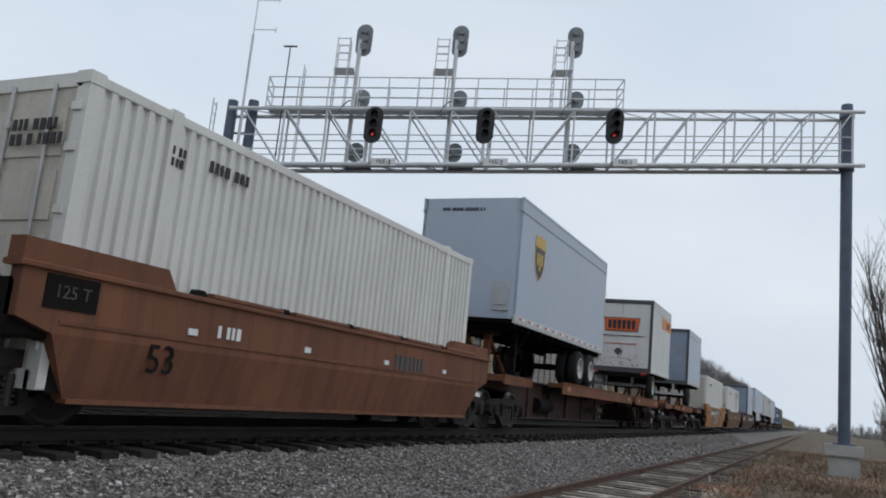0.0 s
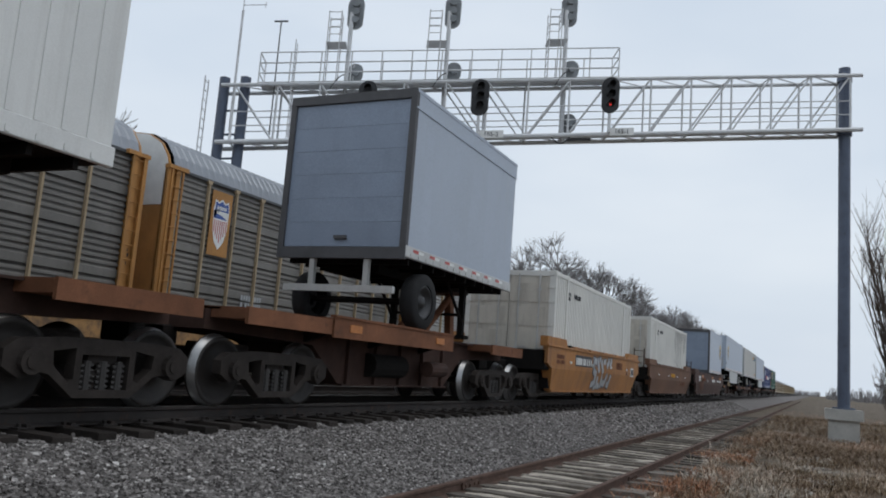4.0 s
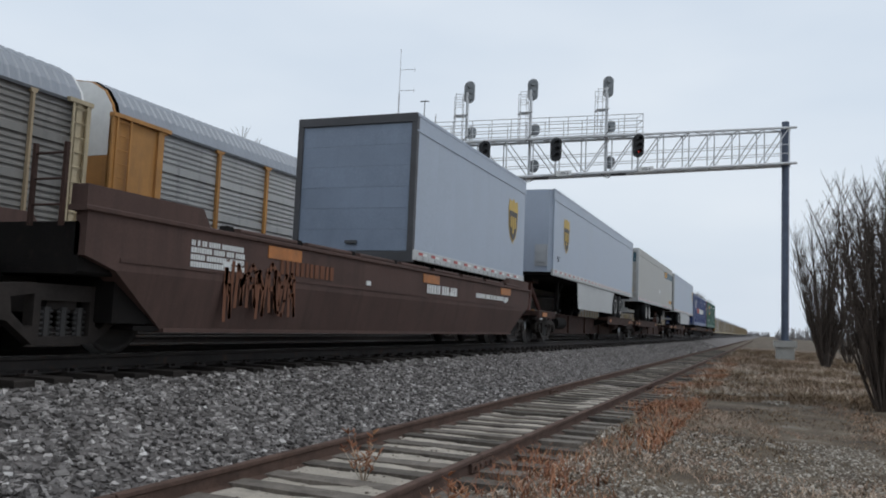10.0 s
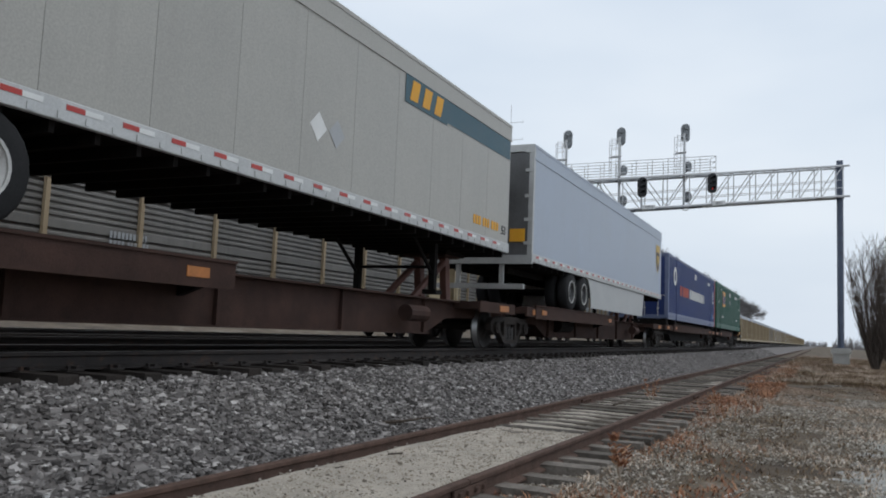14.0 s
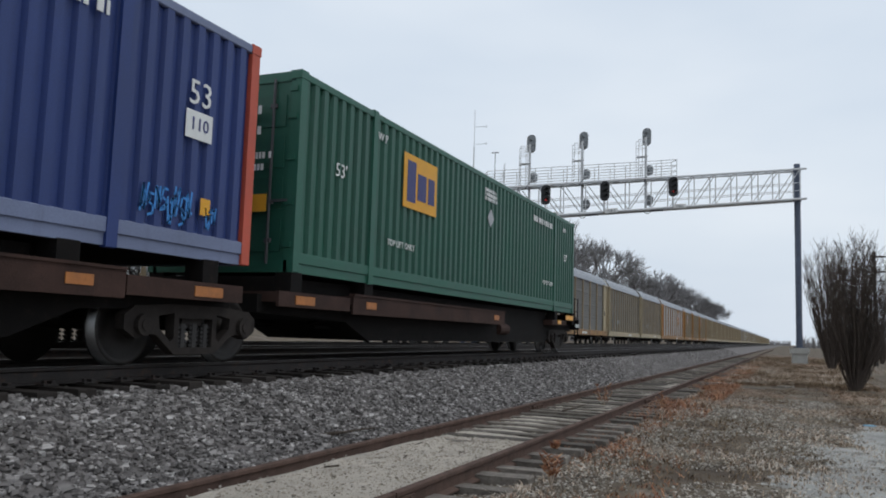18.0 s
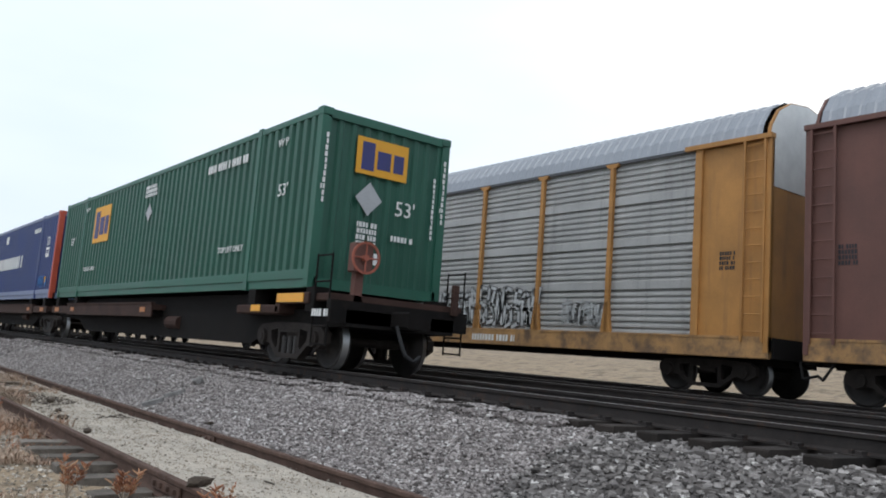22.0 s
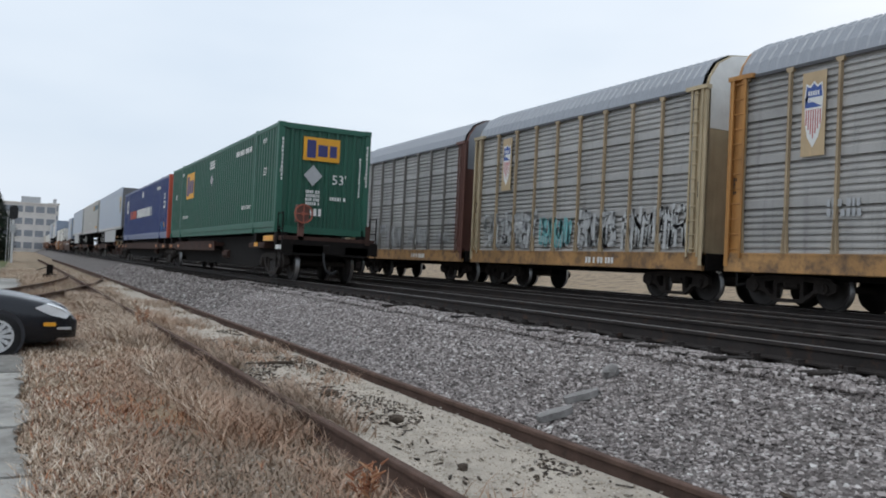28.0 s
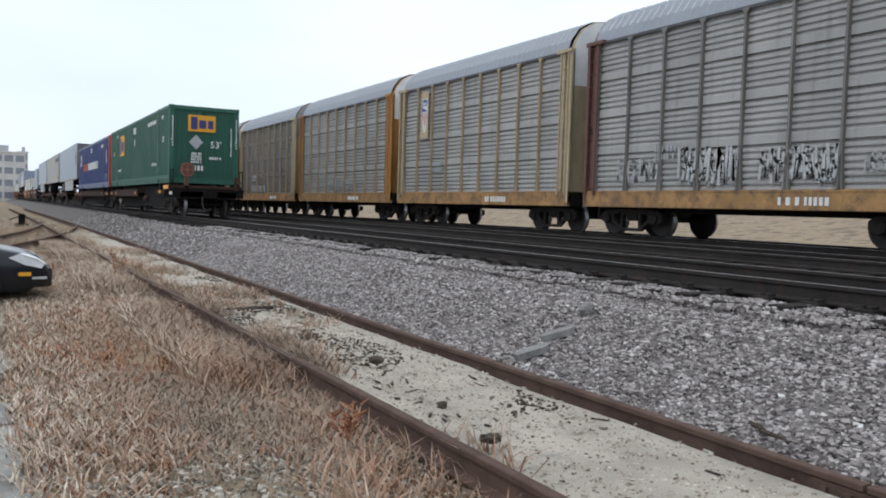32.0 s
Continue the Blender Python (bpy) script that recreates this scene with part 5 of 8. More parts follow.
    for e in (-1, 1):
        ye = e * (h - 0.12)
        g = Geo().prism([(-wd + 0.05, zb)] + [(wd - 0.05, zb)] + [(x * 0.97, z - 0.03) for x, z in reversed(prof)], *sorted((ye, ye - e * 0.06)))
        d = part("end_door", g, M_PLWHITE if (white_end and e > 0) else end, car)
        if not white_end or e < 0:
            u = Geo().prism([(-wd + 0.1, 4.2), (wd - 0.1, 4.2)] + [(x * 0.95, z - 0.05) for x, z in reversed(prof)], *sorted((ye, ye + e * 0.012)))
            part("upper_end", u, M_PLWHITE if seed % 3 else M_ROOF, d)
        g = Geo().box(-0.2, 0.2, *sorted((e * (h - 0.2), e * (h + 0.4))), 0.68, 0.95, 0.03)
        g.box(-1.4, 1.4, *sorted((e * (h - 0.1), e * (h + 0.02))), 0.75, 1.16)
        part("coupler", g, M_UNDER, car)
        g = Geo().tube((0.35, e * h, 0.75), (0.5, e * (h + 0.15), 0.42), 0.03, 6).tube((0.5, e * (h + 0.15), 0.42), (0.3, e * (h + 0.36), 0.5), 0.03, 6)
        part("brake_hose", g, M_TYRE, car)
        truck(car, e * (h - 1.7 * (0.6 + 0.4 * scale)), False)
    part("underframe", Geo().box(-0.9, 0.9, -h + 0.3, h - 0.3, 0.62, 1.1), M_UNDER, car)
    x = wd + 0.004
    bars("lettering", car, M_PLWHITE, wd + 0.052, h * 0.2, h * 0.2 + 1.1 * scale + 0.6, 0.82, 1.04, 1, seed)
    bars("stencil", car, M_GREYD, x + 0.002, -h * 0.5, -h * 0.5 + 0.9 * scale + 0.3, 1.9, 2.3, 2, seed + 3)
    if shield is not None:
        rack_shield(car, x + 0.01, -h + ew + bw * (shield + 0.5) if shield >= 0 else h - ew + bw * (shield + 0.5), 3.95 if h > 9 else 4.1, 1.0 if h > 9 else 0.86, y1 < -200, 1.0 if h > 9 else 0.5 if y1 < -200 else 0.72)
    if emblem:
        g = Geo().box(x + 0.004, x + 0.014, -h + ew + bw + 0.1, -h + ew + bw * 2 - 0.1, 3.4, 3.95)
        p = part("emblem_panel", g, M_AMBER, car)
        cy = -h + ew + bw * 1.5
        part("emblem", Geo().prism([(cy - 0.6, 3.52), (cy - 0.05, 3.52), (cy + 0.05, 3.83), (cy - 0.5, 3.83)], x + 0.014, x + 0.02, axis="x"), M_PLBLACK, p)
        part("emblem", Geo().prism([(cy + 0.1, 3.52), (cy + 0.65, 3.52), (cy + 0.55, 3.83), (cy + 0.2, 3.83)], x + 0.014, x + 0.02, axis="x"), M_PLBLACK, p)
    if slogan:
        letters("slogan", "We will", 0.62, M_DKGREY, car, (x + 0.012, -h + ew + bw * 0.5, 4.5), SIDE)
        letters("slogan", "deliver", 0.62, M_DKGREY, car, (x + 0.012, -h + ew + bw * 0.5, 3.85), SIDE)
    if tag:
        for a, b, z0, z1, paints in tag:
            spray(car, x + 0.008, a * h, b * h, z0, z1, seed + int(a * 10), paints)
    return car


def rib_mesh(s, wd, zb, zt, w, m):
    g = Geo()
    a, b = sorted((s * (wd - 0.03), s * (wd + 0.06)))
    g.box(a, b, -w / 2, w / 2, zb, zt - 0.06)
    g.prism([(-w * 1.2, zt - 0.06), (w * 1.2, zt - 0.06), (w * 1.9, zt + 0.03), (-w * 1.9, zt + 0.03)], a, b, axis="x")
    g.prism([(-w * 1.3, zb), (w * 1.3, zb), (w / 2, zb + 0.7), (-w / 2, zb + 0.7)], a, b, axis="x")
    me = g.mesh("rib")
    me.materials.append(m)
    return me


SEAMS = [174 + 28.5 * k for k in range(20, 0, -1)] + [174, 160.5, 147, 133.5, 120, 106.5, 93, 79.5, 65.5, 51.5, 37.5, 23.2, 11, -1.5, -27.5, -44, -62, -87, -100.9, -129.4, -157.9, -186.4, -209.1, -226.1, -239.8, -250.9, -262.7, -274, -285.7, -297.6, -309.2] + [-321 - 11.8 * k for k in range(9)]
W, K, TQ = M_SPRAYW, M_SPRAYK, M_TURQ
M_TANEND = surf("faded_yellow_rack_end", (0.45, 0.365, 0.235), 0.65, 0, 0.16, 1.2, dirt=(0.24, 0.17, 0.10), streak=0.6)
SPECIAL = {
    37.5: dict(shield=1, panel=M_RACKD), 23.2: dict(panel=M_RACKD), 11: dict(shield=3, panel=M_RACKD), -1.5: dict(shield=-3, rib=M_ORANGE), -27.5: dict(white_end=True, rib=M_TAN, panel=M_RACKD, end=M_TANEND, sill=M_TANEND), -44: dict(rib=M_TAN, white_end=True, panel=M_RACKD, end=M_TANEND, sill=M_TANEND), -62: dict(rib=M_TAN, panel=M_RACKD, end=M_TANEND), -87: dict(rib=M_ORANGE, end=M_ORANGE, tag=((-0.6, -0.2, 1.3, 2.2, (W, K)),)),
    -100.9: dict(rib=M_TAN, end=M_TANEND, tag=((-0.75, -0.6, 3.2, 3.5, (W,)), (-0.5, 0.0, 1.3, 2.1, (W, K)))), -129.4: dict(rib=M_ORANGE, emblem=True, panel=M_RACK, end=M_ORANGE),
    -157.9: dict(rib=M_REDRIB, end=M_BROWNR, panel=M_RACK, sill=M_SILL),
    -186.4: dict(rib=M_ORANGE, end=M_ORANGE, panel=M_RACK, shield=1, slogan=True, tag=((-0.3, -0.03, 1.25, 2.0, (W,)), (0.03, 0.43, 1.2, 2.3, (W, K)), (0.5, 0.62, 1.3, 1.9, (W,)))),
    -209.1: dict(rib=M_TAN, panel=M_RACK, shield=1), -226.1: dict(rib=M_TAN, panel=M_RACK, shield=1),
    -239.8: dict(rib=M_TAN, shield=1, tag=((-0.2, 0.15, 1.25, 1.8, (W,)), (0.3, 0.85, 1.2, 2.6, (TQ, W)))),
    -250.9: dict(rib=M_TAN, shield=1, tag=((-0.86, -0.62, 1.25, 2.4, (W,)), (-0.6, -0.28, 1.25, 2.5, (W, M_GREYD)), (-0.24, 0.06, 1.3, 2.2, (TQ, W)), (0.12, 0.42, 1.25, 2.3, (W, M_GREYD)), (0.46, 0.9, 1.2, 2.4, (W,)))),
    -262.7: dict(rib=M_RACKD, end=M_BROWNR, panel=M_RACK, tag=((-0.75, -0.45, 1.35, 2.0, (W,)), (-0.35, 0.0, 1.3, 2.2, (W,)), (0.1, 0.45, 1.3, 2.1, (W,)), (0.55, 0.8, 1.5, 1.9, (W,)))),
    -274: dict(rib=M_TAN, shield=1), -285.7: dict(rib=M_TAN, tag=((-0.3, 0.2, 1.2, 1.8, (W,)),)), -297.6: dict(rib=M_TAN, tag=((-0.5, 0.0, 1.2, 1.7, (W,)),)),
}
for k, (b, a) in enumerate(zip(SEAMS, SEAMS[1:]), -10):
    d = dict(rib=M_TAN, end=M_TANEND if (b < -240 and k % 2) or b > 45 else M_ORANGE, sill=M_TANEND if b > 45 else None, panel=M_RACKD if k % 3 == 0 else M_RACK)
    d.update(SPECIAL.get(b, {}))
    auto_rack(a, b, d["rib"], d["end"], d["panel"], "weathered grey auto rack with " + ("brown" if d["end"] is M_BROWNR else "orange") + " ends" + (" and sprayed tags" if d.get("tag") else ""), k,
              d.get("shield"), d.get("tag"), 7 if b > 180 else None, d.get("white_end", False), d.get("sill"), d.get("emblem", False), d.get("slogan", False))

# ---- signal gantry across the tracks ----
GT = radians(27.43)
GU = Vector((math.cos(GT), math.sin(GT), 0))
GN = Vector((-math.sin(GT), math.cos(GT), 0))


def gp(u, z, d=0.0):
    """A point of the gantry: along it, up from its lower chord (which falls a little to the far end), and through it."""
    p = Vector((0, 60, 0)) + GU * u + GN * d
    return Vector((p.x, p.y, 11.48 + 0.11 * (u - 1.32) + z))


gantry = thing("signal_gantry", "galvanised steel truss gantry with a walkway over the tracks", "signal gantry", (0, 0, 0), kind="")
U0, U1, TH, TD = -21.2, 1.57, 2.12, 0.95
for d in (0, TD):
    for z in (0, TH):
        part("chord", Geo().tube(gp(U0 - 0.5, z, d), gp(U1 + 0.45, z, d), 0.085 if z == 0 else 0.075, 8), M_STEEL, gantry)
n = 15
for i in range(n + 1):
    u = U0 + (U1 - U0) * i / n
    for d in (0, TD):
        part("upright", Geo().tube(gp(u, 0, d), gp(u, TH, d), 0.04, 6), M_STEEL, gantry)
        if i < n:
            v = U0 + (U1 - U0) * (i + 1) / n
            a, b = (0, TH) if i >= 7 else (TH, 0)
            part("diagonal", Geo().tube(gp(u, a, d), gp(v, b, d), 0.035, 6), M_STEEL, gantry)
    g = Geo()
    for z in (0, TH):
        g.tube(gp(u, z, 0), gp(u, z, TD), 0.03, 6)
        if i < n:
            v = U0 + (U1 - U0) * (i + 1) / n
            g.tube(gp(u, z, 0), gp(v, z, TD), 0.025, 6)
    part("lacing", g, M_STEEL, gantry)
for z in (0.62, 1.15):
    for d in (0.1, TD - 0.1):
        part("inner_rail", Geo().tube(gp(U0, z, d), gp(U1, z, d), 0.022, 6), M_STEEL, gantry)
part("walkway", Geo().quad(gp(U0, 0.1, 0.1), gp(U1, 0.1, 0.1), gp(U1, 0.1, TD - 0.1), gp(U0, 0.1, TD - 0.1)), M_STEEL, gantry)
part("upper_walkway", Geo().quad(gp(-20.4, TH + 0.1, 0.0), gp(-7.3, TH + 0.1, 0.0), gp(-7.3, TH + 0.1, TD), gp(-20.4, TH + 0.1, TD)), M_STEEL, gantry)
for d in (-0.05, TD + 0.05):
    for z in (0.42, 0.8, 1.2):
        part("handrail", Geo().tube(gp(-20.4, TH + z, d), gp(-7.27, TH + z, d), 0.024, 6), M_STEEL, gantry)
    for i in range(13):
        u = -20.4 + 13.13 * i / 12
        part("stanchion", Geo().tube(gp(u, TH, d), gp(u, TH + 1.2, d), 0.026, 6), M_STEEL, gantry)
for u in (-20.4, -7.27):
    for z in (0.42, 0.8, 1.2):
        part("handrail", Geo().tube(gp(u, TH + z, -0.05), gp(u, TH + z, TD + 0.05), 0.024, 6), M_STEEL, gantry)
for d in (0.0,):
    p0, p1 = gp(1.59, 2.55, 0.45), gp(1.59, 2.55, 0.45)
    p0.z = 1.2
    g = Geo().tube(p0, p1, 0.21, 14)
    g.tube((p0.x, p0.y, 1.2), (p0.x, p0.y, 1.26), 0.38, 14)
    part("post", g, M_POST, gantry, "slate-blue steel column")
    for z in (0, TH):
        part("clamp", Geo().tube(gp(1.59, z - 0.12, 0.45), gp(1.59, z + 0.12, 0.45), 0.27, 14), M_POST, gantry)
for u in (-21.7, -20.95):
    p0, p1 = gp(u, 2.55, 0.45), gp(u, 2.55, 0.45)
    p0.z = 0.6
    part("post", Geo().tube(p0, p1, 0.19, 14), M_POST, gantry, "slate-blue steel column")
g = Geo()
for z in (0.9, 1.8, 2.7, 3.6, 4.5, 5.4, 6.3):
    a, b = gp(-21.7, 2.2 - z, 0.45), gp(-20.95, 2.2 - z, 0.45)
    g.tube(a, b, 0.04, 6)
part("leg_brace", g, M_POST, gantry)
g = Geo()
for d in (0.0, 0.5):
    g.tube(gp(-22.3, -6.5, d), gp(-22.3, 2.5, d), 0.025, 6)
for i in range(26):
    g.tube(gp(-22.3, -6.4 + i * 0.35, 0.0), gp(-22.3, -6.4 + i * 0.35, 0.5), 0.016, 5)
part("access_ladder", g, M_STEEL, gantry)
g = Geo()
for d in (0.0, 0.4):
    g.tube(gp(-19.2, 0, d), gp(-19.2, TH + 1.7, d), 0.022, 6)
for i in range(12):
    g.tube(gp(-19.2, i * 0.32, 0.0), gp(-19.2, i * 0.32, 0.4), 0.015, 5)
part("inner_ladder", g, M_STEEL, gantry)
fb = gp(1.59, 0, 0.45)
base = tagged(new("post_footing"), "pale concrete footing under the gantry column", "footing", kind="structure")
base.location = (fb.x, fb.y, 0)
part("plinth", Geo().box(-0.5, 0.5, -0.5, 0.5, -0.3, 0.82, 0.02), M_CONC, base)
part("cap", Geo().box(-0.62, 0.62, -0.62, 0.62, 0.82, 1.2, 0.03), M_CONC, base)


def oval(u, z, d, w, hh, thick, n=20):
    """A long-oval signal backboard as a solid plate."""
    g, r = Geo(), w / 2
    pts = []
    for i in range(n):
        a = 2 * math.pi * i / n
        pts.append((u + r * math.cos(a), z + r * math.sin(a) + (hh / 2 - r) * (1 if math.sin(a) >= 0 else -1)))
    k = len(g.v)
    for dd in (d, d + thick):
        g.v += [tuple(gp(p, q, dd)) for p, q in pts]
    g.f += [tuple(reversed(range(n))), tuple(range(n, 2 * n))] + [(i, (i + 1) % n, n + (i + 1) % n, n + i) for i in range(n)]
    return g


def hood(u, z, d, r, back=False):
    g = Geo()
    n, k = 10, -0.32
    e = -1 if not back else 1
    for i in range(n):
        a0, a1 = math.pi * (-0.15 + 1.3 * i / n), math.pi * (-0.15 + 1.3 * (i + 1) / n)
        g.quad(gp(u + r * math.cos(a0), z + r * math.sin(a0), d), gp(u + r * math.cos(a1), z + r * math.sin(a1), d), gp(u + r * math.cos(a1), z + r * math.sin(a1), d + e * 0.3), gp(u + r * math.cos(a0), z + r * math.sin(a0), d + e * 0.3))
    return g


def signal(u, zc, lit, number, d=-0.25):
    """A black three-lamp signal head facing the camera, with its number plate."""
    s = thing("railway_signal", "black oval colour-light signal" + (" showing red" if lit else ", unlit") + " on the gantry", "railway signal", group="signals facing the camera")
    part("backboard", oval(u, zc, d, 0.66, 1.38, 0.05), M_BLACK, s)
    for k, z in enumerate((0.36, 0.0, -0.36)):
        part("hood", hood(u, zc + z, d, 0.13), M_BLACK, s)
        g = Geo()
        lr = 0.05 if lit and k == 2 else 0.1
        g.v = [tuple(gp(u + lr * math.cos(2 * math.pi * i / 14), zc + z + lr * math.sin(2 * math.pi * i / 14), d - 0.01)) for i in range(14)]
        g.f = [tuple(range(14))]
        part("lens", g, M_LAMP if (lit and k == 2) else M_BLACK, s, "glowing red lens" if (lit and k == 2) else "")
    part("bracket", Geo().tube(gp(u, zc - 0.7, d + 0.05), gp(u, 0.02, d + 0.05), 0.06, 8).tube(gp(u, 0.05, d + 0.05), gp(u, 0.05, 0.1), 0.05, 8), M_STEEL, s)
    pl = part("number_plate", Geo().quad(gp(u + 0.05, -0.08, -0.12), gp(u + 0.95, -0.08, -0.12), gp(u + 0.95, 0.2, -0.12), gp(u + 0.05, 0.2, -0.12)), M_PLWHITE, s)
    ob = part("plate_letters", text_mesh(number, 0.24, M_PLBLACK), None, pl)
    c = gp(u + 0.5, 0.06, -0.13)
    ob.matrix_basis = Matrix.Translation(c) @ Matrix.Rotation(GT, 4, "Z") @ FRONT
    return s


signal(-16.42, 1.42, True, "165-3")
signal(-12.36, 1.42, False, "165-2")
signal(-7.58, 1.42, True, "165-1")


def mast(u):
    """A mast behind the truss with three grey heads seen from behind, a caged ladder platform and cable loops."""
    m = thing("signal_mast", "grey signal mast with heads facing away and a ladder platform", "railway signal", group="signal masts on the gantry")
    d = 0.85
    part("mast", Geo().tube(gp(u, -0.05, d), gp(u, TH + 3.1, d), 0.085, 10), M_STEEL, m)
    for z, big in ((TH + 3.15, True), (TH + 0.75, False), (0.75, False)):
        w, hh = (0.62, 1.3) if big else (0.6, 0.75)
        uu = u + (0.12 if big else 0.3)
        part("backboard", oval(uu, z, d + 0.15, w, hh, 0.06), M_HOOD, m)
        g = Geo()
        for q in ((0.33, 0, -0.33) if big else (0.0,)):
            a, b = gp(uu, z + q, d + 0.12), gp(uu, z + q, d - 0.08)
            g.tube(a, b, 0.14, 12)
        part("lamp_housing", g, M_HOOD, m)
    g = Geo()
    for du in (-0.75, -0.3):
        for dd in (0.1, 0.7):
            g.tube(gp(u + du, TH, dd), gp(u + du, TH + 2.85, dd), 0.022, 6)
    for i in range(10):
        g.tube(gp(u - 0.75, TH + 0.25 * i, 0.1), gp(u - 0.75, TH + 0.25 * i, 0.7), 0.014, 5)
    for z in (2.2, 2.5, 2.8):
        for (a, b), (c, e) in (((-0.75, 0.1), (-0.3, 0.1)), ((-0.3, 0.1), (-0.3, 0.7)), ((-0.75, 0.7), (-0.3, 0.7))):
            g.tube(gp(u + a, TH + z, b), gp(u + c, TH + z, e), 0.018, 5)
    part("ladder_cage", g, M_STEEL, m)
    part("platform", Geo().quad(gp(u - 0.8, TH + 1.62, 0.05), gp(u - 0.05, TH + 1.62, 0.05), gp(u - 0.05, TH + 1.62, 0.8), gp(u - 0.8, TH + 1.62, 0.8)), M_STEEL, m)
    g = Geo()
    pts = [gp(u - 0.4 + 0.7 * i / 10 - 0.1, -0.05 - 0.26 * math.sin(math.pi * i / 10), 0.0) for i in range(11)]
    for a, b in zip(pts, pts[1:]):
        g.tube(a, b, 0.022, 6)
    pts = [gp(u - 0.45 + 0.45 * i / 8, TH + 0.1 + 0.5 * math.sin(math.pi / 2 * i / 8) - 0.3, -0.05) for i in range(9)]
    for a, b in zip(pts, pts[1:]):
        g.tube(a, b, 0.022, 6)
    part("cable", g, M_DKGREY, m)
    part("junction_box", Geo().tube(gp(u + 0.1, -0.12, 0.2), gp(u + 1.0, -0.12, 0.2), 0.06, 8), M_DKGREY, m)


for u in (-17.35, -13.65, -9.15):
    mast(u)
ant = thing("radio_antenna", "tall thin antenna mast with two side arms", "antenna", group="aerials on the gantry")
part("pole", Geo().tube(gp(-21.3, 0.5, 0.3), gp(-21.3, TH + 3.0, 0.3), 0.045, 8).tube(gp(-21.3, TH + 3.0, 0.3), gp(-21.3, TH + 5.6, 0.3), 0.02, 6), M_STEEL, ant)
for z in (3.2, 4.4):
    part("arm", Geo().tube(gp(-21.3, TH + z, 0.3), gp(-20.45, TH + z, 0.3), 0.016, 6).tube(gp(-20.5, TH + z - 0.12, 0.3), gp(-20.5, TH + z + 0.12, 0.3), 0.012, 5), M_STEEL, ant)
vane = thing("weather_vane", "small wind sensor on a thin mast", "wind sensor", group="aerials on the gantry")
part("pole", Geo().tube(gp(-19.85, 0.3, 0.2), gp(-19.85, TH + 2.5, 0.2), 0.025, 6), M_DKGREY, vane)
part("sensor", Geo().tube(gp(-20.1, TH + 2.5, 0.2), gp(-19.6, TH + 2.5, 0.2), 0.035, 6), M_DKGREY, vane)


# ---- lettering and emblems on the loads (local frames: origin at the load's middle, on the rail) ----
def shield_decal(ob, x, y, z, size):
    """A brown and gold shield, drawn as plain shapes."""
    s = part("shield", outline([(y + a * size, z + b * size) for a, b in SHIELD], x), M_GOLD, ob, "gold shield emblem")
    part("shield_field", outline([(y + a * size * 0.86, z + (b * 0.86 - 0.04) * size) for a, b in SHIELD if b < 0.5] , x + 0.004), M_BROWN, s)
    g = Geo()
    for a, lo, hi in ((-0.2, -0.24, 0.1), (0.0, -0.4, 0.1), (0.2, -0.24, 0.1)):
        g.box(x + 0.01, x + 0.014, y + (a - 0.07) * size, y + (a + 0.07) * size, z + lo * size, z + hi * size)
    part("shield_bar", g, M_GOLD, s)


shield_decal(ups1, 1.292, -2.75, 4.2, 0.85)
bars("stencil", ups1, M_PLBLACK, -4.262, -0.75, 0.35, 5.02, 5.12, 1, 3, "y")
shield_decal(ups3, 1.292, 2.6, 3.2, 0.85)
shield_decal(ups4, 1.292, -6.35, 3.5, 0.85)
letters("size_mark", "53'", 0.24, M_PLBLACK, ups4, (1.294, -7.4, 2.62), SIDE)
shield_decal(ups5, 1.292, 7.4, 3.6, 0.85)
part("placard", Geo().box(0.75, 1.12, -8.262, -8.252, 2.45, 2.75), M_AMBER, ups5, "amber placard on the door")
# the chalky white trailer: an orange panel with dark strokes, a line of small writing, orange band on the flank
yl = -2.36
g = Geo().prism([(-0.66, 4.05), (0.66, 4.05), (0.74, 4.58), (-0.74, 4.58)], yl, yl + 0.006)
p = part("name_panel", g, M_ORED, yel, "orange-red name panel")
part("panel_edge", Geo().prism([(-0.69, 4.02), (0.69, 4.02), (0.77, 4.61), (-0.77, 4.61)], yl + 0.006, yl + 0.01), M_PLBLACK, p)
for k in range(6):
    a = -0.58 + k * 0.2
    part("name_block", Geo().prism([(a + 0.01, 4.12), (a + 0.14, 4.12), (a + 0.155, 4.5), (a - 0.005, 4.5)], yl - 0.008, yl), M_PLBLACK, p)
bars("writing", yel, M_PLBLACK, yl, -1.02, 1.0, 3.79, 3.87, 1, 3, "y")
bars("writing", yel, M_SHRED, yl, -0.7, 0.68, 3.46, 3.53, 1, 4, "y")
part("placard", Geo().quad((-0.1, yl - 0.006, 3.0), (0.1, yl - 0.006, 3.17), (-0.1, yl - 0.006, 3.34), (-0.3, yl - 0.006, 3.17)), M_DKGREY, yel)
bars("unit_number", yel, M_PLBLACK, yl, -1.16, -0.85, 2.76, 2.88, 1, 5, "y")
bars("writing", yel, M_GREYD, yl, -0.55, 0.4, 2.86, 2.9, 1, 15, "y")
rnd = random.Random(31)
g = Geo()
for k in range(60):
    a, z = rnd.uniform(-1.1, 1.1), 2.56 + abs(rnd.gauss(0, 0.22))
    w, hh = rnd.uniform(0.01, 0.06), rnd.uniform(0.01, 0.05)
    g.box(a, a + w, yl - 0.004, yl, z, z + hh)
tagged(part("paint_chips", g, M_SOOT, yel, "dark scuffs and chipped paint"), "dark scuffs and chipped paint", kind="stuff")
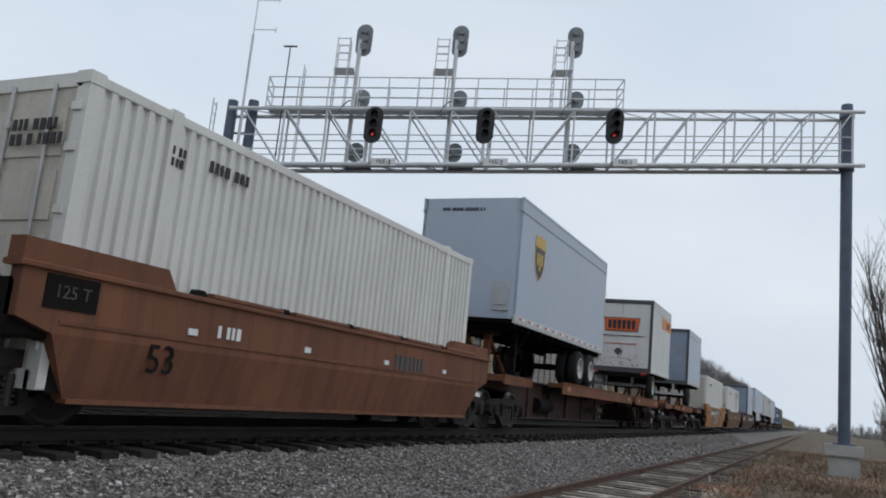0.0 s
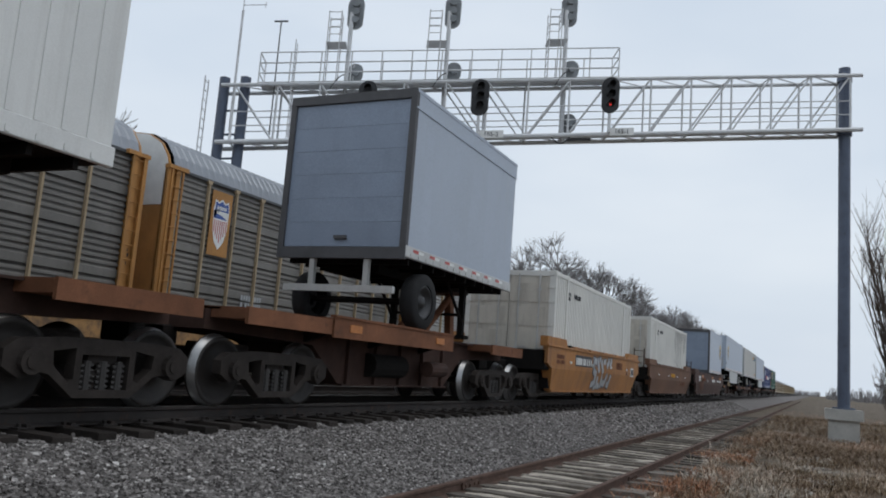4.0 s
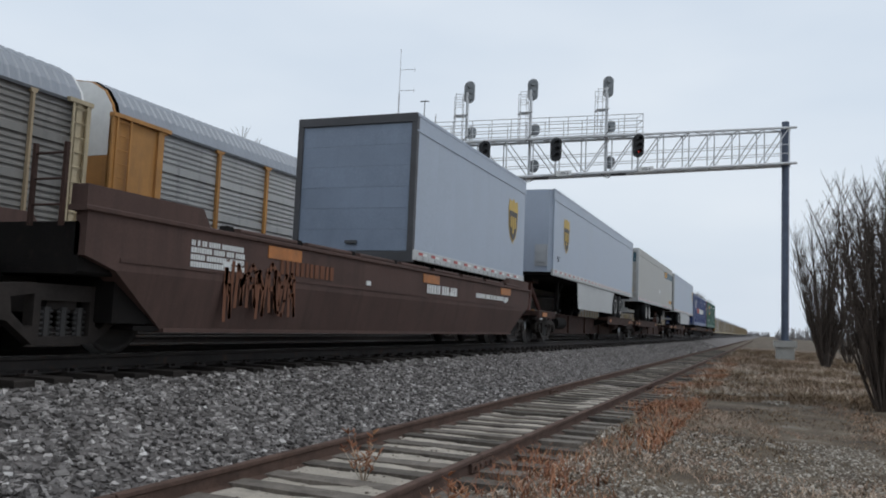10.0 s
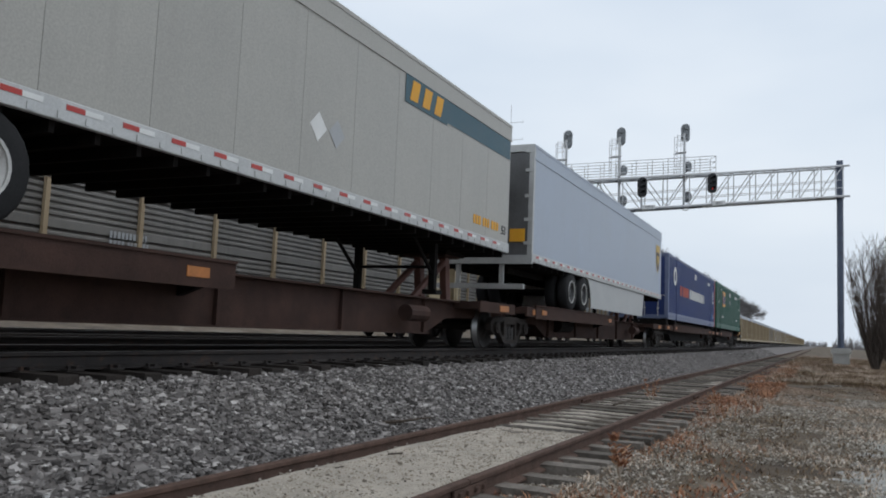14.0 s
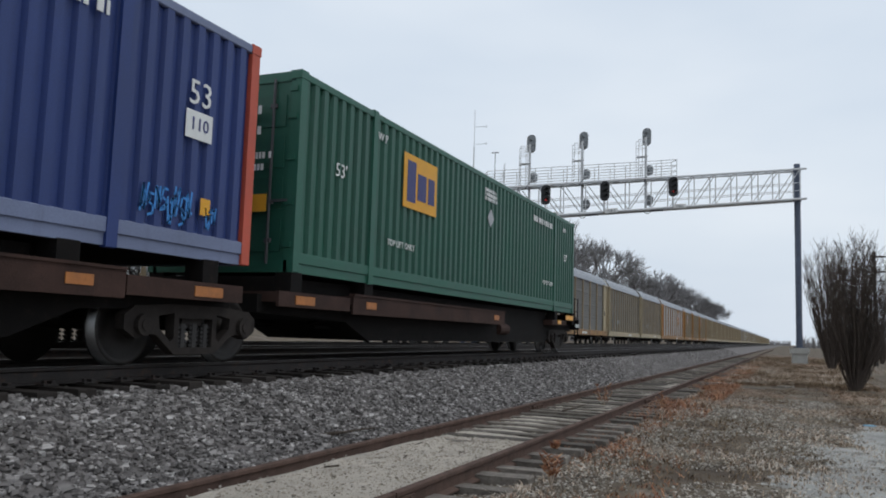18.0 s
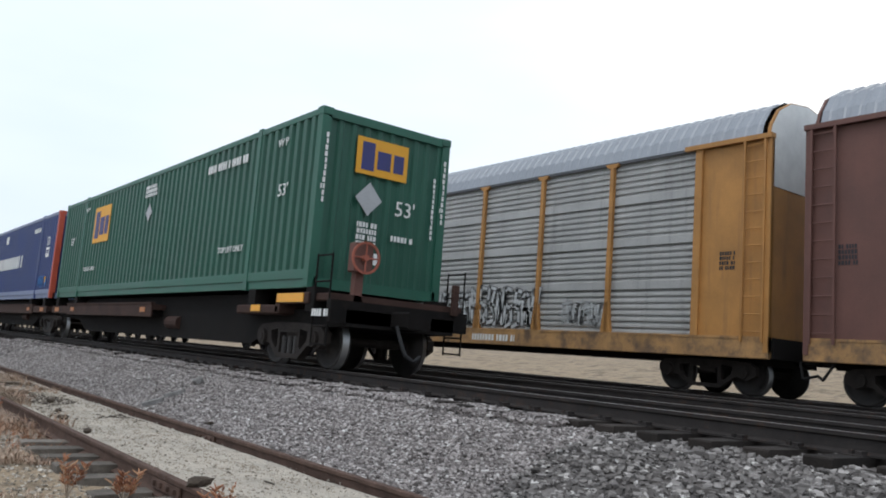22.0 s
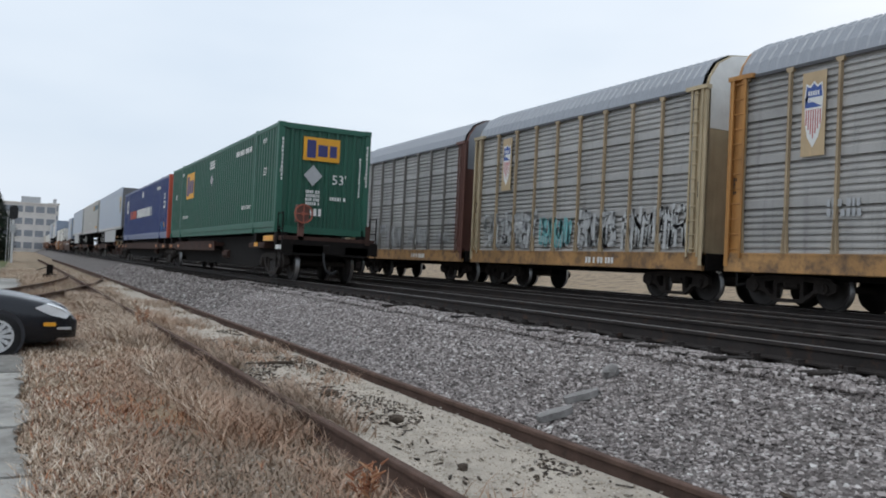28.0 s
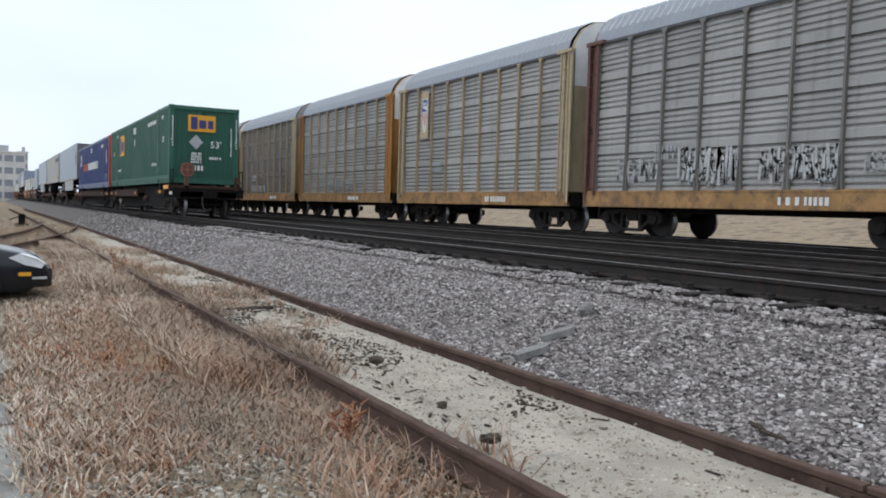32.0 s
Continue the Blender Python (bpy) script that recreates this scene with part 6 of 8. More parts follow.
for a, b in ((-1.05, 1.05), ):
    for s in (-1, 1):
        for k in (0.95, 1.08):
            l_ = Geo().tube((s * k, yl - 0.02, 2.28), (s * k, yl - 0.05, 2.28), 0.055, 12)
            part("tail_lamp", l_, M_REFR, yel)
part("rear_frame", Geo().box(-1.0, 1.0, -1.75, -1.4, 1.75, 2.33, 0.02).box(-1.22, 1.22, yl + 0.05, yl + 0.16, 2.12, 2.33, 0.01), M_UNDER, yel)
part("bumper_tape", Geo().box(-0.9, -0.5, yl + 0.03, yl + 0.037, 1.78, 1.82).box(0.5, 0.9, yl + 0.03, yl + 0.037, 1.78, 1.82), M_REFW, yel)
part("mud_flap", Geo().box(-1.15, -0.75, -1.9, -1.88, 1.55, 2.2), M_GREYD, yel)
for k in range(4):
    part("orange_band", Geo().box(1.302, 1.308, -0.1 + k * 0.62, 0.46 + k * 0.62, 4.45, 4.95), M_YORANGE, yel)
bars("name_bar", yel, M_PLBLACK, 1.312, 0.95, 1.75, 4.52, 4.86, 1, 6)
# the dull aluminium trailer: teal bands with amber strokes at both ends
p = part("door_band", Geo().box(-1.16, 1.16, -8.262, -8.252, 4.05, 4.52), M_TEAL, abf, "dark teal band across the doors")
for a in (-0.62, -0.12, 0.38):
    part("band_block", Geo().prism([(a, 4.12), (a + 0.3, 4.12), (a + 0.42, 4.46), (a + 0.12, 4.46)], -8.272, -8.262), M_AMBER, p)
bars("writing", abf, M_PLBLACK, -8.255, -0.35, 0.45, 3.86, 3.97, 1, 8, "y")
part("placard", Geo().quad((-0.75, -8.258, 2.95), (-0.53, -8.258, 3.12), (-0.75, -8.258, 3.29), (-0.97, -8.258, 3.12)), M_PLBLACK, abf)
bars("unit_number", abf, M_AMBER, -8.255, 0.1, 1.05, 2.45, 2.85, 2, 9, "y")
part("band_end", Geo().prism([(4.9, 4.0), (8.15, 4.0), (8.15, 4.4), (4.5, 4.4)], 1.292, 1.297, axis="x"), M_TEAL, abf)
p = part("emblem_panel", Geo().prism([(3.35, 3.95), (4.95, 3.95), (4.95, 4.42), (3.35, 4.42)], 1.297, 1.302, axis="x"), M_TEAL, abf)
for a in (3.5, 3.95, 4.4):
    part("band_block", Geo().prism([(a, 4.02), (a + 0.26, 4.02), (a + 0.36, 4.36), (a + 0.1, 4.36)], 1.302, 1.308, axis="x"), M_AMBER, p)
bars("unit_number", abf, M_AMBER, 1.294, 6.3, 7.6, 2.38, 2.6, 1, 10)
letters("size_mark", "53", 0.26, M_PLBLACK, abf, (1.296, 7.9, 2.45), SIDE)
for k, yy in enumerate((1.0, 1.45)):
    part("placard", Geo().quad((1.295, yy, 2.75), (1.295, yy + 0.2, 2.95), (1.295, yy, 3.15), (1.295, yy - 0.2, 2.95)), M_PLWHITE if k == 0 else M_GREYD, abf)
# blue container
M_SPRAYB = surf("bright_blue_spray", (0.04, 0.24, 0.62), 0.6, 0, 0.15)
p = letters("size_mark", "53", 0.42, M_PLWHITE, blue, (1.30, 7.35, 3.15), SIDE)
part("plate", Geo().box(1.296, 1.301, 7.12, 7.58, 2.62, 2.95), M_PLWHITE, blue)
letters("plate_number", "110", 0.22, M_NAVY, blue, (1.305, 7.35, 2.79), SIDE)
bars("lettering", blue, M_PLWHITE, 1.294, 4.9, 5.9, 3.55, 3.75, 1, 11)
bars("name_bar", blue, M_PLWHITE, 1.294, -2.2, 3.3, 2.35, 2.95, 1, 21)
bars("name_bar", blue, M_RED, 1.294, -5.2, -2.4, 2.35, 2.95, 1, 22)
part("crest", Geo().ring((1.297, -6.7, 3.2), "x", 0.42, 0.22, 0.004, 14), M_PLWHITE, blue)
part("plate", Geo().box(1.296, 1.301, -0.4, 0.1, 3.5, 3.8), M_PLWHITE, blue)
spray(blue, 1.30, 6.5, 7.3, 1.62, 1.95, 5, (M_SPRAYB,))
spray(blue, 1.30, 7.55, 7.75, 1.6, 1.85, 6, (M_SPRAYB,))
part("placard", Geo().box(1.30, 1.306, 7.45, 7.62, 1.75, 1.95), M_AMBER, blue)
# green container, rearmost: lettering on the flank and the end wall, yellow name panel as plain strokes
for yy in (-6.9, 6.95):
    letters("size_mark", "53'", 0.30, M_PLWHITE, emp, (1.302, yy, 2.9), SIDE)
for yy in (-4.7, 5.0):
    letters("lift_note", "TOP LIFT ONLY", 0.16, M_PLWHITE, emp, (1.302, yy, 2.0), SIDE)
bars("lettering", emp, M_PLWHITE, 1.296, 3.5, 5.4, 3.6, 3.8, 1, 12)
for yy in (-6.45, 6.45):
    letters("height_mark", "W P", 0.2, M_PLWHITE, emp, (1.302, yy + (0.35 if yy > 0 else 0.9), 3.75), SIDE)
bars("lettering", emp, M_PLWHITE, 1.296, -0.4, 0.4, 3.55, 3.85, 3, 13)
part("placard", Geo().quad((1.303, 0.0, 2.95), (1.303, 0.22, 3.17), (1.303, 0, 3.39), (1.303, -0.22, 3.17)), M_GREYD, emp)


def emp_panel(parent, x, y, z, w, h, axis):
    """A yellow panel with navy strokes."""
    def bx(a, b, c, d, k):
        g = Geo()
        for q in k:
            a_, b_, c_, d_ = a + q[0] * w, a + q[1] * w, c + q[2] * h, c + q[3] * h
            (g.box(x + 0.006, x + 0.012, a_, b_, c_, d_) if axis == "x" else g.box(min(-a_, -b_), max(-a_, -b_), x + 0.006, x + 0.012, c_, d_))
        return g
    g = Geo().box(x, x + 0.006, y, y + w, z, z + h) if axis == "x" else Geo().box(-y - w, -y, x, x + 0.006, z, z + h)
    p = part("name_panel", g, M_AMBER, parent, "yellow name panel")
    for q in ((0.10, 0.34, 0.12, 0.88), (0.40, 0.66, 0.2, 0.7), (0.72, 0.92, 0.2, 0.7)):
        part("name_block", bx(y, 0, z, 0, (q,)), M_NAVY, p)


emp_panel(emp, 1.296, -4.7, 2.72, 1.5, 1.0, "x")
yb = 8.105
emp_panel(emp, yb, -0.62, 3.20, 1.02, 0.62, "y")
letters("size_mark", "53'", 0.36, M_PLWHITE, emp, (-0.42, yb + 0.008, 2.72), BACK)
part("placard", Geo().quad((0.32, yb + 0.008, 2.52), (0.58, yb + 0.008, 2.80), (0.32, yb + 0.008, 3.08), (0.06, yb + 0.008, 2.80)), M_GREYD, emp)
for x0, x1, z0, z1, r, s in ((0.12, 0.5, 2.0, 2.42, 4, 1), (-0.62, -0.18, 2.16, 2.28, 1, 2), (0.05, 0.35, 1.7, 1.95, 1, 3)):
    bars("stencil", emp, M_PLWHITE, yb + 0.004, x0, x1, z0, z1, r, s, "y")
for x0 in (1.16, -1.22):
    bars("lettering", emp, M_PLWHITE, yb + (0.01), x0, x0 + 0.07, 2.6, 3.75, 11, 4, "y")
bars("stencil", emp, M_PLWHITE, yb + 0.004, -1.02, -0.96, 2.3, 3.4, 12, 5, "y")
for x0, x1, z0, z1, r, s in ((0.15, 0.75, 3.5, 3.66, 1, 6), (0.15, 0.75, 3.2, 3.36, 1, 7), (0.1, 0.9, 2.85, 2.97, 1, 8), (0.1, 0.8, 2.68, 2.8, 1, 9)):
    bars("stencil", emp, M_PLWHITE, -8.20, x0, x1, z0, z1, r, s, "y")
part("placard", Geo().box(0.3, 0.85, -8.19, -8.18, 2.1, 2.35), M_AMBER, emp)
# hand brake, steps and hose on the rearmost car (its middle is 7.9 ahead of its end)
last = [o for o, tr, yy, x in KEYED if o.name.startswith("flat_car") and abs(yy + 7.9) < 0.2][0]
e = 8.9
hb = part("brake_stand", Geo().box(0.72, 0.86, e - 0.42, e - 0.3, 0.9, 1.8, 0.01).box(0.63, 0.95, e - 0.4, e - 0.22, 1.5, 1.95, 0.02), M_BROWNR, last, "rust-red hand-brake housing")
part("hand_wheel", Geo().ring((0.79, e - 0.16, 1.72), "y", 0.25, 0.215, 0.015, 22).tube((0.79, e - 0.3, 1.72), (0.79, e - 0.14, 1.72), 0.05, 8).tube((0.56, e - 0.16, 1.72), (1.02, e - 0.16, 1.72), 0.014, 6).tube((0.79, e - 0.16, 1.49), (0.79, e - 0.16, 1.95), 0.014, 6), M_REDRIB, hb)
part("end_beam", Geo().box(-1.3, 1.3, e - 0.32, e - 0.2, 0.72, 1.05, 0.01), M_UNDER, last)
for s in (1.24, -1.24):
    g = Geo()
    for yy in (e - 0.75, e - 0.3):
        g.tube((s * 1.03, yy, 0.35), (s * 1.03, yy, 1.75), 0.016, 6)
    for z in (0.38, 0.65, 1.32, 1.72):
        g.tube((s * 1.03, e - 0.75, z), (s * 1.03, e - 0.3, z), 0.016, 6)
    part("grab_ladder", g, M_UNDER, last)
part("end_marker", Geo().box(-1.05, -0.93, e - 0.2, e - 0.14, 1.0, 1.5, 0.01), M_DECKRUST, last)
bars("lettering", last, M_PLWHITE, 1.314, e - 0.72, e - 0.25, 0.78, 0.92, 1, 4)
pts = [Vector((0.3, e + 0.1, 0.72)), Vector((0.34, e + 0.28, 0.5)), Vector((0.32, e + 0.4, 0.3)), Vector((0.2, e + 0.45, 0.22)), Vector((0.05, e + 0.4, 0.3))]
g = Geo()
for a, b in zip(pts, pts[1:]):
    g.tube(a, b, 0.03, 7)
part("brake_hose", g, M_TYRE, last)
# soot runs on the stained container
g = Geo()
rnd = random.Random(4)
for k in range(22):
    yy = 1.2 + k * 0.172 + rnd.uniform(-0.02, 0.02)
    g.box(1.279, 1.2835, yy, yy + rnd.uniform(0.02, 0.06), 3.3 - rnd.uniform(0.3, 2.0), 3.3)
part("soot_stain", g, M_SOOT, c3, "black soot stains running down the ribs")
for ob_ in [o for o, tr, yy, x in KEYED if o.name.startswith("shipping_container") and yy < -100]:
    if ob_["label"].startswith("white"):
        bars("height_mark", ob_, M_PLBLACK, 1.296, -3.6, -3.4, 2.75, 3.0, 2, 3)
        bars("lettering", ob_, M_PLBLACK, 1.296, -3.0, -2.3, 2.85, 3.02, 1, 4)
        bars("lettering", ob_, M_PLBLACK, -4.80, 0.4, 1.1, 2.6, 2.9, 2, 5, "y")

# size marks on the well cars
WELLS = [o for o, tr, yy, x in KEYED if o.name.startswith("well_car")]
letters("size_mark", "53", 0.42, M_UNDER, WELLS[0], (1.446, -3.7, 0.72), SIDE)
pl = part("load_plate", Geo().box(1.44, 1.452, -5.2, -4.62, 1.08, 1.38), M_UNDER, WELLS[0])
letters("load_mark", "125 T", 0.17, M_OLDTIE, WELLS[0], (1.456, -4.91, 1.23), SIDE)
letters("size_mark", "53", 0.34, M_BROWNR, WELLS[1], (1.446, 3.7, 0.98), SIDE)
pl = part("code_plate", Geo().box(1.44, 1.45, 4.35, 4.85, 0.84, 1.14), M_PLWHITE, WELLS[1])
part("code_field", Geo().box(1.45, 1.454, 4.4, 4.8, 0.88, 1.1), M_DKGREY, pl)
part("number_plate", Geo().box(1.44, 1.4415, -3.2, -1.3, 0.95, 1.3), M_PLBLACK, WELLS[1])
spray(WELLS[3], 1.448, -5.6, -4.0, 0.45, 1.15, 8, (M_WELL_OX,))
for w_, ys_ in ((WELLS[3], (-4.3, 0.8, 5.6)),):
    for yy in ys_:
        part("reflector", Geo().box(1.44, 1.45, yy - 0.4, yy + 0.4, 1.22, 1.38), M_REFO, w_)

# ---- siding bed, ties, pavement ----
M_SAND = surf("pale_sand_and_grit", (0.50, 0.445, 0.375), 0.95, 0, 0.2, 1.8, 80, 1.0, dirt=(0.22, 0.195, 0.165), low=0.45)
sx = [-3.80 + 0.08 * i for i in range(17)]
sy = [-45 + 0.25 * i for i in range(440)]


def sand_height(x, y):
    lift = 0.055 if y < 10.5 else 0.0
    return ZS - 0.155 + lift * min(1, max(0, (10.5 - y) / 2)) + 0.03 * noise.noise((x * 1.6, y * 0.8, 5)) + 0.012 * noise.noise((x * 9, y * 9, 1))


tagged(grid_sheet("siding_fill", [x for x in sx], sy, M_SAND, sand_height), "pale sand and grit filling the siding between its rails", "gravel", kind="structure")
TIES = []


def ties(parent, mat_, x, length, top, ys_, jitter, seed):
    rnd = random.Random(seed)
    vs = []
    for k in range(4):
        g = Geo().box(-length / 2 + rnd.uniform(-0.05, 0.05), length / 2 + rnd.uniform(-0.05, 0.08), -0.11, 0.11, -0.16, 0, 0.012)
        me = g.mesh("tie")
        me.materials.append(mat_)
        vs.append(me)
    for y in ys_:
        o = part("tie", rnd.choice(vs), None, parent)
        o.matrix_basis = pose(x + rnd.uniform(-jitter, jitter), y + rnd.uniform(-jitter, jitter), top + rnd.uniform(-0.5, 0.3) * jitter, rnd.uniform(-1, 1), rnd.uniform(-0.6, 0.6), rnd.uniform(-30, 30) * jitter)


TIES = [(main_track[0], M_TIE, X1, 2.75, ZR - 0.175, [-48 + 0.5 * i for i in range(285)], 0.015, 3), (siding, M_OLDTIE, SID, 2.55, ZS - 0.125, [-9.4 + 0.56 * i for i in range(160)], 0.035, 4)]
for tr, tx in zip(main_track[1:], (X2, X3)):
    g = Geo()
    for i in range(300):
        g.box(tx - 1.3, tx + 1.3, -50 + 0.5 * i, -49.78 + 0.5 * i, ZR - 0.3, ZR - 0.178)
    tagged(part("ties", g, M_TIE, tr), kind="stuff")
# tie plates and spikes under the near rail
g = Geo()
for i in range(285):
    y = -48 + 0.5 * i
    g.box(X1 + 0.752 - 0.17, X1 + 0.752 + 0.17, y - 0.09, y + 0.09, ZR - 0.176, ZR - 0.158)
    for sx_ in (-0.1, 0.1):
        g.box(X1 + 0.752 + sx_ - 0.02, X1 + 0.752 + sx_ + 0.02, y - 0.045, y - 0.015, ZR - 0.16, ZR - 0.125)
        g.box(X1 + 0.752 + sx_ - 0.05, X1 + 0.752 + sx_ + 0.05, y + 0.02, y + 0.07, ZR - 0.16, ZR - 0.13)
tagged(part("tie_plates", g, M_RAIL, main_track[0]), kind="stuff")

pave = thing("pavement", "worn pale concrete pavement of cracked slabs", "pavement", kind="structure")
M_PAVE = surf("worn_concrete_slab", (0.345, 0.335, 0.31), 0.92, 0, 0.3, 0.9, 45, 0.8, dirt=(0.10, 0.09, 0.075), low=0.5, spread=0.16)
SLABS = []
rnd = random.Random(8)
for r in range(28):
    for c in range(5):
        y0, x0 = -48 + r * 1.6, -0.25 + c * 3.6
        SLABS.append((x0, y0, 3.6 - rnd.uniform(0.02, 0.07), 1.6 - rnd.uniform(0.02, 0.09), c == 0))


def patch_height(x, y):
    """A worn concrete patch that sinks into the earth along a ragged edge."""
    f = (x - 1.0) * 0.5 + 0.5 * noise.noise((x * 0.5, y * 0.5, 9)) + 0.25 * noise.noise((x * 2.2, y * 2.2, 4)) - 0.12 * abs(y - 10)
    return ground_height(x, y) + max(-0.05, min(0.012, 0.05 * f + 0.02))


patch = tagged(grid_sheet("pavement_patch", [-0.6 + 0.15 * i for i in range(50)], [4.5 + 0.15 * i for i in range(80)], M_PAVE, patch_height), "worn pale concrete patch sunk in the verge", "pavement", kind="structure")


def slabs():
    rnd = random.Random(8)
    for x0, y0, w, l, ragged in SLABS:
        n = 32
        left = [(x0 + (0.35 * noise.noise((y0 + l * i / n, 3, x0)) + 0.12 * noise.noise(((y0 + l * i / n) * 4, 7, 1)) + rnd.uniform(-0.02, 0.02) if ragged else 0), y0 + l * i / n) for i in range(n + 1)]
        out = [(x0 + w, y0), (x0 + w, y0 + l)] + left[::-1]
        g = Geo().prism(out, -0.1, 0.0, axis="z")
        o = part("slab", g, M_PAVE, pave)
        o.matrix_basis = pose(0, 0, (0.03 if y0 < 0 else 0.06) + rnd.uniform(-0.01, 0.01), 0, 0, 0)


# ---- stones, grass, litter ----
def stones(name, label, n, area, size, seed, mat_, lift=0.0, height=None, clump=0.0):
    """Thousands of angular stones in one mesh."""
    rng = np.random.default_rng(seed)
    V = np.array([(i, j, k) for i in (-1, 1) for j in (-1, 1) for k in (-1, 1)], float)
    F = np.array([(0, 1, 3), (0, 3, 2), (4, 6, 7), (4, 7, 5), (0, 4, 5), (0, 5, 1), (2, 3, 7), (2, 7, 6), (0, 2, 6), (0, 6, 4), (1, 5, 7), (1, 7, 3)])
    shapes = [(V * rng.uniform(0.35, 1.0, (8, 3))) * rng.uniform((0.75, 0.6, 0.4), (1.35, 1.0, 0.8)) for _ in range(24)]
    x = rng.uniform(area[0], area[1], n)
    y = rng.uniform(area[2], area[3], n)
    if clump:
        keep = np.array([noise.noise((a * 0.9, b * 0.6, seed)) * 0.5 + 0.5 > clump for a, b in zip(x, y)])
        x, y, n = x[keep], y[keep], int(keep.sum())
    z = np.array([(height or bed_height)(a, b) for a, b in zip(x, y)]) + lift
    r = rng.uniform(size[0], size[1], n) * np.where(rng.random(n) < 0.06, 1.35, 1.0)
    a = rng.uniform(0, 6.283, n)
    b = rng.uniform(-0.9, 0.9, n)
    pick = rng.integers(0, 24, n)
    verts = np.empty((n, 8, 3))
    for k in range(24):
        m = pick == k
        S = shapes[k][None] * r[m][:, None, None]
        ca, sa, cb, sb = np.cos(a[m])[:, None], np.sin(a[m])[:, None], np.cos(b[m])[:, None], np.sin(b[m])[:, None]
        X, Y, Z = S[..., 0], S[..., 1] * cb - S[..., 2] * sb, S[..., 1] * sb + S[..., 2] * cb
        verts[m] = np.stack([X * ca - Y * sa + x[m][:, None], X * sa + Y * ca + y[m][:, None], Z + z[m][:, None]], -1)
    faces = (F[None] + (np.arange(n) * 8)[:, None, None]).reshape(-1, 3)
    me = bpy.data.meshes.new(name)
    me.vertices.add(n * 8)
    me.vertices.foreach_set("co", verts.reshape(-1))
    me.loops.add(len(faces) * 3)
    me.loops.foreach_set("vertex_index", faces.reshape(-1).astype(np.int32))
    me.polygons.add(len(faces))
    me.polygons.foreach_set("loop_start", (np.arange(len(faces)) * 3).astype(np.int32))
    me.polygons.foreach_set("use_smooth", [False] * len(faces))
    me.update(calc_edges=True)
    me.materials.append(mat_)
    return tagged(new(name, me), label, "gravel", kind="stuff")


def island_material(name, stops, rough=0.9, patch=None):
    """Pieces of one mesh, each in its own shade."""
    m = bpy.data.materials.new(name)
    m.use_nodes = True
    n, l = m.node_tree.nodes, m.node_tree.links
    geo, rp, tx, mx = n.new("ShaderNodeNewGeometry"), n.new("ShaderNodeValToRGB"), n.new("ShaderNodeTexNoise"), n.new("ShaderNodeMixRGB")
    while len(rp.color_ramp.elements) < len(stops):
        rp.color_ramp.elements.new(0.5)
    for e_, (p_, c_) in zip(rp.color_ramp.elements, stops):
        e_.position, e_.color = p_, (*c_, 1)
    tx.inputs["Scale"].default_value = 45
    mx.blend_type, mx.inputs[0].default_value = "OVERLAY", 0.5
    l.new(geo.outputs["Random Per Island"], rp.inputs[0])
    l.new(rp.outputs[0], mx.inputs[1])
    l.new(tx.outputs[0], mx.inputs[2])
    out = mx.outputs[0]
    for q, c_ in enumerate(patch or ()):
        tn, rr, mm = n.new("ShaderNodeTexNoise"), n.new("ShaderNodeValToRGB"), n.new("ShaderNodeMixRGB")
        tn.inputs["Scale"].default_value, tn.inputs["Detail"].default_value = (0.9, 1.7)[q], 4
        rr.color_ramp.elements[0].position, rr.color_ramp.elements[1].position = 0.5, 0.66
        rr.color_ramp.elements[1].color = (0.75, 0.75, 0.75, 1)
        l.new(tn.outputs[0], rr.inputs[0])
        l.new(rr.outputs[0], mm.inputs[0])
        l.new(out, mm.inputs[1])
        mm.inputs[2].default_value = (*c_, 1)
        out = mm.outputs[0]
    l.new(out, n["Principled BSDF"].inputs["Base Color"])
    n["Principled BSDF"].inputs["Roughness"].default_value = rough
    n["Principled BSDF"].inputs["Specular IOR Level"].default_value = 0.2
    return m


M_STONE = island_material("ballast_stone", ((0.0, (0.065, 0.059, 0.055)), (0.3, (0.135, 0.122, 0.115)), (0.6, (0.20, 0.184, 0.173)), (0.86, (0.31, 0.286, 0.27)), (0.97, (0.43, 0.40, 0.375)), (1.0, (0.6, 0.57, 0.54))))
# M_STONE made lighter: the brighter light towards -y is put into its colour
M_STONE_LIT = island_material("lit_ballast_stone", ((0.0, (0.10, 0.088, 0.083)), (0.3, (0.215, 0.19, 0.181)), (0.6, (0.31, 0.278, 0.264)), (0.86, (0.43, 0.39, 0.372)), (0.97, (0.50, 0.47, 0.45)), (1.0, (0.62, 0.6, 0.57))))
M_PEBBLE = island_material("pale_pebble", ((0.0, (0.13, 0.11, 0.088)), (0.5, (0.34, 0.30, 0.25)), (1.0, (0.60, 0.55, 0.48))))
M_GRAIN = island_material("sand_grain", ((0.0, (0.16, 0.13, 0.10)), (0.4, (0.40, 0.34, 0.27)), (1.0, (0.68, 0.62, 0.54))))
M_DEBRIS = island_material("dark_wood_debris", ((0.0, (0.03, 0.024, 0.02)), (0.6, (0.075, 0.058, 0.046)), (0.9, (0.14, 0.115, 0.09)), (1.0, (0.40, 0.37, 0.33))))


def verge(x, y):
    return sand_height(x, y) if -3.85 < x < -2.4 else ground_height(x, y)


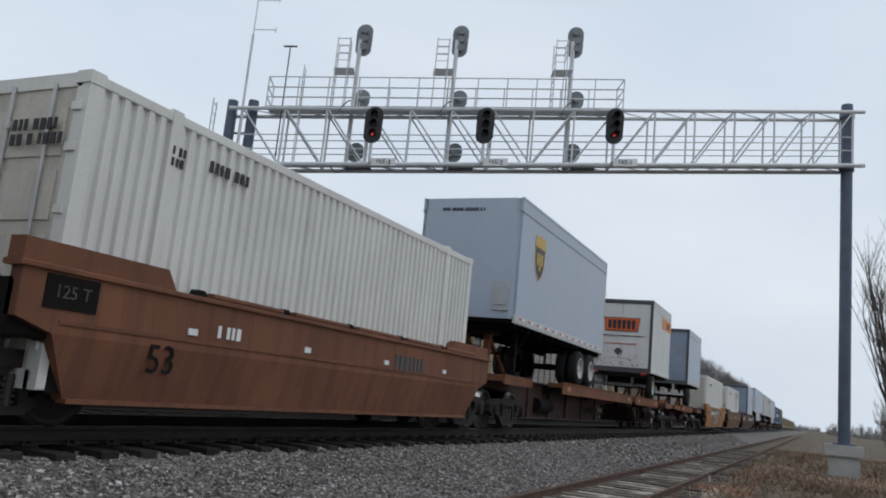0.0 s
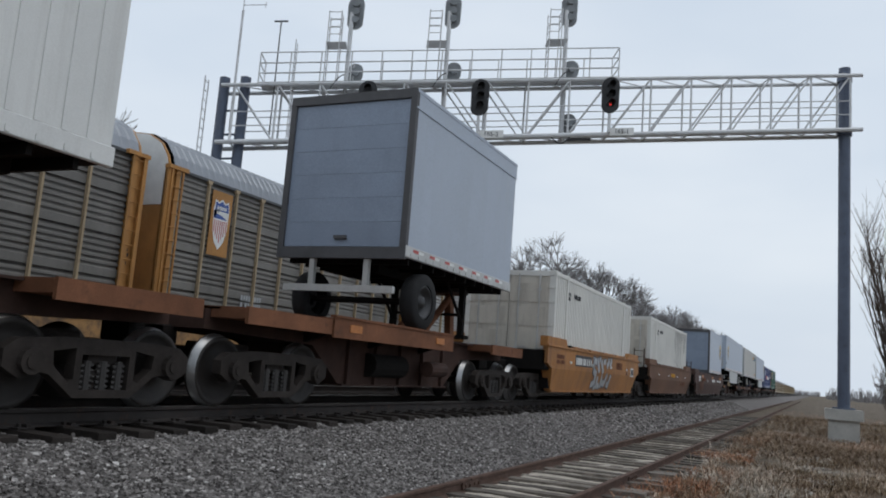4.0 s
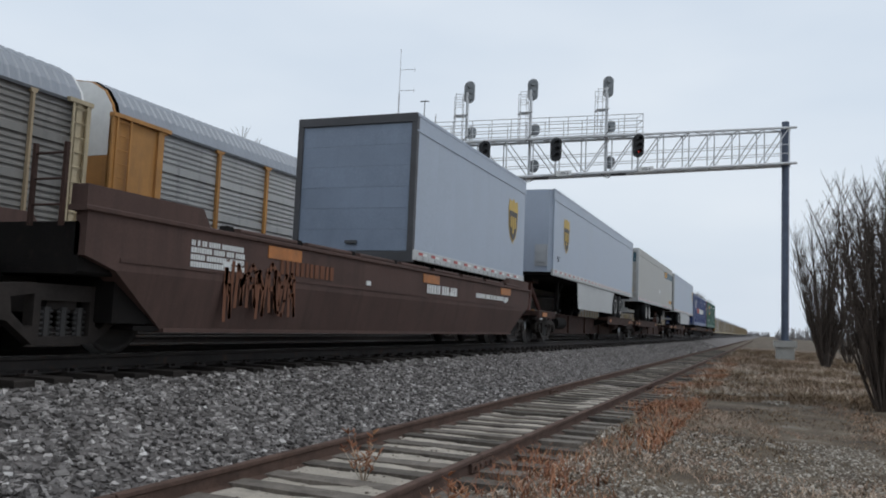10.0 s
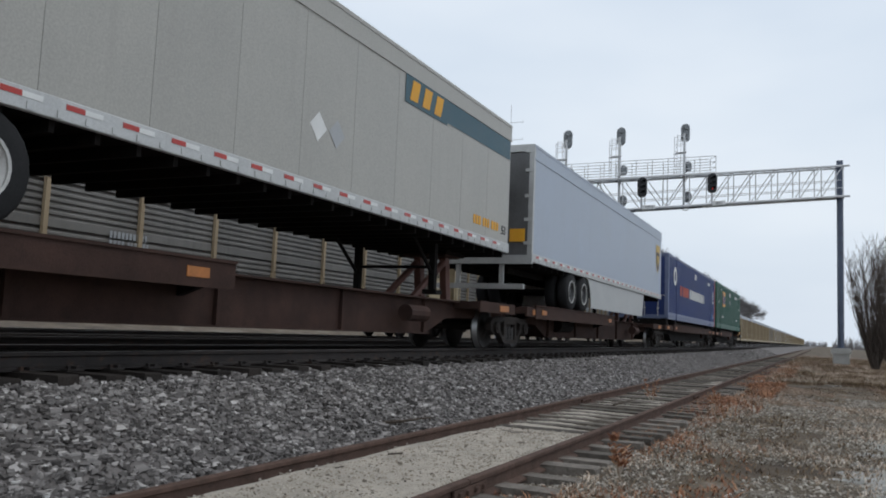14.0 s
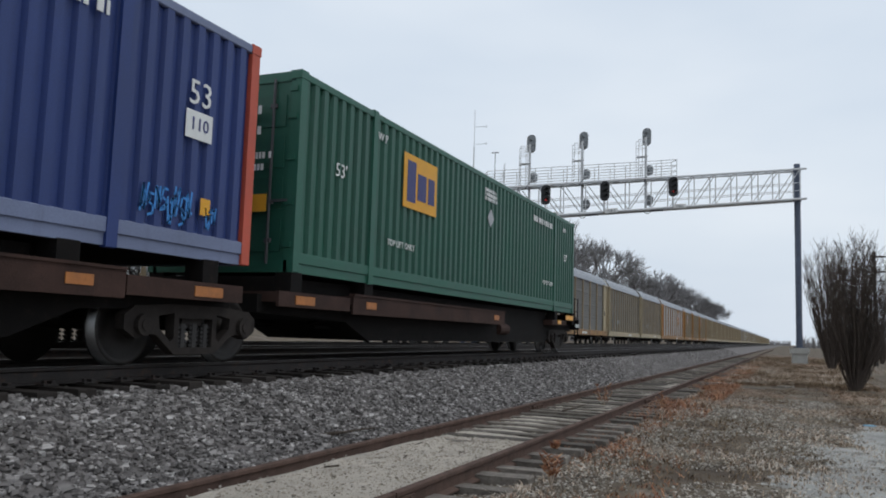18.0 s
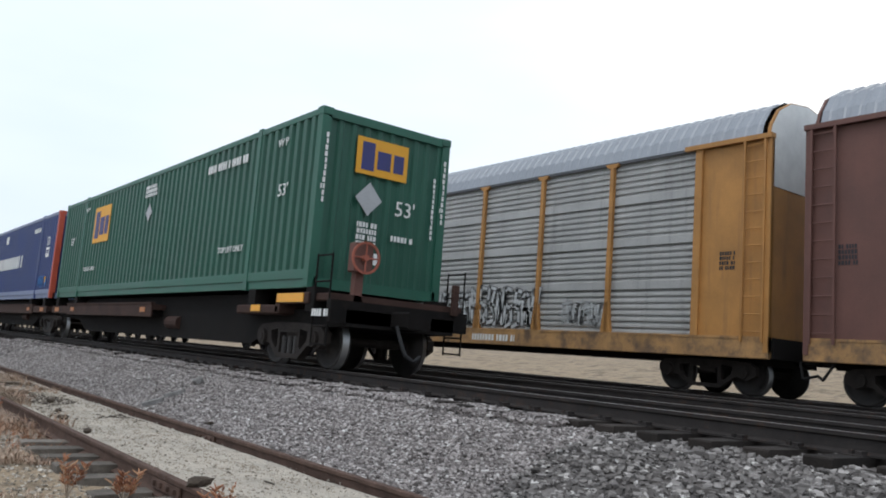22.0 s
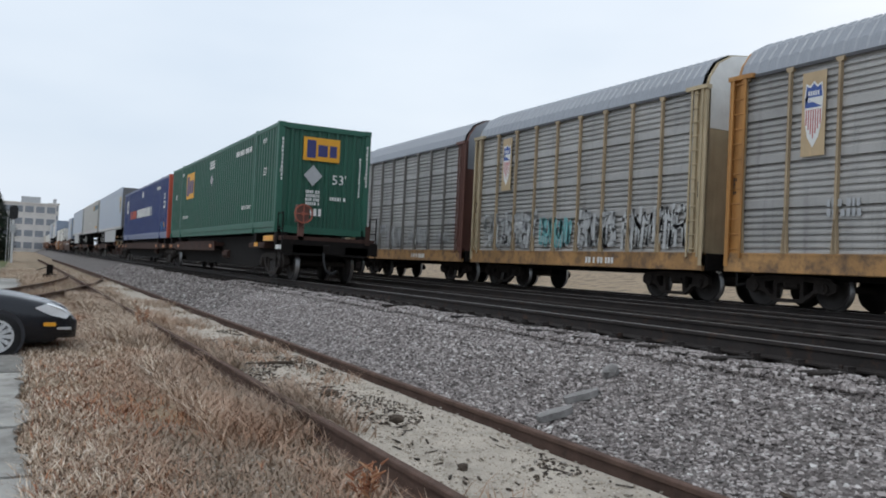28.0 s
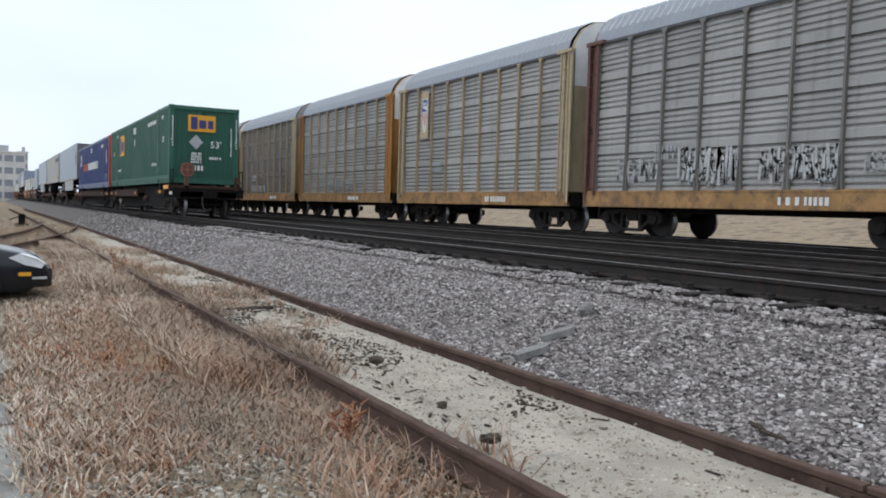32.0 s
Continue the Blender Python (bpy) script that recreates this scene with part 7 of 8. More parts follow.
stones("ballast_stones", "loose crushed grey ballast on the shoulder of the main line", 46000, (-6.08, -3.98, -5, 29), (0.016, 0.040), 1, M_STONE, 0.012)
stones("ahead_ballast_stones", "crushed grey ballast on the shoulder short of the gantry", 62000, (-6.08, -3.98, 29, 50), (0.0105, 0.027), 43, M_STONE, 0.008)
stones("shoulder_stones", "crushed grey ballast heaped over the tie ends", 15000, (-6.3, -5.72, -32, -5.5), (0.012, 0.03), 44, M_STONE_LIT, 0.055)
stones("fine_ballast_stones", "smaller crushed grey ballast on the shoulder of the main line", 76000, (-6.08, -3.98, -27, -5), (0.010, 0.025), 41, M_STONE_LIT, 0.008)
stones("rear_ballast_stones", "crushed grey ballast along the line towards the street", 9000, (-6.05, -4.0, -60, -27), (0.022, 0.045), 42, M_STONE_LIT, 0.004)
stones("far_ballast_stones", "loose crushed grey ballast along the line", 15000, (-6.05, -4.0, 50, 95), (0.024, 0.05), 4, M_STONE, 0.0)
stones("track_stones", "crushed grey ballast between the ties", 9000, (-8.9, -6.0, -30, 60), (0.024, 0.048), 2, M_STONE, 0.01)
stones("grit", "scattered pale pebbles and grit along the siding", 11000, (-4.1, -1.0, -26, 20), (0.005, 0.018), 3, M_PEBBLE, 0.0, verge)
stones("grit_patch", "patch of pale grit and pebbles beside the rail", 6000, (-2.3, -0.4, -13.2, -9.0), (0.006, 0.022), 12, M_PEBBLE, 0.005, verge)
stones("verge_gravel", "pale gravel strewn in patches over the verge", 30000, (-2.3, 1.4, 4.0, 22), (0.005, 0.02), 13, M_PEBBLE, 0.005, verge, 0.4)
stones("ahead_gravel", "pale gravel in bare patches beside the siding ahead", 15000, (-2.3, 0.6, 28, 52), (0.008, 0.03), 46, M_PEBBLE, 0.03, verge, 0.55)
stones("litter_gravel", "pale gravel among the litter beside the siding", 9000, (-2.3, 0.2, -8.5, 4.5), (0.005, 0.02), 45, M_PEBBLE, 0.004, verge, 0.42)
stones("sand_grit", "coarse grains on the siding sand", 30000, (-3.74, -2.48, -17, 10.4), (0.003, 0.010), 16, M_GRAIN, 0.001, verge)
stones("wood_debris", "dark rotten wood and litter strewn over the siding sand", 6500, (-3.72, -2.5, -22, -11.4), (0.004, 0.02), 14, M_DEBRIS, 0.004, verge, 0.5)
stones("rail_debris", "dark crumbs of wood along the siding rails", 420, (-3.72, -2.46, -32, 10), (0.003, 0.010), 15, M_DEBRIS, 0.008, verge)


def splinters(name, label, n, area, seed, mat_):
    """Thin broken slivers of wood lying on the sand."""
    rng, g = random.Random(seed), Geo()
    for _ in range(n):
        x, y = rng.uniform(area[0], area[1]), rng.uniform(area[2], area[3])
        a, L, z = rng.gauss(1.3, 0.35), rng.uniform(0.04, 0.2), verge(x, y) + 0.006
        g.tube((x, y, z), (x + L * math.cos(a), y + L * math.sin(a), z + 0.004), rng.uniform(0.004, 0.010), 4)
    o = tagged(new(name, g.mesh(name)), label, "debris", kind="stuff")
    o.data.materials.append(mat_)


splinters("wood_splinters", "dark slivers of rotten tie wood on the sand", 90, (-3.65, -2.6, -18, -11.4), 21, M_DEBRIS)
splinters("scattered_splinters", "few dark slivers of wood along the siding", 50, (-3.7, -2.5, -34, 9), 22, M_DEBRIS)


def blades(name, label, n, area, tall, seed, mat_, dense):
    """Dry grass: bent tapering blades, thicker where the noise says so."""
    rng = random.Random(seed)
    g = Geo()
    made = 0
    while made < n:
        x, y = rng.uniform(area[0], area[1]), rng.uniform(area[2], area[3])
        d = noise.noise((x * 0.7, y * 0.45, seed)) * 0.5 + 0.5
        if d < (dense + (0.17 if -12.5 < y < 0 else 0)) * rng.uniform(0.6, 1.2) or (-0.3 < x and -48 < y < -3.5 and x > -0.15):
            continue
        z = verge(x, y) - 0.01
        for _ in range(rng.randint(2, 5)):
            h_, a = rng.uniform(*tall) * (0.5 + d), rng.uniform(0, 6.283)
            lean, w = rng.uniform(0.4, 2.0) * h_, rng.uniform(0.003, 0.0075)
            px, py = x + rng.uniform(-0.05, 0.05), y + rng.uniform(-0.05, 0.05)
            dx, dy = math.cos(a), math.sin(a)
            q = [(px - dy * w, py + dx * w, z), (px + dy * w, py - dx * w, z)]
            m_ = [(px + dx * lean * 0.35 + dy * w * 0.8, py + dy * lean * 0.35 - dx * w * 0.8, z + h_ * 0.6), (px + dx * lean * 0.35 - dy * w * 0.8, py + dy * lean * 0.35 + dx * w * 0.8, z + h_ * 0.6)]
            k = len(g.v)
            g.v += q + m_ + [(px + dx * lean, py + dy * lean, z + h_)]
            g.f += [(k, k + 1, k + 2, k + 3), (k + 3, k + 2, k + 4)]
            made += 1
    me = bpy.data.meshes.new(name)
    me.from_pydata(g.v, [], g.f)
    me.materials.append(mat_)
    return tagged(new(name, me), label, "grass", kind="stuff")


M_DRY = island_material("dry_grass", ((0.0, (0.16, 0.10, 0.07)), (0.25, (0.33, 0.235, 0.17)), (0.6, (0.51, 0.40, 0.30)), (1.0, (0.75, 0.66, 0.55))), 0.8, patch=((0.36, 0.17, 0.09), (0.30, 0.27, 0.22)))
M_DEAD = island_material("dead_brown_grass", ((0.0, (0.05, 0.031, 0.02)), (0.4, (0.125, 0.08, 0.047)), (0.8, (0.21, 0.142, 0.085)), (1.0, (0.36, 0.275, 0.18))), 0.85)
M_RUSTY = island_material("rust_red_weed", ((0.0, (0.17, 0.065, 0.04)), (0.6, (0.36, 0.16, 0.085)), (1.0, (0.48, 0.28, 0.16))), 0.8)
blades("dry_grass", "tangled dry tan grass along the siding", 90000, (-2.38, -0.1, -30, -8.0), (0.02, 0.085), 5, M_DRY, 0.43)
blades("tall_dry_grass", "taller tufts of dry grass by the rail", 7000, (-2.42, -1.7, -30, -8.5), (0.05, 0.16), 8, M_DRY, 0.55)
blades("rail_grass", "tall dry grass leaning over the siding rail", 26000, (-2.66, -1.5, -36, -9.4), (0.07, 0.24), 31, M_DRY, 0.5)
blades("sand_grass", "sparse dry grass growing through the siding sand", 7000, (-3.7, -2.5, -48, -15.5), (0.04, 0.14), 32, M_DRY, 0.6)
blades("far_dry_grass", "dry grass along the siding in the distance", 9000, (-2.9, 1.6, -62, -30), (0.08, 0.25), 18, M_DRY, 0.4)
blades("short_grass", "short dead grass and weeds on the verge", 44000, (-1.9, 4.0, 4.5, 46), (0.015, 0.06), 6, M_DEAD, 0.5)
blades("gantry_grass", "brown winter grass beside the gantry column", 34000, (-1.7, 3.2, 28.2, 56), (0.04, 0.15), 27, M_DEAD, 0.42)
blades("gantry_tufts", "pale tan tufts among the brown grass", 16000, (-1.8, 3.2, 30, 62), (0.05, 0.18), 28, M_DRY, 0.6)
blades("column_grass", "brown winter grass round and beyond the gantry column", 30000, (-2.1, 5.0, 50, 88), (0.05, 0.2), 51, M_DEAD, 0.36)
blades("column_tufts", "tan tufts in the brown grass beyond the gantry column", 6000, (-2.2, 6.0, 44, 100), (0.06, 0.24), 52, M_DRY, 0.52)
blades("rail_weeds", "rust-brown dead weeds along the siding ahead", 9000, (-2.25, -1.0, 14, 56), (0.04, 0.16), 29, M_RUSTY, 0.6)
blades("verge_litter", "thin dead grass and leaf litter beside the siding", 20000, (-2.35, 0.3, -8.4, 4.6), (0.012, 0.05), 30, M_DRY, 0.5)
blades("tan_tufts", "patches of pale tan grass on the verge", 22000, (-1.9, 3.5, 4.5, 30), (0.02, 0.07), 26, M_DRY, 0.66)
blades("red_weeds", "rust-red dead weeds beside the siding rail", 4200, (-2.3, -0.6, 3.6, 14), (0.02, 0.07), 7, M_RUSTY, 0.68)
blades("red_weeds_behind", "rust-red dead weeds among the dry grass", 9000, (-2.38, -0.3, -26, -9), (0.02, 0.08), 9, M_RUSTY, 0.62)


def weed(x, y, h_, seed, label):
    rng = random.Random(seed)
    w = thing("dead_weed", label, "weed", (x, y, ground_height(x, y) + 0.02), group="dead weeds")
    g, fl = Geo(), Geo()
    for k in range(9):
        a, l_ = rng.uniform(0, 6.28), rng.uniform(0.05, 0.22) * h_ / 0.5
        top = (l_ * math.cos(a), l_ * math.sin(a), h_ * rng.uniform(0.6, 1))
        g.tube((0, 0, 0), top, 0.006, 4, 0.002)
        for q in range(9):
            s = rng.uniform(0.4, 1)
            c = Vector((top[0] * s, top[1] * s, top[2] * s))
            b = rng.uniform(0, 6.28)
            t = c + Vector((0.05 * math.cos(b), 0.05 * math.sin(b), 0.03))
            fl.tube(c, t, 0.009, 4, 0.003)
    part("stalk", g, M_DRY, w)
    part("seed_head", fl, M_RUSTY, w)


for x, y, h_, s in ((-1.65, -6.4, 0.3, 1), (-2.0, -6.2, 0.24, 2), (-1.9, -11.2, 0.34, 3), (-3.05, 16.5, 0.5, 4), (-1.6, 7.2, 0.3, 5), (-2.1, -22, 0.6, 6), (-1.7, 15, 0.45, 7), (-2.05, 4.9, 0.16, 8), (-2.2, 9.6, 0.15, 9), (-1.2, 5.6, 0.12, 10), (-2.3, -5.2, 0.3, 11), (-2.15, -4.6, 0.26, 12)):
    weed(x, y, h_, s, "dead brown weed with dry seed heads")


def lump(name, label, cat, at, size, mat_, seed, turn=0):
    rng = random.Random(seed)
    bm = bmesh.new()
    bmesh.ops.create_icosphere(bm, subdivisions=2, radius=1)
    for v_ in bm.verts:
        v_.co *= 0.8 + 0.35 * noise.noise(v_.co * 1.7 + Vector((seed, 0, 0)))
        v_.co.x *= size[0]
        v_.co.y *= size[1]
        v_.co.z *= size[2]
    me = bpy.data.meshes.new(name)
    bm.to_mesh(me)
    bm.free()
    me.materials.append(mat_)
    o = new(name, me)
    o.matrix_basis = pose(*at, 0, 0, turn)
    return tagged(o, label, cat)


M_ROCK = surf("grey_rock", (0.24, 0.23, 0.22), 0.9, 0, 0.2, 8, 60, 0.4, dirt=(0.12, 0.11, 0.1))
M_BARK = surf("dark_wood_litter", (0.075, 0.058, 0.045), 0.95, 0, 0.3, 8, 50, 0.6)
lump("dark_clod", "dark clod of earth lying on the sand", "clod", (-2.42, -5.85, 0.25), (0.16, 0.08, 0.05), M_BARK, 3, 20)
lump("rock", "angular grey rock on the ballast", "rock", (-5.2, -13.1, bed_height(-5.2, -13.1) + 0.06), (0.12, 0.09, 0.09), M_ROCK, 4)
for k, (x, y, s) in enumerate(((-2.62, -10.8, 0.09), (-2.75, -11.6, 0.07), (-2.55, -9.4, 0.08), (-3.0, -13.2, 0.1), (-2.9, -14.6, 0.12))):
    lump("dark_clod", "dark clod of earth lying on the sand", "clod", (x, y, 0.20), (s, s * 0.7, s * 0.45), M_BARK, 5 + k, 40 * k)
for k, (x, y, a) in enumerate(((-4.42, -12.9, -25), (-4.78, -13.0, -38))):
    o = tagged(new("stone_slab", Geo().prism([(-0.17, -0.05), (0.04, -0.075), (0.17, -0.03), (0.15, 0.06), (-0.08, 0.07), (-0.16, 0.03)], -0.03, 0.03, axis="z").mesh("stone_slab")), "flat broken grey slab on the ballast", "stone slab", group="broken slabs")
    o.data.materials.append(M_ROCK)
    o.matrix_basis = pose(x, y, bed_height(x, y) + 0.05, -6, 18, a)
for x, y, L, a in ((-4.35, 8.4, 0.75, 62), (-4.25, -10.2, 0.6, 60), (-3.1, 14.2, 0.9, 80), (-3.0, -17.0, 0.8, 30)):
    g = Geo()
    n_ = 5
    for i in range(n_):
        g.tube((-L / 2 + L * i / n_, 0.02 * math.sin(i * 2), 0.01 * i), (-L / 2 + L * (i + 1) / n_, 0.02 * math.sin(i * 2 + 2), 0.01 * i + 0.01), 0.022 - 0.003 * i, 6)
    o = tagged(new("stick", g.mesh("stick")), "weathered dark stick lying on the stones", "stick", group="sticks")
    o.data.materials.append(M_BARK)
    z_ = bed_height(x, y) + 0.06 if x < -4 else ZS - 0.06
    o.matrix_basis = pose(x, y, z_, 0, 0, a)
litter = tagged(new("plastic_scrap", Geo().prism([(-0.09, -0.02), (0.02, -0.045), (0.1, 0), (0.03, 0.04), (-0.06, 0.035)], 0, 0.02, axis="z").mesh("plastic_scrap")), "small pale blue scrap of plastic in the grass", "litter")
litter.data.materials.append(surf("pale_blue_plastic", (0.25, 0.50, 0.68), 0.4, 0, 0.1))
litter.location = (1.6, 15.5, 0.09)

# ---- bare shrubs and trees ----
M_TWIG = surf("dark_twig", (0.085, 0.068, 0.058), 0.9, 0, 0.25, 6, 50, 0.3)
# bare branches lightened to grey: distance haze is put into this colour
M_TREE = surf("haze_grey_branch", (0.19, 0.182, 0.182), 0.9, 0, 0.2, 3, 40, 0.3)


def shrub(x, y, h_, w, seed, label, stems=46):
    """An upright leafless shrub: many stems from one base that fork into twigs."""
    rng = random.Random(seed)
    s = thing("bare_shrub", label, "shrub", (x, y, ground_height(x, y) - 0.03), group="bare shrubs")
    for k in range(stems):
        g = Geo()
        a, sp = rng.uniform(0, 6.28), rng.random() ** 0.6 * w
        p = Vector((0.12 * math.cos(a), 0.12 * math.sin(a), 0))
        H = h_ * (rng.uniform(0.72, 1.0) - 0.22 * sp / w)
        n_ = 6
        prev, r = p, 0.006 * h_
        for i in range(1, n_ + 1):
            f = i / n_
            c = Vector((math.cos(a) * sp * f ** 0.75, math.sin(a) * sp * f ** 0.75, H * f)) + Vector((rng.uniform(-0.05, 0.05), rng.uniform(-0.05, 0.05), 0))
            g.tube(prev, c, r, 5, r * 0.82)
            if i >= 1:
                for q in range(5):
                    b = rng.uniform(0, 6.28)
                    L = rng.uniform(0.25, 0.7) * h_ / 4
                    t = c + Vector((math.cos(b) * L * 0.45, math.sin(b) * L * 0.45, L))
                    g.tube(c, t, r * 0.45, 3, 0.003)
                    for u in range(2):
                        b2 = rng.uniform(0, 6.28)
                        m_ = c.lerp(t, rng.uniform(0.3, 0.8))
                        g.tube(m_, m_ + Vector((math.cos(b2) * 0.12, math.sin(b2) * 0.12, 0.22)), 0.005, 3, 0.002)
            prev, r = c, r * 0.82
        part("stem", g, M_TWIG, s)
    return s


shrub(2.3, 28.5, 4.9, 1.45, 1, "tall leafless upright shrub with dark stems", 84)
shrub(2.75, 52.0, 7.4, 1.6, 2, "very tall leafless upright shrub with dark stems")
low = shrub(4.6, 62.0, 4.0, 1.3, 3, "leafless shrub behind the gantry column", 24)
for x, y, a in ((6.2, 68, 40), (4.4, 77, 95), (8.0, 80, 160), (5.6, 92, 220), (9.5, 99, 275), (6.8, 112, 20)):
    copy_thing(low, pose(x, y, ground_height(x, y) - 0.03, 0, 0, a))


def bare_tree_meshes(seed, h_):
    rng = random.Random(seed)
    g = Geo()
    tips = []

    def grow(p, d, L, r, lev):
        q = p + d * L
        g.tube(p, q, r, 6 if lev < 2 else 4 if lev < 3 else 3, r * 0.68)
        if lev >= 5:
            return
        for k in range(3 if lev < 3 else 4 if lev < 4 else 9):
            a, b = rng.uniform(0, 6.28), rng.uniform(0.25, 0.85) * (1 if lev else 0.7)
            u = d.orthogonal().normalized()
            w = d.cross(u)
            nd = (d * math.cos(b) + (u * math.cos(a) + w * math.sin(a)) * math.sin(b) + Vector((0, 0, 0.12))).normalized()
            grow(p + d * L * rng.uniform(0.7, 1.0), nd, L * rng.uniform(0.6, 0.8), r * (0.6 if lev < 4 else 0.42), lev + 1)
    trunk = Geo().tube((0, 0, -0.3), (0, 0, h_ * 0.24), h_ * 0.022, 10, h_ * 0.017)
    for k in range(3):
        grow(Vector((0, 0, h_ * (0.17 + 0.03 * k))), Vector((rng.uniform(-0.4, 0.4), rng.uniform(-0.4, 0.4), 1)).normalized(), h_ * 0.24, h_ * 0.012, 1)
    t, c = trunk.mesh("trunk"), g.mesh("crown")
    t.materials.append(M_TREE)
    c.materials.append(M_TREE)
    return t, c


TREES = [bare_tree_meshes(s, 15) for s in range(4)]


def tree(x, y, scale, k, label="leafless grey tree on the far side of the tracks"):
    t = thing("bare_tree", label, "tree", (x, y, ground_height(x, y)), group="bare trees")
    t.rotation_euler.z = k * 1.7
    t.scale = (scale * 1.1, scale * 1.1, scale)
    part("trunk", TREES[k % 4][0], None, t)
    part("crown", TREES[k % 4][1], None, t)


rnd = random.Random(12)
for k in range(30):
    y = 62 + k * 15 + rnd.uniform(-5, 5)
    tree(-34 - rnd.uniform(0, 7), y, rnd.uniform(0.95, 1.25) if y < 145 else rnd.uniform(1.6, 2.0), k)
for k in range(10):
    tree(9.5 + k * 1.6 + rnd.uniform(-1, 2), -74 - k * 10 + rnd.uniform(-3, 3), rnd.uniform(0.6, 0.9), k + 1, "leafless grey tree beyond the street")
# far woods at both ends of the line, their haze put into the branch colour
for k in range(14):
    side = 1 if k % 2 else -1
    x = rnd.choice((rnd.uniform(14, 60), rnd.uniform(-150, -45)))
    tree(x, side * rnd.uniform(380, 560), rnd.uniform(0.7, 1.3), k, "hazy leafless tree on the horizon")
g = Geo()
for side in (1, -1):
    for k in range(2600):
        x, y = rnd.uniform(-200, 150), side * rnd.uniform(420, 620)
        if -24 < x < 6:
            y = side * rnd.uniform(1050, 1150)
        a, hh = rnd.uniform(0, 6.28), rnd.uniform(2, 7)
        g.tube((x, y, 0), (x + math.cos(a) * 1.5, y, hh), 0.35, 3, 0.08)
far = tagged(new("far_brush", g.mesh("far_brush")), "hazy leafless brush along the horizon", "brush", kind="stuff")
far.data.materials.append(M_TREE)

# ---- poles, street, parked cars, buildings ----
M_POLE = surf("weathered_pole_wood", (0.072, 0.066, 0.062), 0.9, 0, 0.25, 2, 40, 0.4)
M_WIRE = surf("dark_wire", (0.05, 0.05, 0.055), 0.7)


def pole(x, y, h_, side, lean=0.0, transformer=False):
    """A wooden utility pole with cross arms, braces and insulators."""
    p = thing("utility_pole", "weathered wooden utility pole with cross arms", "utility pole", (x, y, ground_height(x, y)), group="utility poles")
    part("pole", Geo().tube((0, 0, -0.3), (lean, 0, h_), 0.15, 10, 0.11), M_POLE, p)
    for z, a, b in ((h_ - 0.35, -0.2, 2.9), (h_ - 1.5, -0.9, 1.2)):
        lo, hi = sorted((side * a, side * b))
        arm = part("cross_arm", Geo().box(lo + lean, hi + lean, -0.16, -0.06, z - 0.06, z + 0.06), M_POLE, p)
        g = Geo()
        for q in range(4):
            xx = lo + lean + 0.12 + (hi - lo - 0.24) * q / 3
            g.tube((xx, -0.11, z + 0.06), (xx, -0.11, z + 0.24), 0.035, 6, 0.02)
        part("insulator", g, M_GREYD, arm)
        part("brace", Geo().tube((lean, -0.1, z - 1.1), (lean + side * b * 0.62, -0.1, z - 0.05), 0.022, 5), M_POLE, p)
    if transformer:
        g = Geo()
        for q in range(14):
            a0, a1 = q * 0.45, (q + 1) * 0.45
            g.tube((0.25 + 0.3 * math.cos(a0), -0.2, h_ - 5 + 0.3 * math.sin(a0)), (0.25 + 0.3 * math.cos(a1), -0.2, h_ - 5 + 0.3 * math.sin(a1)), 0.02, 5)
        g.box(0.15, 0.4, -0.3, -0.15, h_ - 5.9, h_ - 5.3)
        part("cable_coil", g, M_DKGREY, p)


PB = [(4.15, -35.2), (3.93, -46.6), (3.62, -60.5), (3.43, -73.7), (3.6, -91), (3.88, -110), (4.0, -135)]
for k, (x, y) in enumerate(PB):
    pole(x, y, 9.8, 1, 0.12 * (k % 2), k == 0)
PA = [(6.3, 47), (6.6, 69), (6.9, 95), (7.2, 125)]
for x, y in PA:
    pole(x, y, 8.6, 1)


def wires(pts, n, sag, label):
    for q in range(n):
        g = Geo()
        for (x0, y0, z0), (x1, y1, z1) in zip(pts, pts[1:]):
            pr = None
            for i in range(11):
                f = i / 10
                p = Vector((x0 + (x1 - x0) * f + 0.1 + q * 0.8, y0 + (y1 - y0) * f, z0 + (z1 - z0) * f - 4 * sag * f * (1 - f)))
                if pr is not None:
                    g.tube(pr, p, 0.012, 3)
                pr = p
        o = tagged(new("overhead_wire", g.mesh("overhead_wire")), label, "wire", group="overhead wires")
        o.data.materials.append(M_WIRE)


wires([(4.2, -24, 9.8)] + [(x, y, 9.6) for x, y in PB], 4, 0.35, "thin dark overhead wire strung between poles")
wires([(x, y, 8.5) for x, y in PA], 3, 0.3, "thin dark overhead wire strung between poles")
lamp = thing("street_lamp", "grey street lamp with a long curved arm", "street lamp", (9.5, -66, 0))
part("pole", Geo().tube((0, 0, 0), (0, 0, 7.6), 0.11, 8, 0.08), M_POST, lamp)
g = Geo()
pts = [Vector((3.4 * math.sin(i / 8 * 1.5), 0, 6.2 + 1.7 * math.sin(i / 8 * 1.57))) for i in range(9)]
for a, b in zip(pts, pts[1:]):
    g.tube(a, b, 0.05, 6)
part("arm", g, M_STEEL, lamp)
part("head", Geo().box(3.2, 4.0, -0.15, 0.15, 7.82, 7.98, 0.03), M_GREYD, lamp)
post = thing("trackside_signal", "black trackside signal head on a thin mast", "railway signal", (0.35, -84, 0))
part("mast", Geo().tube((0, 0, 0), (0, 0, 4.6), 0.09, 8), M_STEEL, post)
ov = [(0.34 * math.cos(a), 4.3 + 0.34 * math.sin(a) + (0.28 if math.sin(a) >= 0 else -0.28)) for a in [2 * math.pi * i / 20 for i in range(20)]]
head = part("head", Geo().prism(ov, 0.1, 0.18), M_BLACK, post, "black oval backboard")
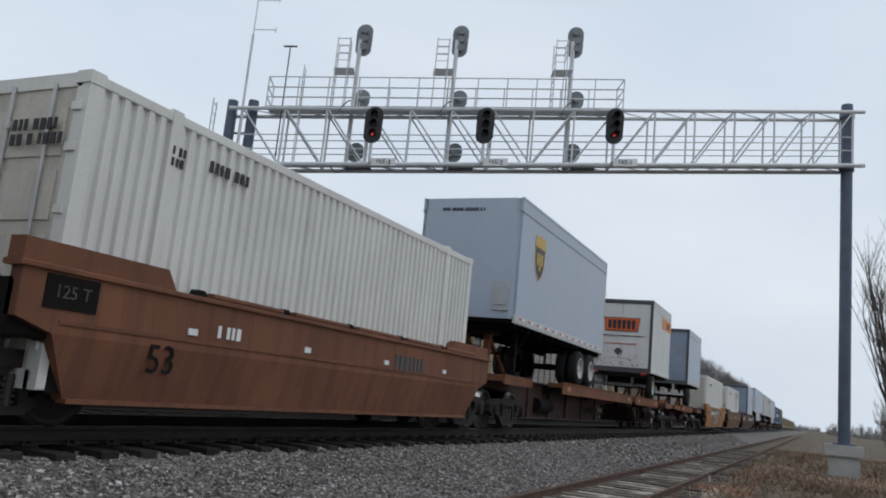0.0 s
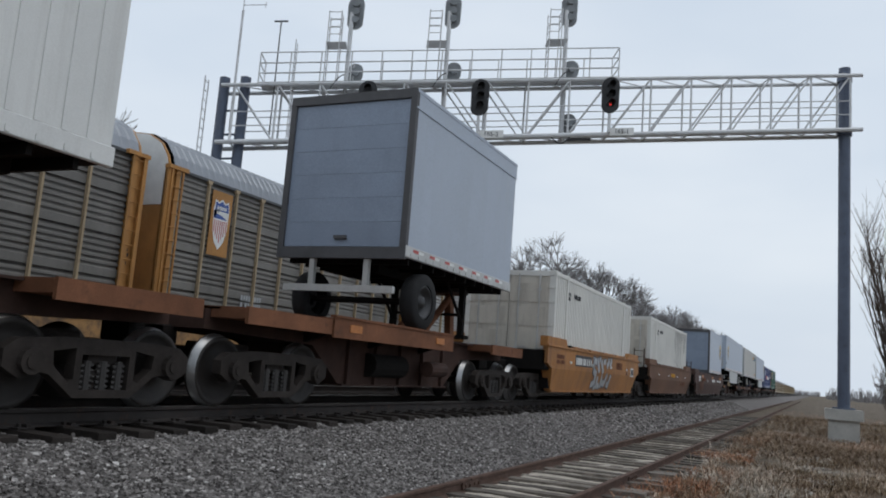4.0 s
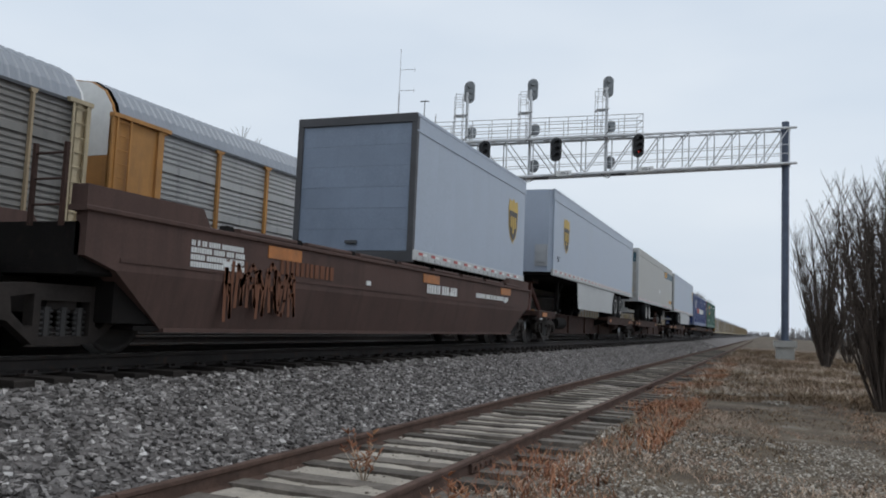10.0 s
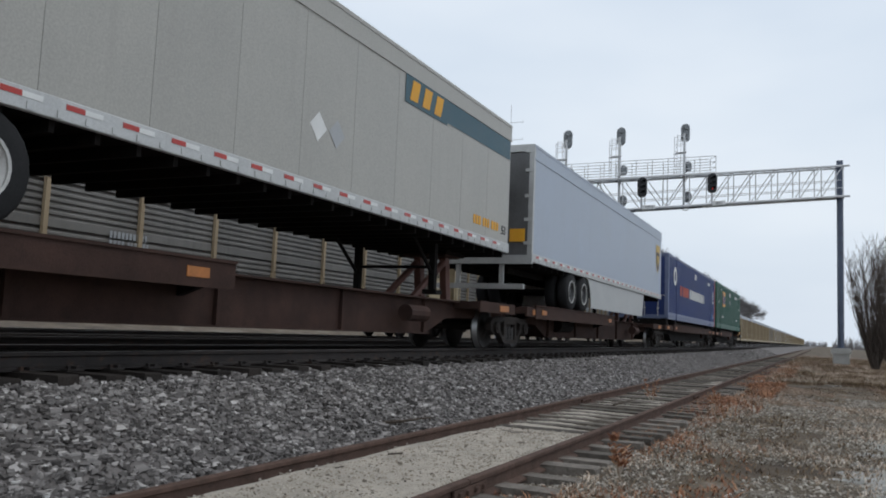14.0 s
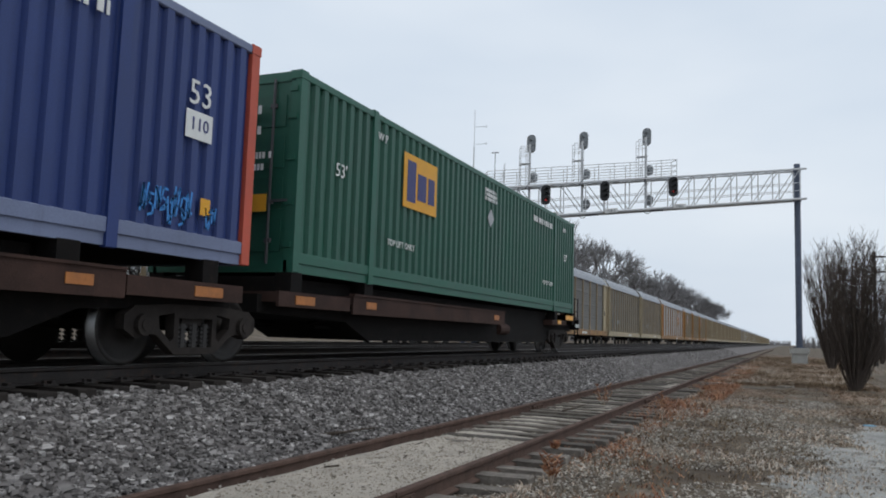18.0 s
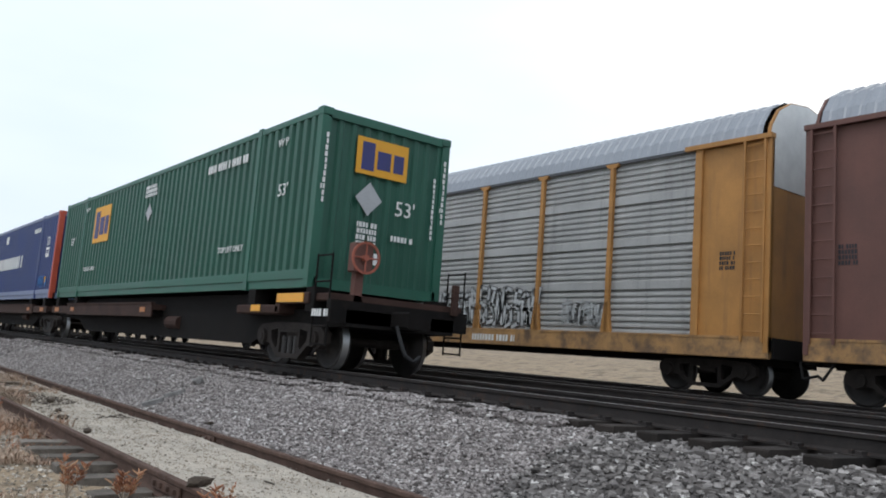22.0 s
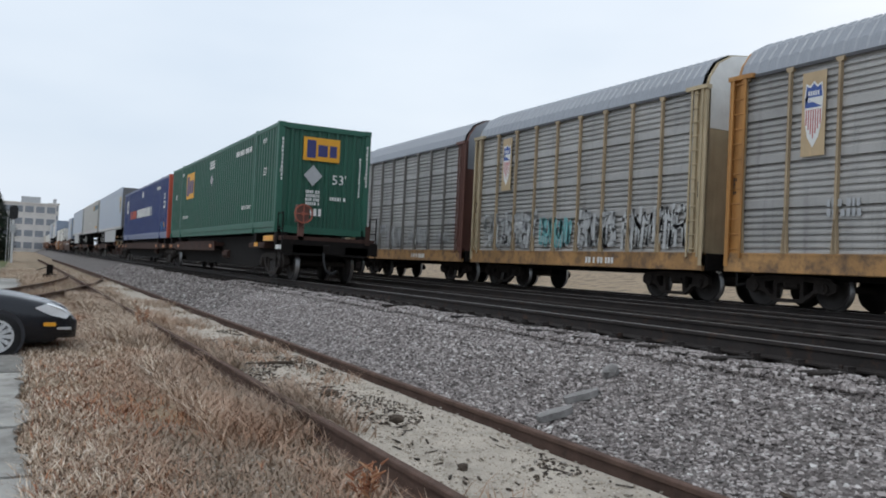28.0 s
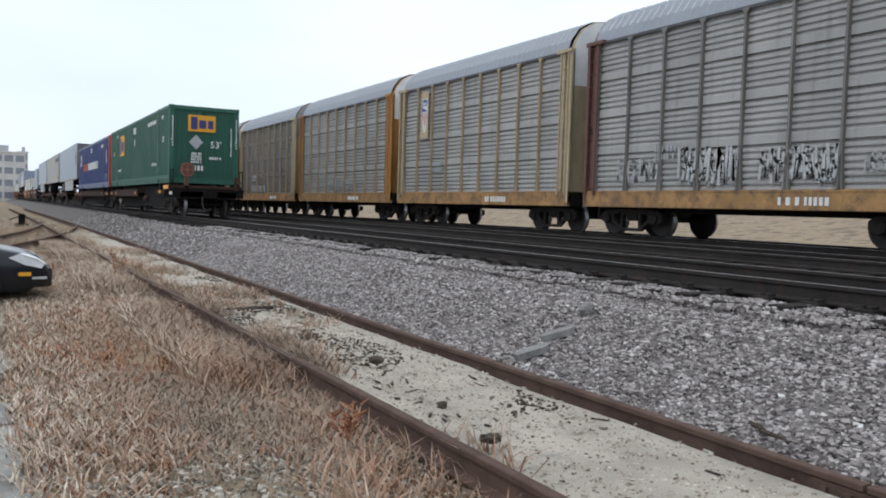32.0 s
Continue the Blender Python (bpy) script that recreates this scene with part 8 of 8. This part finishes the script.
for z in (4.02, 4.3, 4.58):
    part("hood", Geo().tube((0, 0.18, z), (0, 0.42, z), 0.13, 10), M_BLACK, head)
part("ladder", Geo().tube((0.22, 0, 0), (0.22, 0, 3.9), 0.02, 5).tube((0.42, 0, 0), (0.42, 0, 3.9), 0.02, 5), M_STEEL, post)
part("relay_box", Geo().box(-0.2, 0.2, -0.18, 0.14, 2.6, 3.3, 0.02), M_GREYD, post)
M_CONIF = surf("dark_conifer_needles", (0.018, 0.030, 0.018), 0.9, 0, 0.4, 4, 30, 0.5)
con = thing("conifer", "dark evergreen conifer beside the street", "tree", (1.9, -90, 0))
part("trunk", Geo().tube((0, 0, 0), (0, 0, 6.2), 0.13, 8, 0.03), M_POLE, con)
g = Geo()
rnd = random.Random(3)
for k in range(5200):
    z = 0.2 + 6.3 * rnd.random() ** 1.25
    r = 1.75 * min(1.0, (6.7 - z) / 3.6) * (1 - 0.25 * max(0, 1 - z)) * rnd.uniform(0.55, 1.04)
    a = rnd.uniform(0, 6.28)
    c = Vector((r * math.cos(a), r * math.sin(a), z))
    d = Vector((math.cos(a) * 0.3, math.sin(a) * 0.3, -0.12 + rnd.uniform(-0.1, 0.2)))
    u = Vector((-math.sin(a), math.cos(a), 0)) * 0.11
    g.quad(c - u, c + d, c + u, c - d * 0.4)
part("needles", g, M_CONIF, con)

M_CARBLK = surf("black_car_paint", (0.010, 0.012, 0.017), 0.22, 0.1, 0.1, 2, 60, 0.0)
M_CARSIL = surf("silver_car_paint", (0.42, 0.43, 0.44), 0.3, 0.3, 0.08, 2, 60, 0.0)
# base raised to grey: the sky's reflection is part of the glass colour
M_CARGLASS = surf("sky_grey_car_glass", (0.20, 0.23, 0.25), 0.06, 0, 0.05, 2, 60, 0.0)
M_CHROME = surf("alloy_wheel", (0.62, 0.63, 0.64), 0.3, 0.6, 0.08)
M_HLAMP = surf("clear_headlight", (0.80, 0.82, 0.84), 0.1, 0.0, 0.08)


def along(table, x):
    """A value read off a table of (x, value), eased between its rows."""
    for (a, p), (b, q) in zip(table, table[1:]):
        if x <= b:
            f = (x - a) / (b - a)
            return p + (q - p) * f
    return table[-1][1]


CAR_TOP = [(-2.27, 0.60), (-2.22, 0.90), (-2.05, 0.98), (-1.5, 0.985), (-0.5, 0.93), (0.6, 0.915), (1.1, 0.905), (1.5, 0.85), (1.85, 0.77), (2.08, 0.69), (2.2, 0.60), (2.27, 0.46)]
CAR_WIDE = [(-2.27, 0.68), (-2.2, 0.77), (-2.0, 0.84), (-1.5, 0.875), (-0.6, 0.88), (0.8, 0.88), (1.5, 0.865), (1.85, 0.82), (2.08, 0.74), (2.2, 0.66), (2.27, 0.56)]
CAR_ROOF = [(-1.64, 0.98), (-1.22, 1.25), (-0.92, 1.355), (-0.45, 1.40), (0.0, 1.385), (0.28, 1.335), (0.6, 1.19), (1.14, 0.90)]


def loft(rings, name, smooth=True):
    """A closed skin over rings of equal length, each given as points."""
    g, n = Geo(), len(rings[0])
    for r in rings:
        g.v += r
    for i in range(len(rings) - 1):
        g.f += [(i * n + k, i * n + (k + 1) % n, (i + 1) * n + (k + 1) % n, (i + 1) * n + k) for k in range(n)]
    g.f += [tuple(range(n))[::-1], tuple(range((len(rings) - 1) * n, len(rings) * n))]
    return g.mesh(name, smooth)


def car(at, turn, paint, label):
    """A saloon car, nose to local +x: lofted body and cabin, glass, wheels in dark arches, lamps, mirrors, handles."""
    c = thing("parked_car", label, "car", at, group="parked cars")
    c.rotation_euler.z = radians(turn)

    def body():
        rings = []
        for i in range(41):
            x = -2.27 + 4.54 * i / 40
            w, t = along(CAR_WIDE, x), along(CAR_TOP, x)
            zb = 0.20 + (0.07 if x > 2.0 or x < -2.0 else 0)
            half = [(w * a, zb + f * (t - zb)) for a, f in ((0.88, 0.0), (0.985, 0.10), (1.0, 0.42), (0.995, 0.62), (0.975, 0.82), (0.92, 0.95), (0.78, 0.995), (0.4, 1.02))]
            rings.append([(x, y, z) for y, z in half] + [(x, -y, z) for y, z in reversed(half)])
        return loft(rings, "body")
    part("body", shared("car_body", body).copy(), paint, c)

    def side(z):
        return 0.80 - (z - 0.9) * 0.36

    rings = []
    for i in range(29):
        x = -1.64 + 2.78 * i / 28
        t = along(CAR_ROOF, x)
        half = [(side(0.88), 0.86), (side(max(0.88, t - 0.05)), max(0.87, t - 0.05)), (side(t) - 0.07, t - 0.012), (0.3, t + 0.015)]
        rings.append([(x, y, z) for y, z in half] + [(x, -y, z) for y, z in reversed(half)])
    cab = part("cabin", loft(rings, "cabin"), paint, c)
    for s in (-1, 1):
        def pt(x, z):
            return (x, s * (side(z) + 0.008), z)
        for out in (((-1.16, 0.985), (-0.09, 0.965), (-0.09, 1.315), (-0.5, 1.325), (-0.88, 1.275)), ((0.0, 0.965), (0.86, 0.945), (0.58, 1.125), (0.24, 1.27), (0.0, 1.31))):
            part("side_window", Geo().quad(*[pt(*q) for q in out]), M_CARGLASS, cab)
        part("door_handle", Geo().box(-0.22, -0.02, *sorted((s * 0.87, s * 0.9)), 0.80, 0.84, 0.008), paint, c)
        part("door_handle", Geo().box(-1.2, -1.0, *sorted((s * 0.865, s * 0.895)), 0.81, 0.85, 0.008), paint, c)
        for xx in (-0.05, 0.98):
            part("door_gap", Geo().box(xx - 0.006, xx + 0.006, *sorted((s * 0.86, s * 0.884)), 0.34, 0.86), M_PLBLACK, c)
        part("sill_strip", Geo().box(-0.95, 0.9, *sorted((s * 0.84, s * 0.885)), 0.27, 0.30, 0.01), M_PLBLACK, c)
        bm = bmesh.new()
        bmesh.ops.create_uvsphere(bm, u_segments=12, v_segments=8, radius=1)
        for v_ in bm.verts:
            v_.co = Vector((0.72 + v_.co.x * 0.10, s * 0.95 + v_.co.y * 0.12, 0.98 + v_.co.z * 0.075))
        me = bpy.data.meshes.new("mirror")
        bm.to_mesh(me)
        bm.free()
        part("mirror", me, paint, c, smooth=True)
        lens = [(1.72, 0.70), (1.92, 0.60), (2.13, 0.545), (2.17, 0.60), (2.06, 0.685), (1.86, 0.755)]
        g = Geo()
        g.v = [(x, s * (along(CAR_WIDE, x) * 0.985 + 0.012), z) for x, z in lens] + [(x + 0.04, s * (along(CAR_WIDE, x) - 0.22), z) for x, z in lens]
        m = len(lens)
        g.f = [tuple(range(m)), tuple(range(m, 2 * m))[::-1]] + [(k, (k + 1) % m, m + (k + 1) % m, m + k) for k in range(m)]
        part("headlight", g, M_HLAMP, c)
        part("side_marker", Geo().box(1.84, 2.0, *sorted((s * 0.76, s * 0.835)), 0.45, 0.50, 0.01), M_REFY, c)
        part("bumper_strip", Geo().box(1.98, 2.2, *sorted((s * 0.60, s * 0.76)), 0.40, 0.43, 0.008), M_CHROME, c)
        part("tail_light", Geo().box(-2.23, -1.98, *sorted((s * 0.62, s * 0.83)), 0.72, 0.88, 0.02), M_REFR, c)
        for wx in (-1.32, 1.27):
            part("wheel_arch", Geo().ring((wx, s * 0.80, 0.325), "y", 0.355, 0.02, 0.085, 28), M_PLBLACK, c)
            w = part("wheel", shared("car_tyre", lambda: lathe(((-0.1, 0.2), (-0.1, 0.29), (-0.07, 0.315), (0.07, 0.315), (0.1, 0.29), (0.1, 0.2)), 28, M_TYRE, "tyre")), None, c)
            w.matrix_basis = pose(wx, s * 0.81, 0.315, 0, 0, 90 * s)

            part("wheel_cover", shared("car_hub", lambda: with_mat(Geo().ring((0.094, 0, 0), "x", 0.225, 0.195, 0.014, 28).mesh("wheel_cover"), M_CHROME)), None, w)
            part("hub_cap", shared("car_cap", lambda: with_mat(Geo().ring((0.094, 0, 0), "x", 0.075, 0.0, 0.02, 16).mesh("hub_cap"), M_CHROME)), None, w)
            for q in range(12):
                o = part("spoke", shared("car_spoke", lambda: with_mat(Geo().prism([(0.06, -0.018), (0.2, -0.034), (0.2, 0.034), (0.06, 0.018)], 0.096, 0.105, axis="x").mesh("spoke"), M_CHROME)), None, w)
                o.matrix_basis = pose(0, 0, 0, 30 * q, 0, 0)
            part("brake_disc", shared("car_disc", lambda: with_mat(Geo().ring((0.06, 0, 0), "x", 0.2, 0.0, 0.01, 24).mesh("brake_disc"), M_DKGREY)), None, w)
    for nm, x0, x1 in (("windscreen", 0.33, 1.08), ("rear_window", -1.0, -1.56)):
        z0, z1 = along(CAR_ROOF, x0), along(CAR_ROOF, x1)
        e = 0.02 if nm == "windscreen" else -0.02
        part(nm, Geo().quad((x0 + e, -0.56, z0 + 0.025), (x0 + e, 0.56, z0 + 0.025), (x1 + e, 0.68, z1 + 0.03), (x1 + e, -0.68, z1 + 0.03)), M_CARGLASS, cab)
    part("grille", Geo().box(2.15, 2.285, -0.42, 0.42, 0.34, 0.52, 0.02), M_PLBLACK, c)
    return c


def with_mat(me, m):
    me.materials.append(m)
    return me


car((1.38, -20.2, -0.03), 180, M_CARBLK, "black four-door saloon car parked on the concrete")
car((9.5, -47, 0.02), 100, M_CARSIL, "silver car parked along the street")

# pale facade and window panes are raised further in colour for distance haze
M_FACADE = surf("hazed_pale_facade", (0.60, 0.58, 0.56), 0.85, 0, 0.1, 0.4, 10, 0.2, dirt=(0.3, 0.29, 0.27))
M_BRICKF = surf("brown_brick_facade", (0.22, 0.14, 0.11), 0.9, 0, 0.15, 0.5, 12, 0.3)
M_PANE = surf("hazed_window_glass", (0.22, 0.24, 0.27), 0.25, 0, 0.1)
M_GREENLAWN = surf("winter_lawn", (0.12, 0.13, 0.06), 0.95, 0, 0.25, 0.8, 30, 0.5)


def building(x0, x1, y, depth, floors, fh, wall, label, bays):
    b = thing("building", label, "building", ((x0 + x1) / 2, y, 0), group="buildings along the street")
    w, H = (x1 - x0) / 2, floors * fh
    part("wall", Geo().box(-w, w, -depth, 0, -0.3, H, 0.02), wall, b)
    part("roof", Geo().box(-w - 0.2, w + 0.2, -depth - 0.2, 0.2, H, H + 0.35), M_FACADE, b)
    part("roof_unit", Geo().box(-w * 0.5, w * 0.1, -depth * 0.6, -depth * 0.2, H + 0.35, H + 2.0), M_GREYD, b)
    for f in range(floors):
        for k in range(bays):
            c = -w + (2 * w) * (k + 0.5) / bays
            q = part("window", Geo().box(c - w / bays * 0.78, c + w / bays * 0.78, -0.05, 0.03, f * fh + 0.9, f * fh + fh - 0.6), M_PANE, b)
            part("sill", Geo().box(c - w / bays * 0.84, c + w / bays * 0.84, -0.02, 0.12, f * fh + 0.78, f * fh + 0.9), M_FACADE, q)


building(-8.5, 6.5, -240, 14, 4, 3.1, M_FACADE, "pale four-storey block far along the line", 6)
building(6.9, 17.5, -255, 14, 3, 3.0, M_FACADE, "pale three-storey block with rows of dull windows", 5)
building(-12.5, -9.2, -330, 10, 5, 3.4, M_FACADE, "narrow pale tower far along the line", 2)
building(26, 38, -95, 10, 2, 3.0, M_BRICKF, "brown brick house behind bare trees", 4)
lawn = tagged(grid_sheet("lawn", [0.6, 2, 4, 6, 9, 14, 22], [-130, -100, -80, -68, -57], M_GREENLAWN, lambda x, y: ground_height(x, y) + 0.06), "strip of dull green winter lawn", "lawn", kind="structure")

# ---- pieces of tracks and pavement ----
for a in TIES:
    ties(*a)
slabs()


# ---- what moves ----
S1 = [(0.0, 216.33), (1.0, 207.71), (2.0, 199.21), (3.0, 190.93), (3.5, 186.98), (6.0, 166.49), (6.5, 162.52), (7.0, 158.48), (8.0, 150.31), (8.5, 146.16), (9.0, 140.18), (10.0, 123.15), (11.0, 104.77), (12.0, 93.15), (13.0, 82.2), (14.5, 64.06), (15.0, 58.8), (15.3, 55.4), (17.5, 30.14), (18.0, 25.76), (19.0, 15.32), (20.0, 6.75), (20.5, 1.95), (21.0, -2.62), (21.5, -7.3), (22.0, -11.15), (23.0, -17.85), (24.0, -19.35), (25.0, -21.3), (28.0, -27.65), (30.0, -33.1), (32.0, -38.3)]
S2 = [(0, 0.0), (4, 19.6), (8.5, 41.65), (9, 44.45), (9.5, 47.95), (10, 52.15), (10.5, 57.05), (14, 93.8), (18, 135.8), (21.5, 172.7), (22, 178.3), (22.3, 181.0), (22.8, 185.5), (23.1, 189.8), (23.4, 193.9), (23.7, 197.7), (24, 201.6), (24.3, 205.2), (24.6, 208.0), (25, 211.3), (25.4, 215.0), (25.5, 215.8), (26.5, 222.0), (27.5, 227.7), (28, 230.1), (28.5, 232.2), (29, 234.7), (30, 239.3), (32, 249.0)]


def motions():
    """Both trains roll: the near one towards -y, the far one towards +y."""
    for ob, train, y, x in KEYED:
        rows = S1 if train == 1 else S2
        walk(ob, [(t, pose(x, y + s, ZR)) for t, s in rows])


motions()
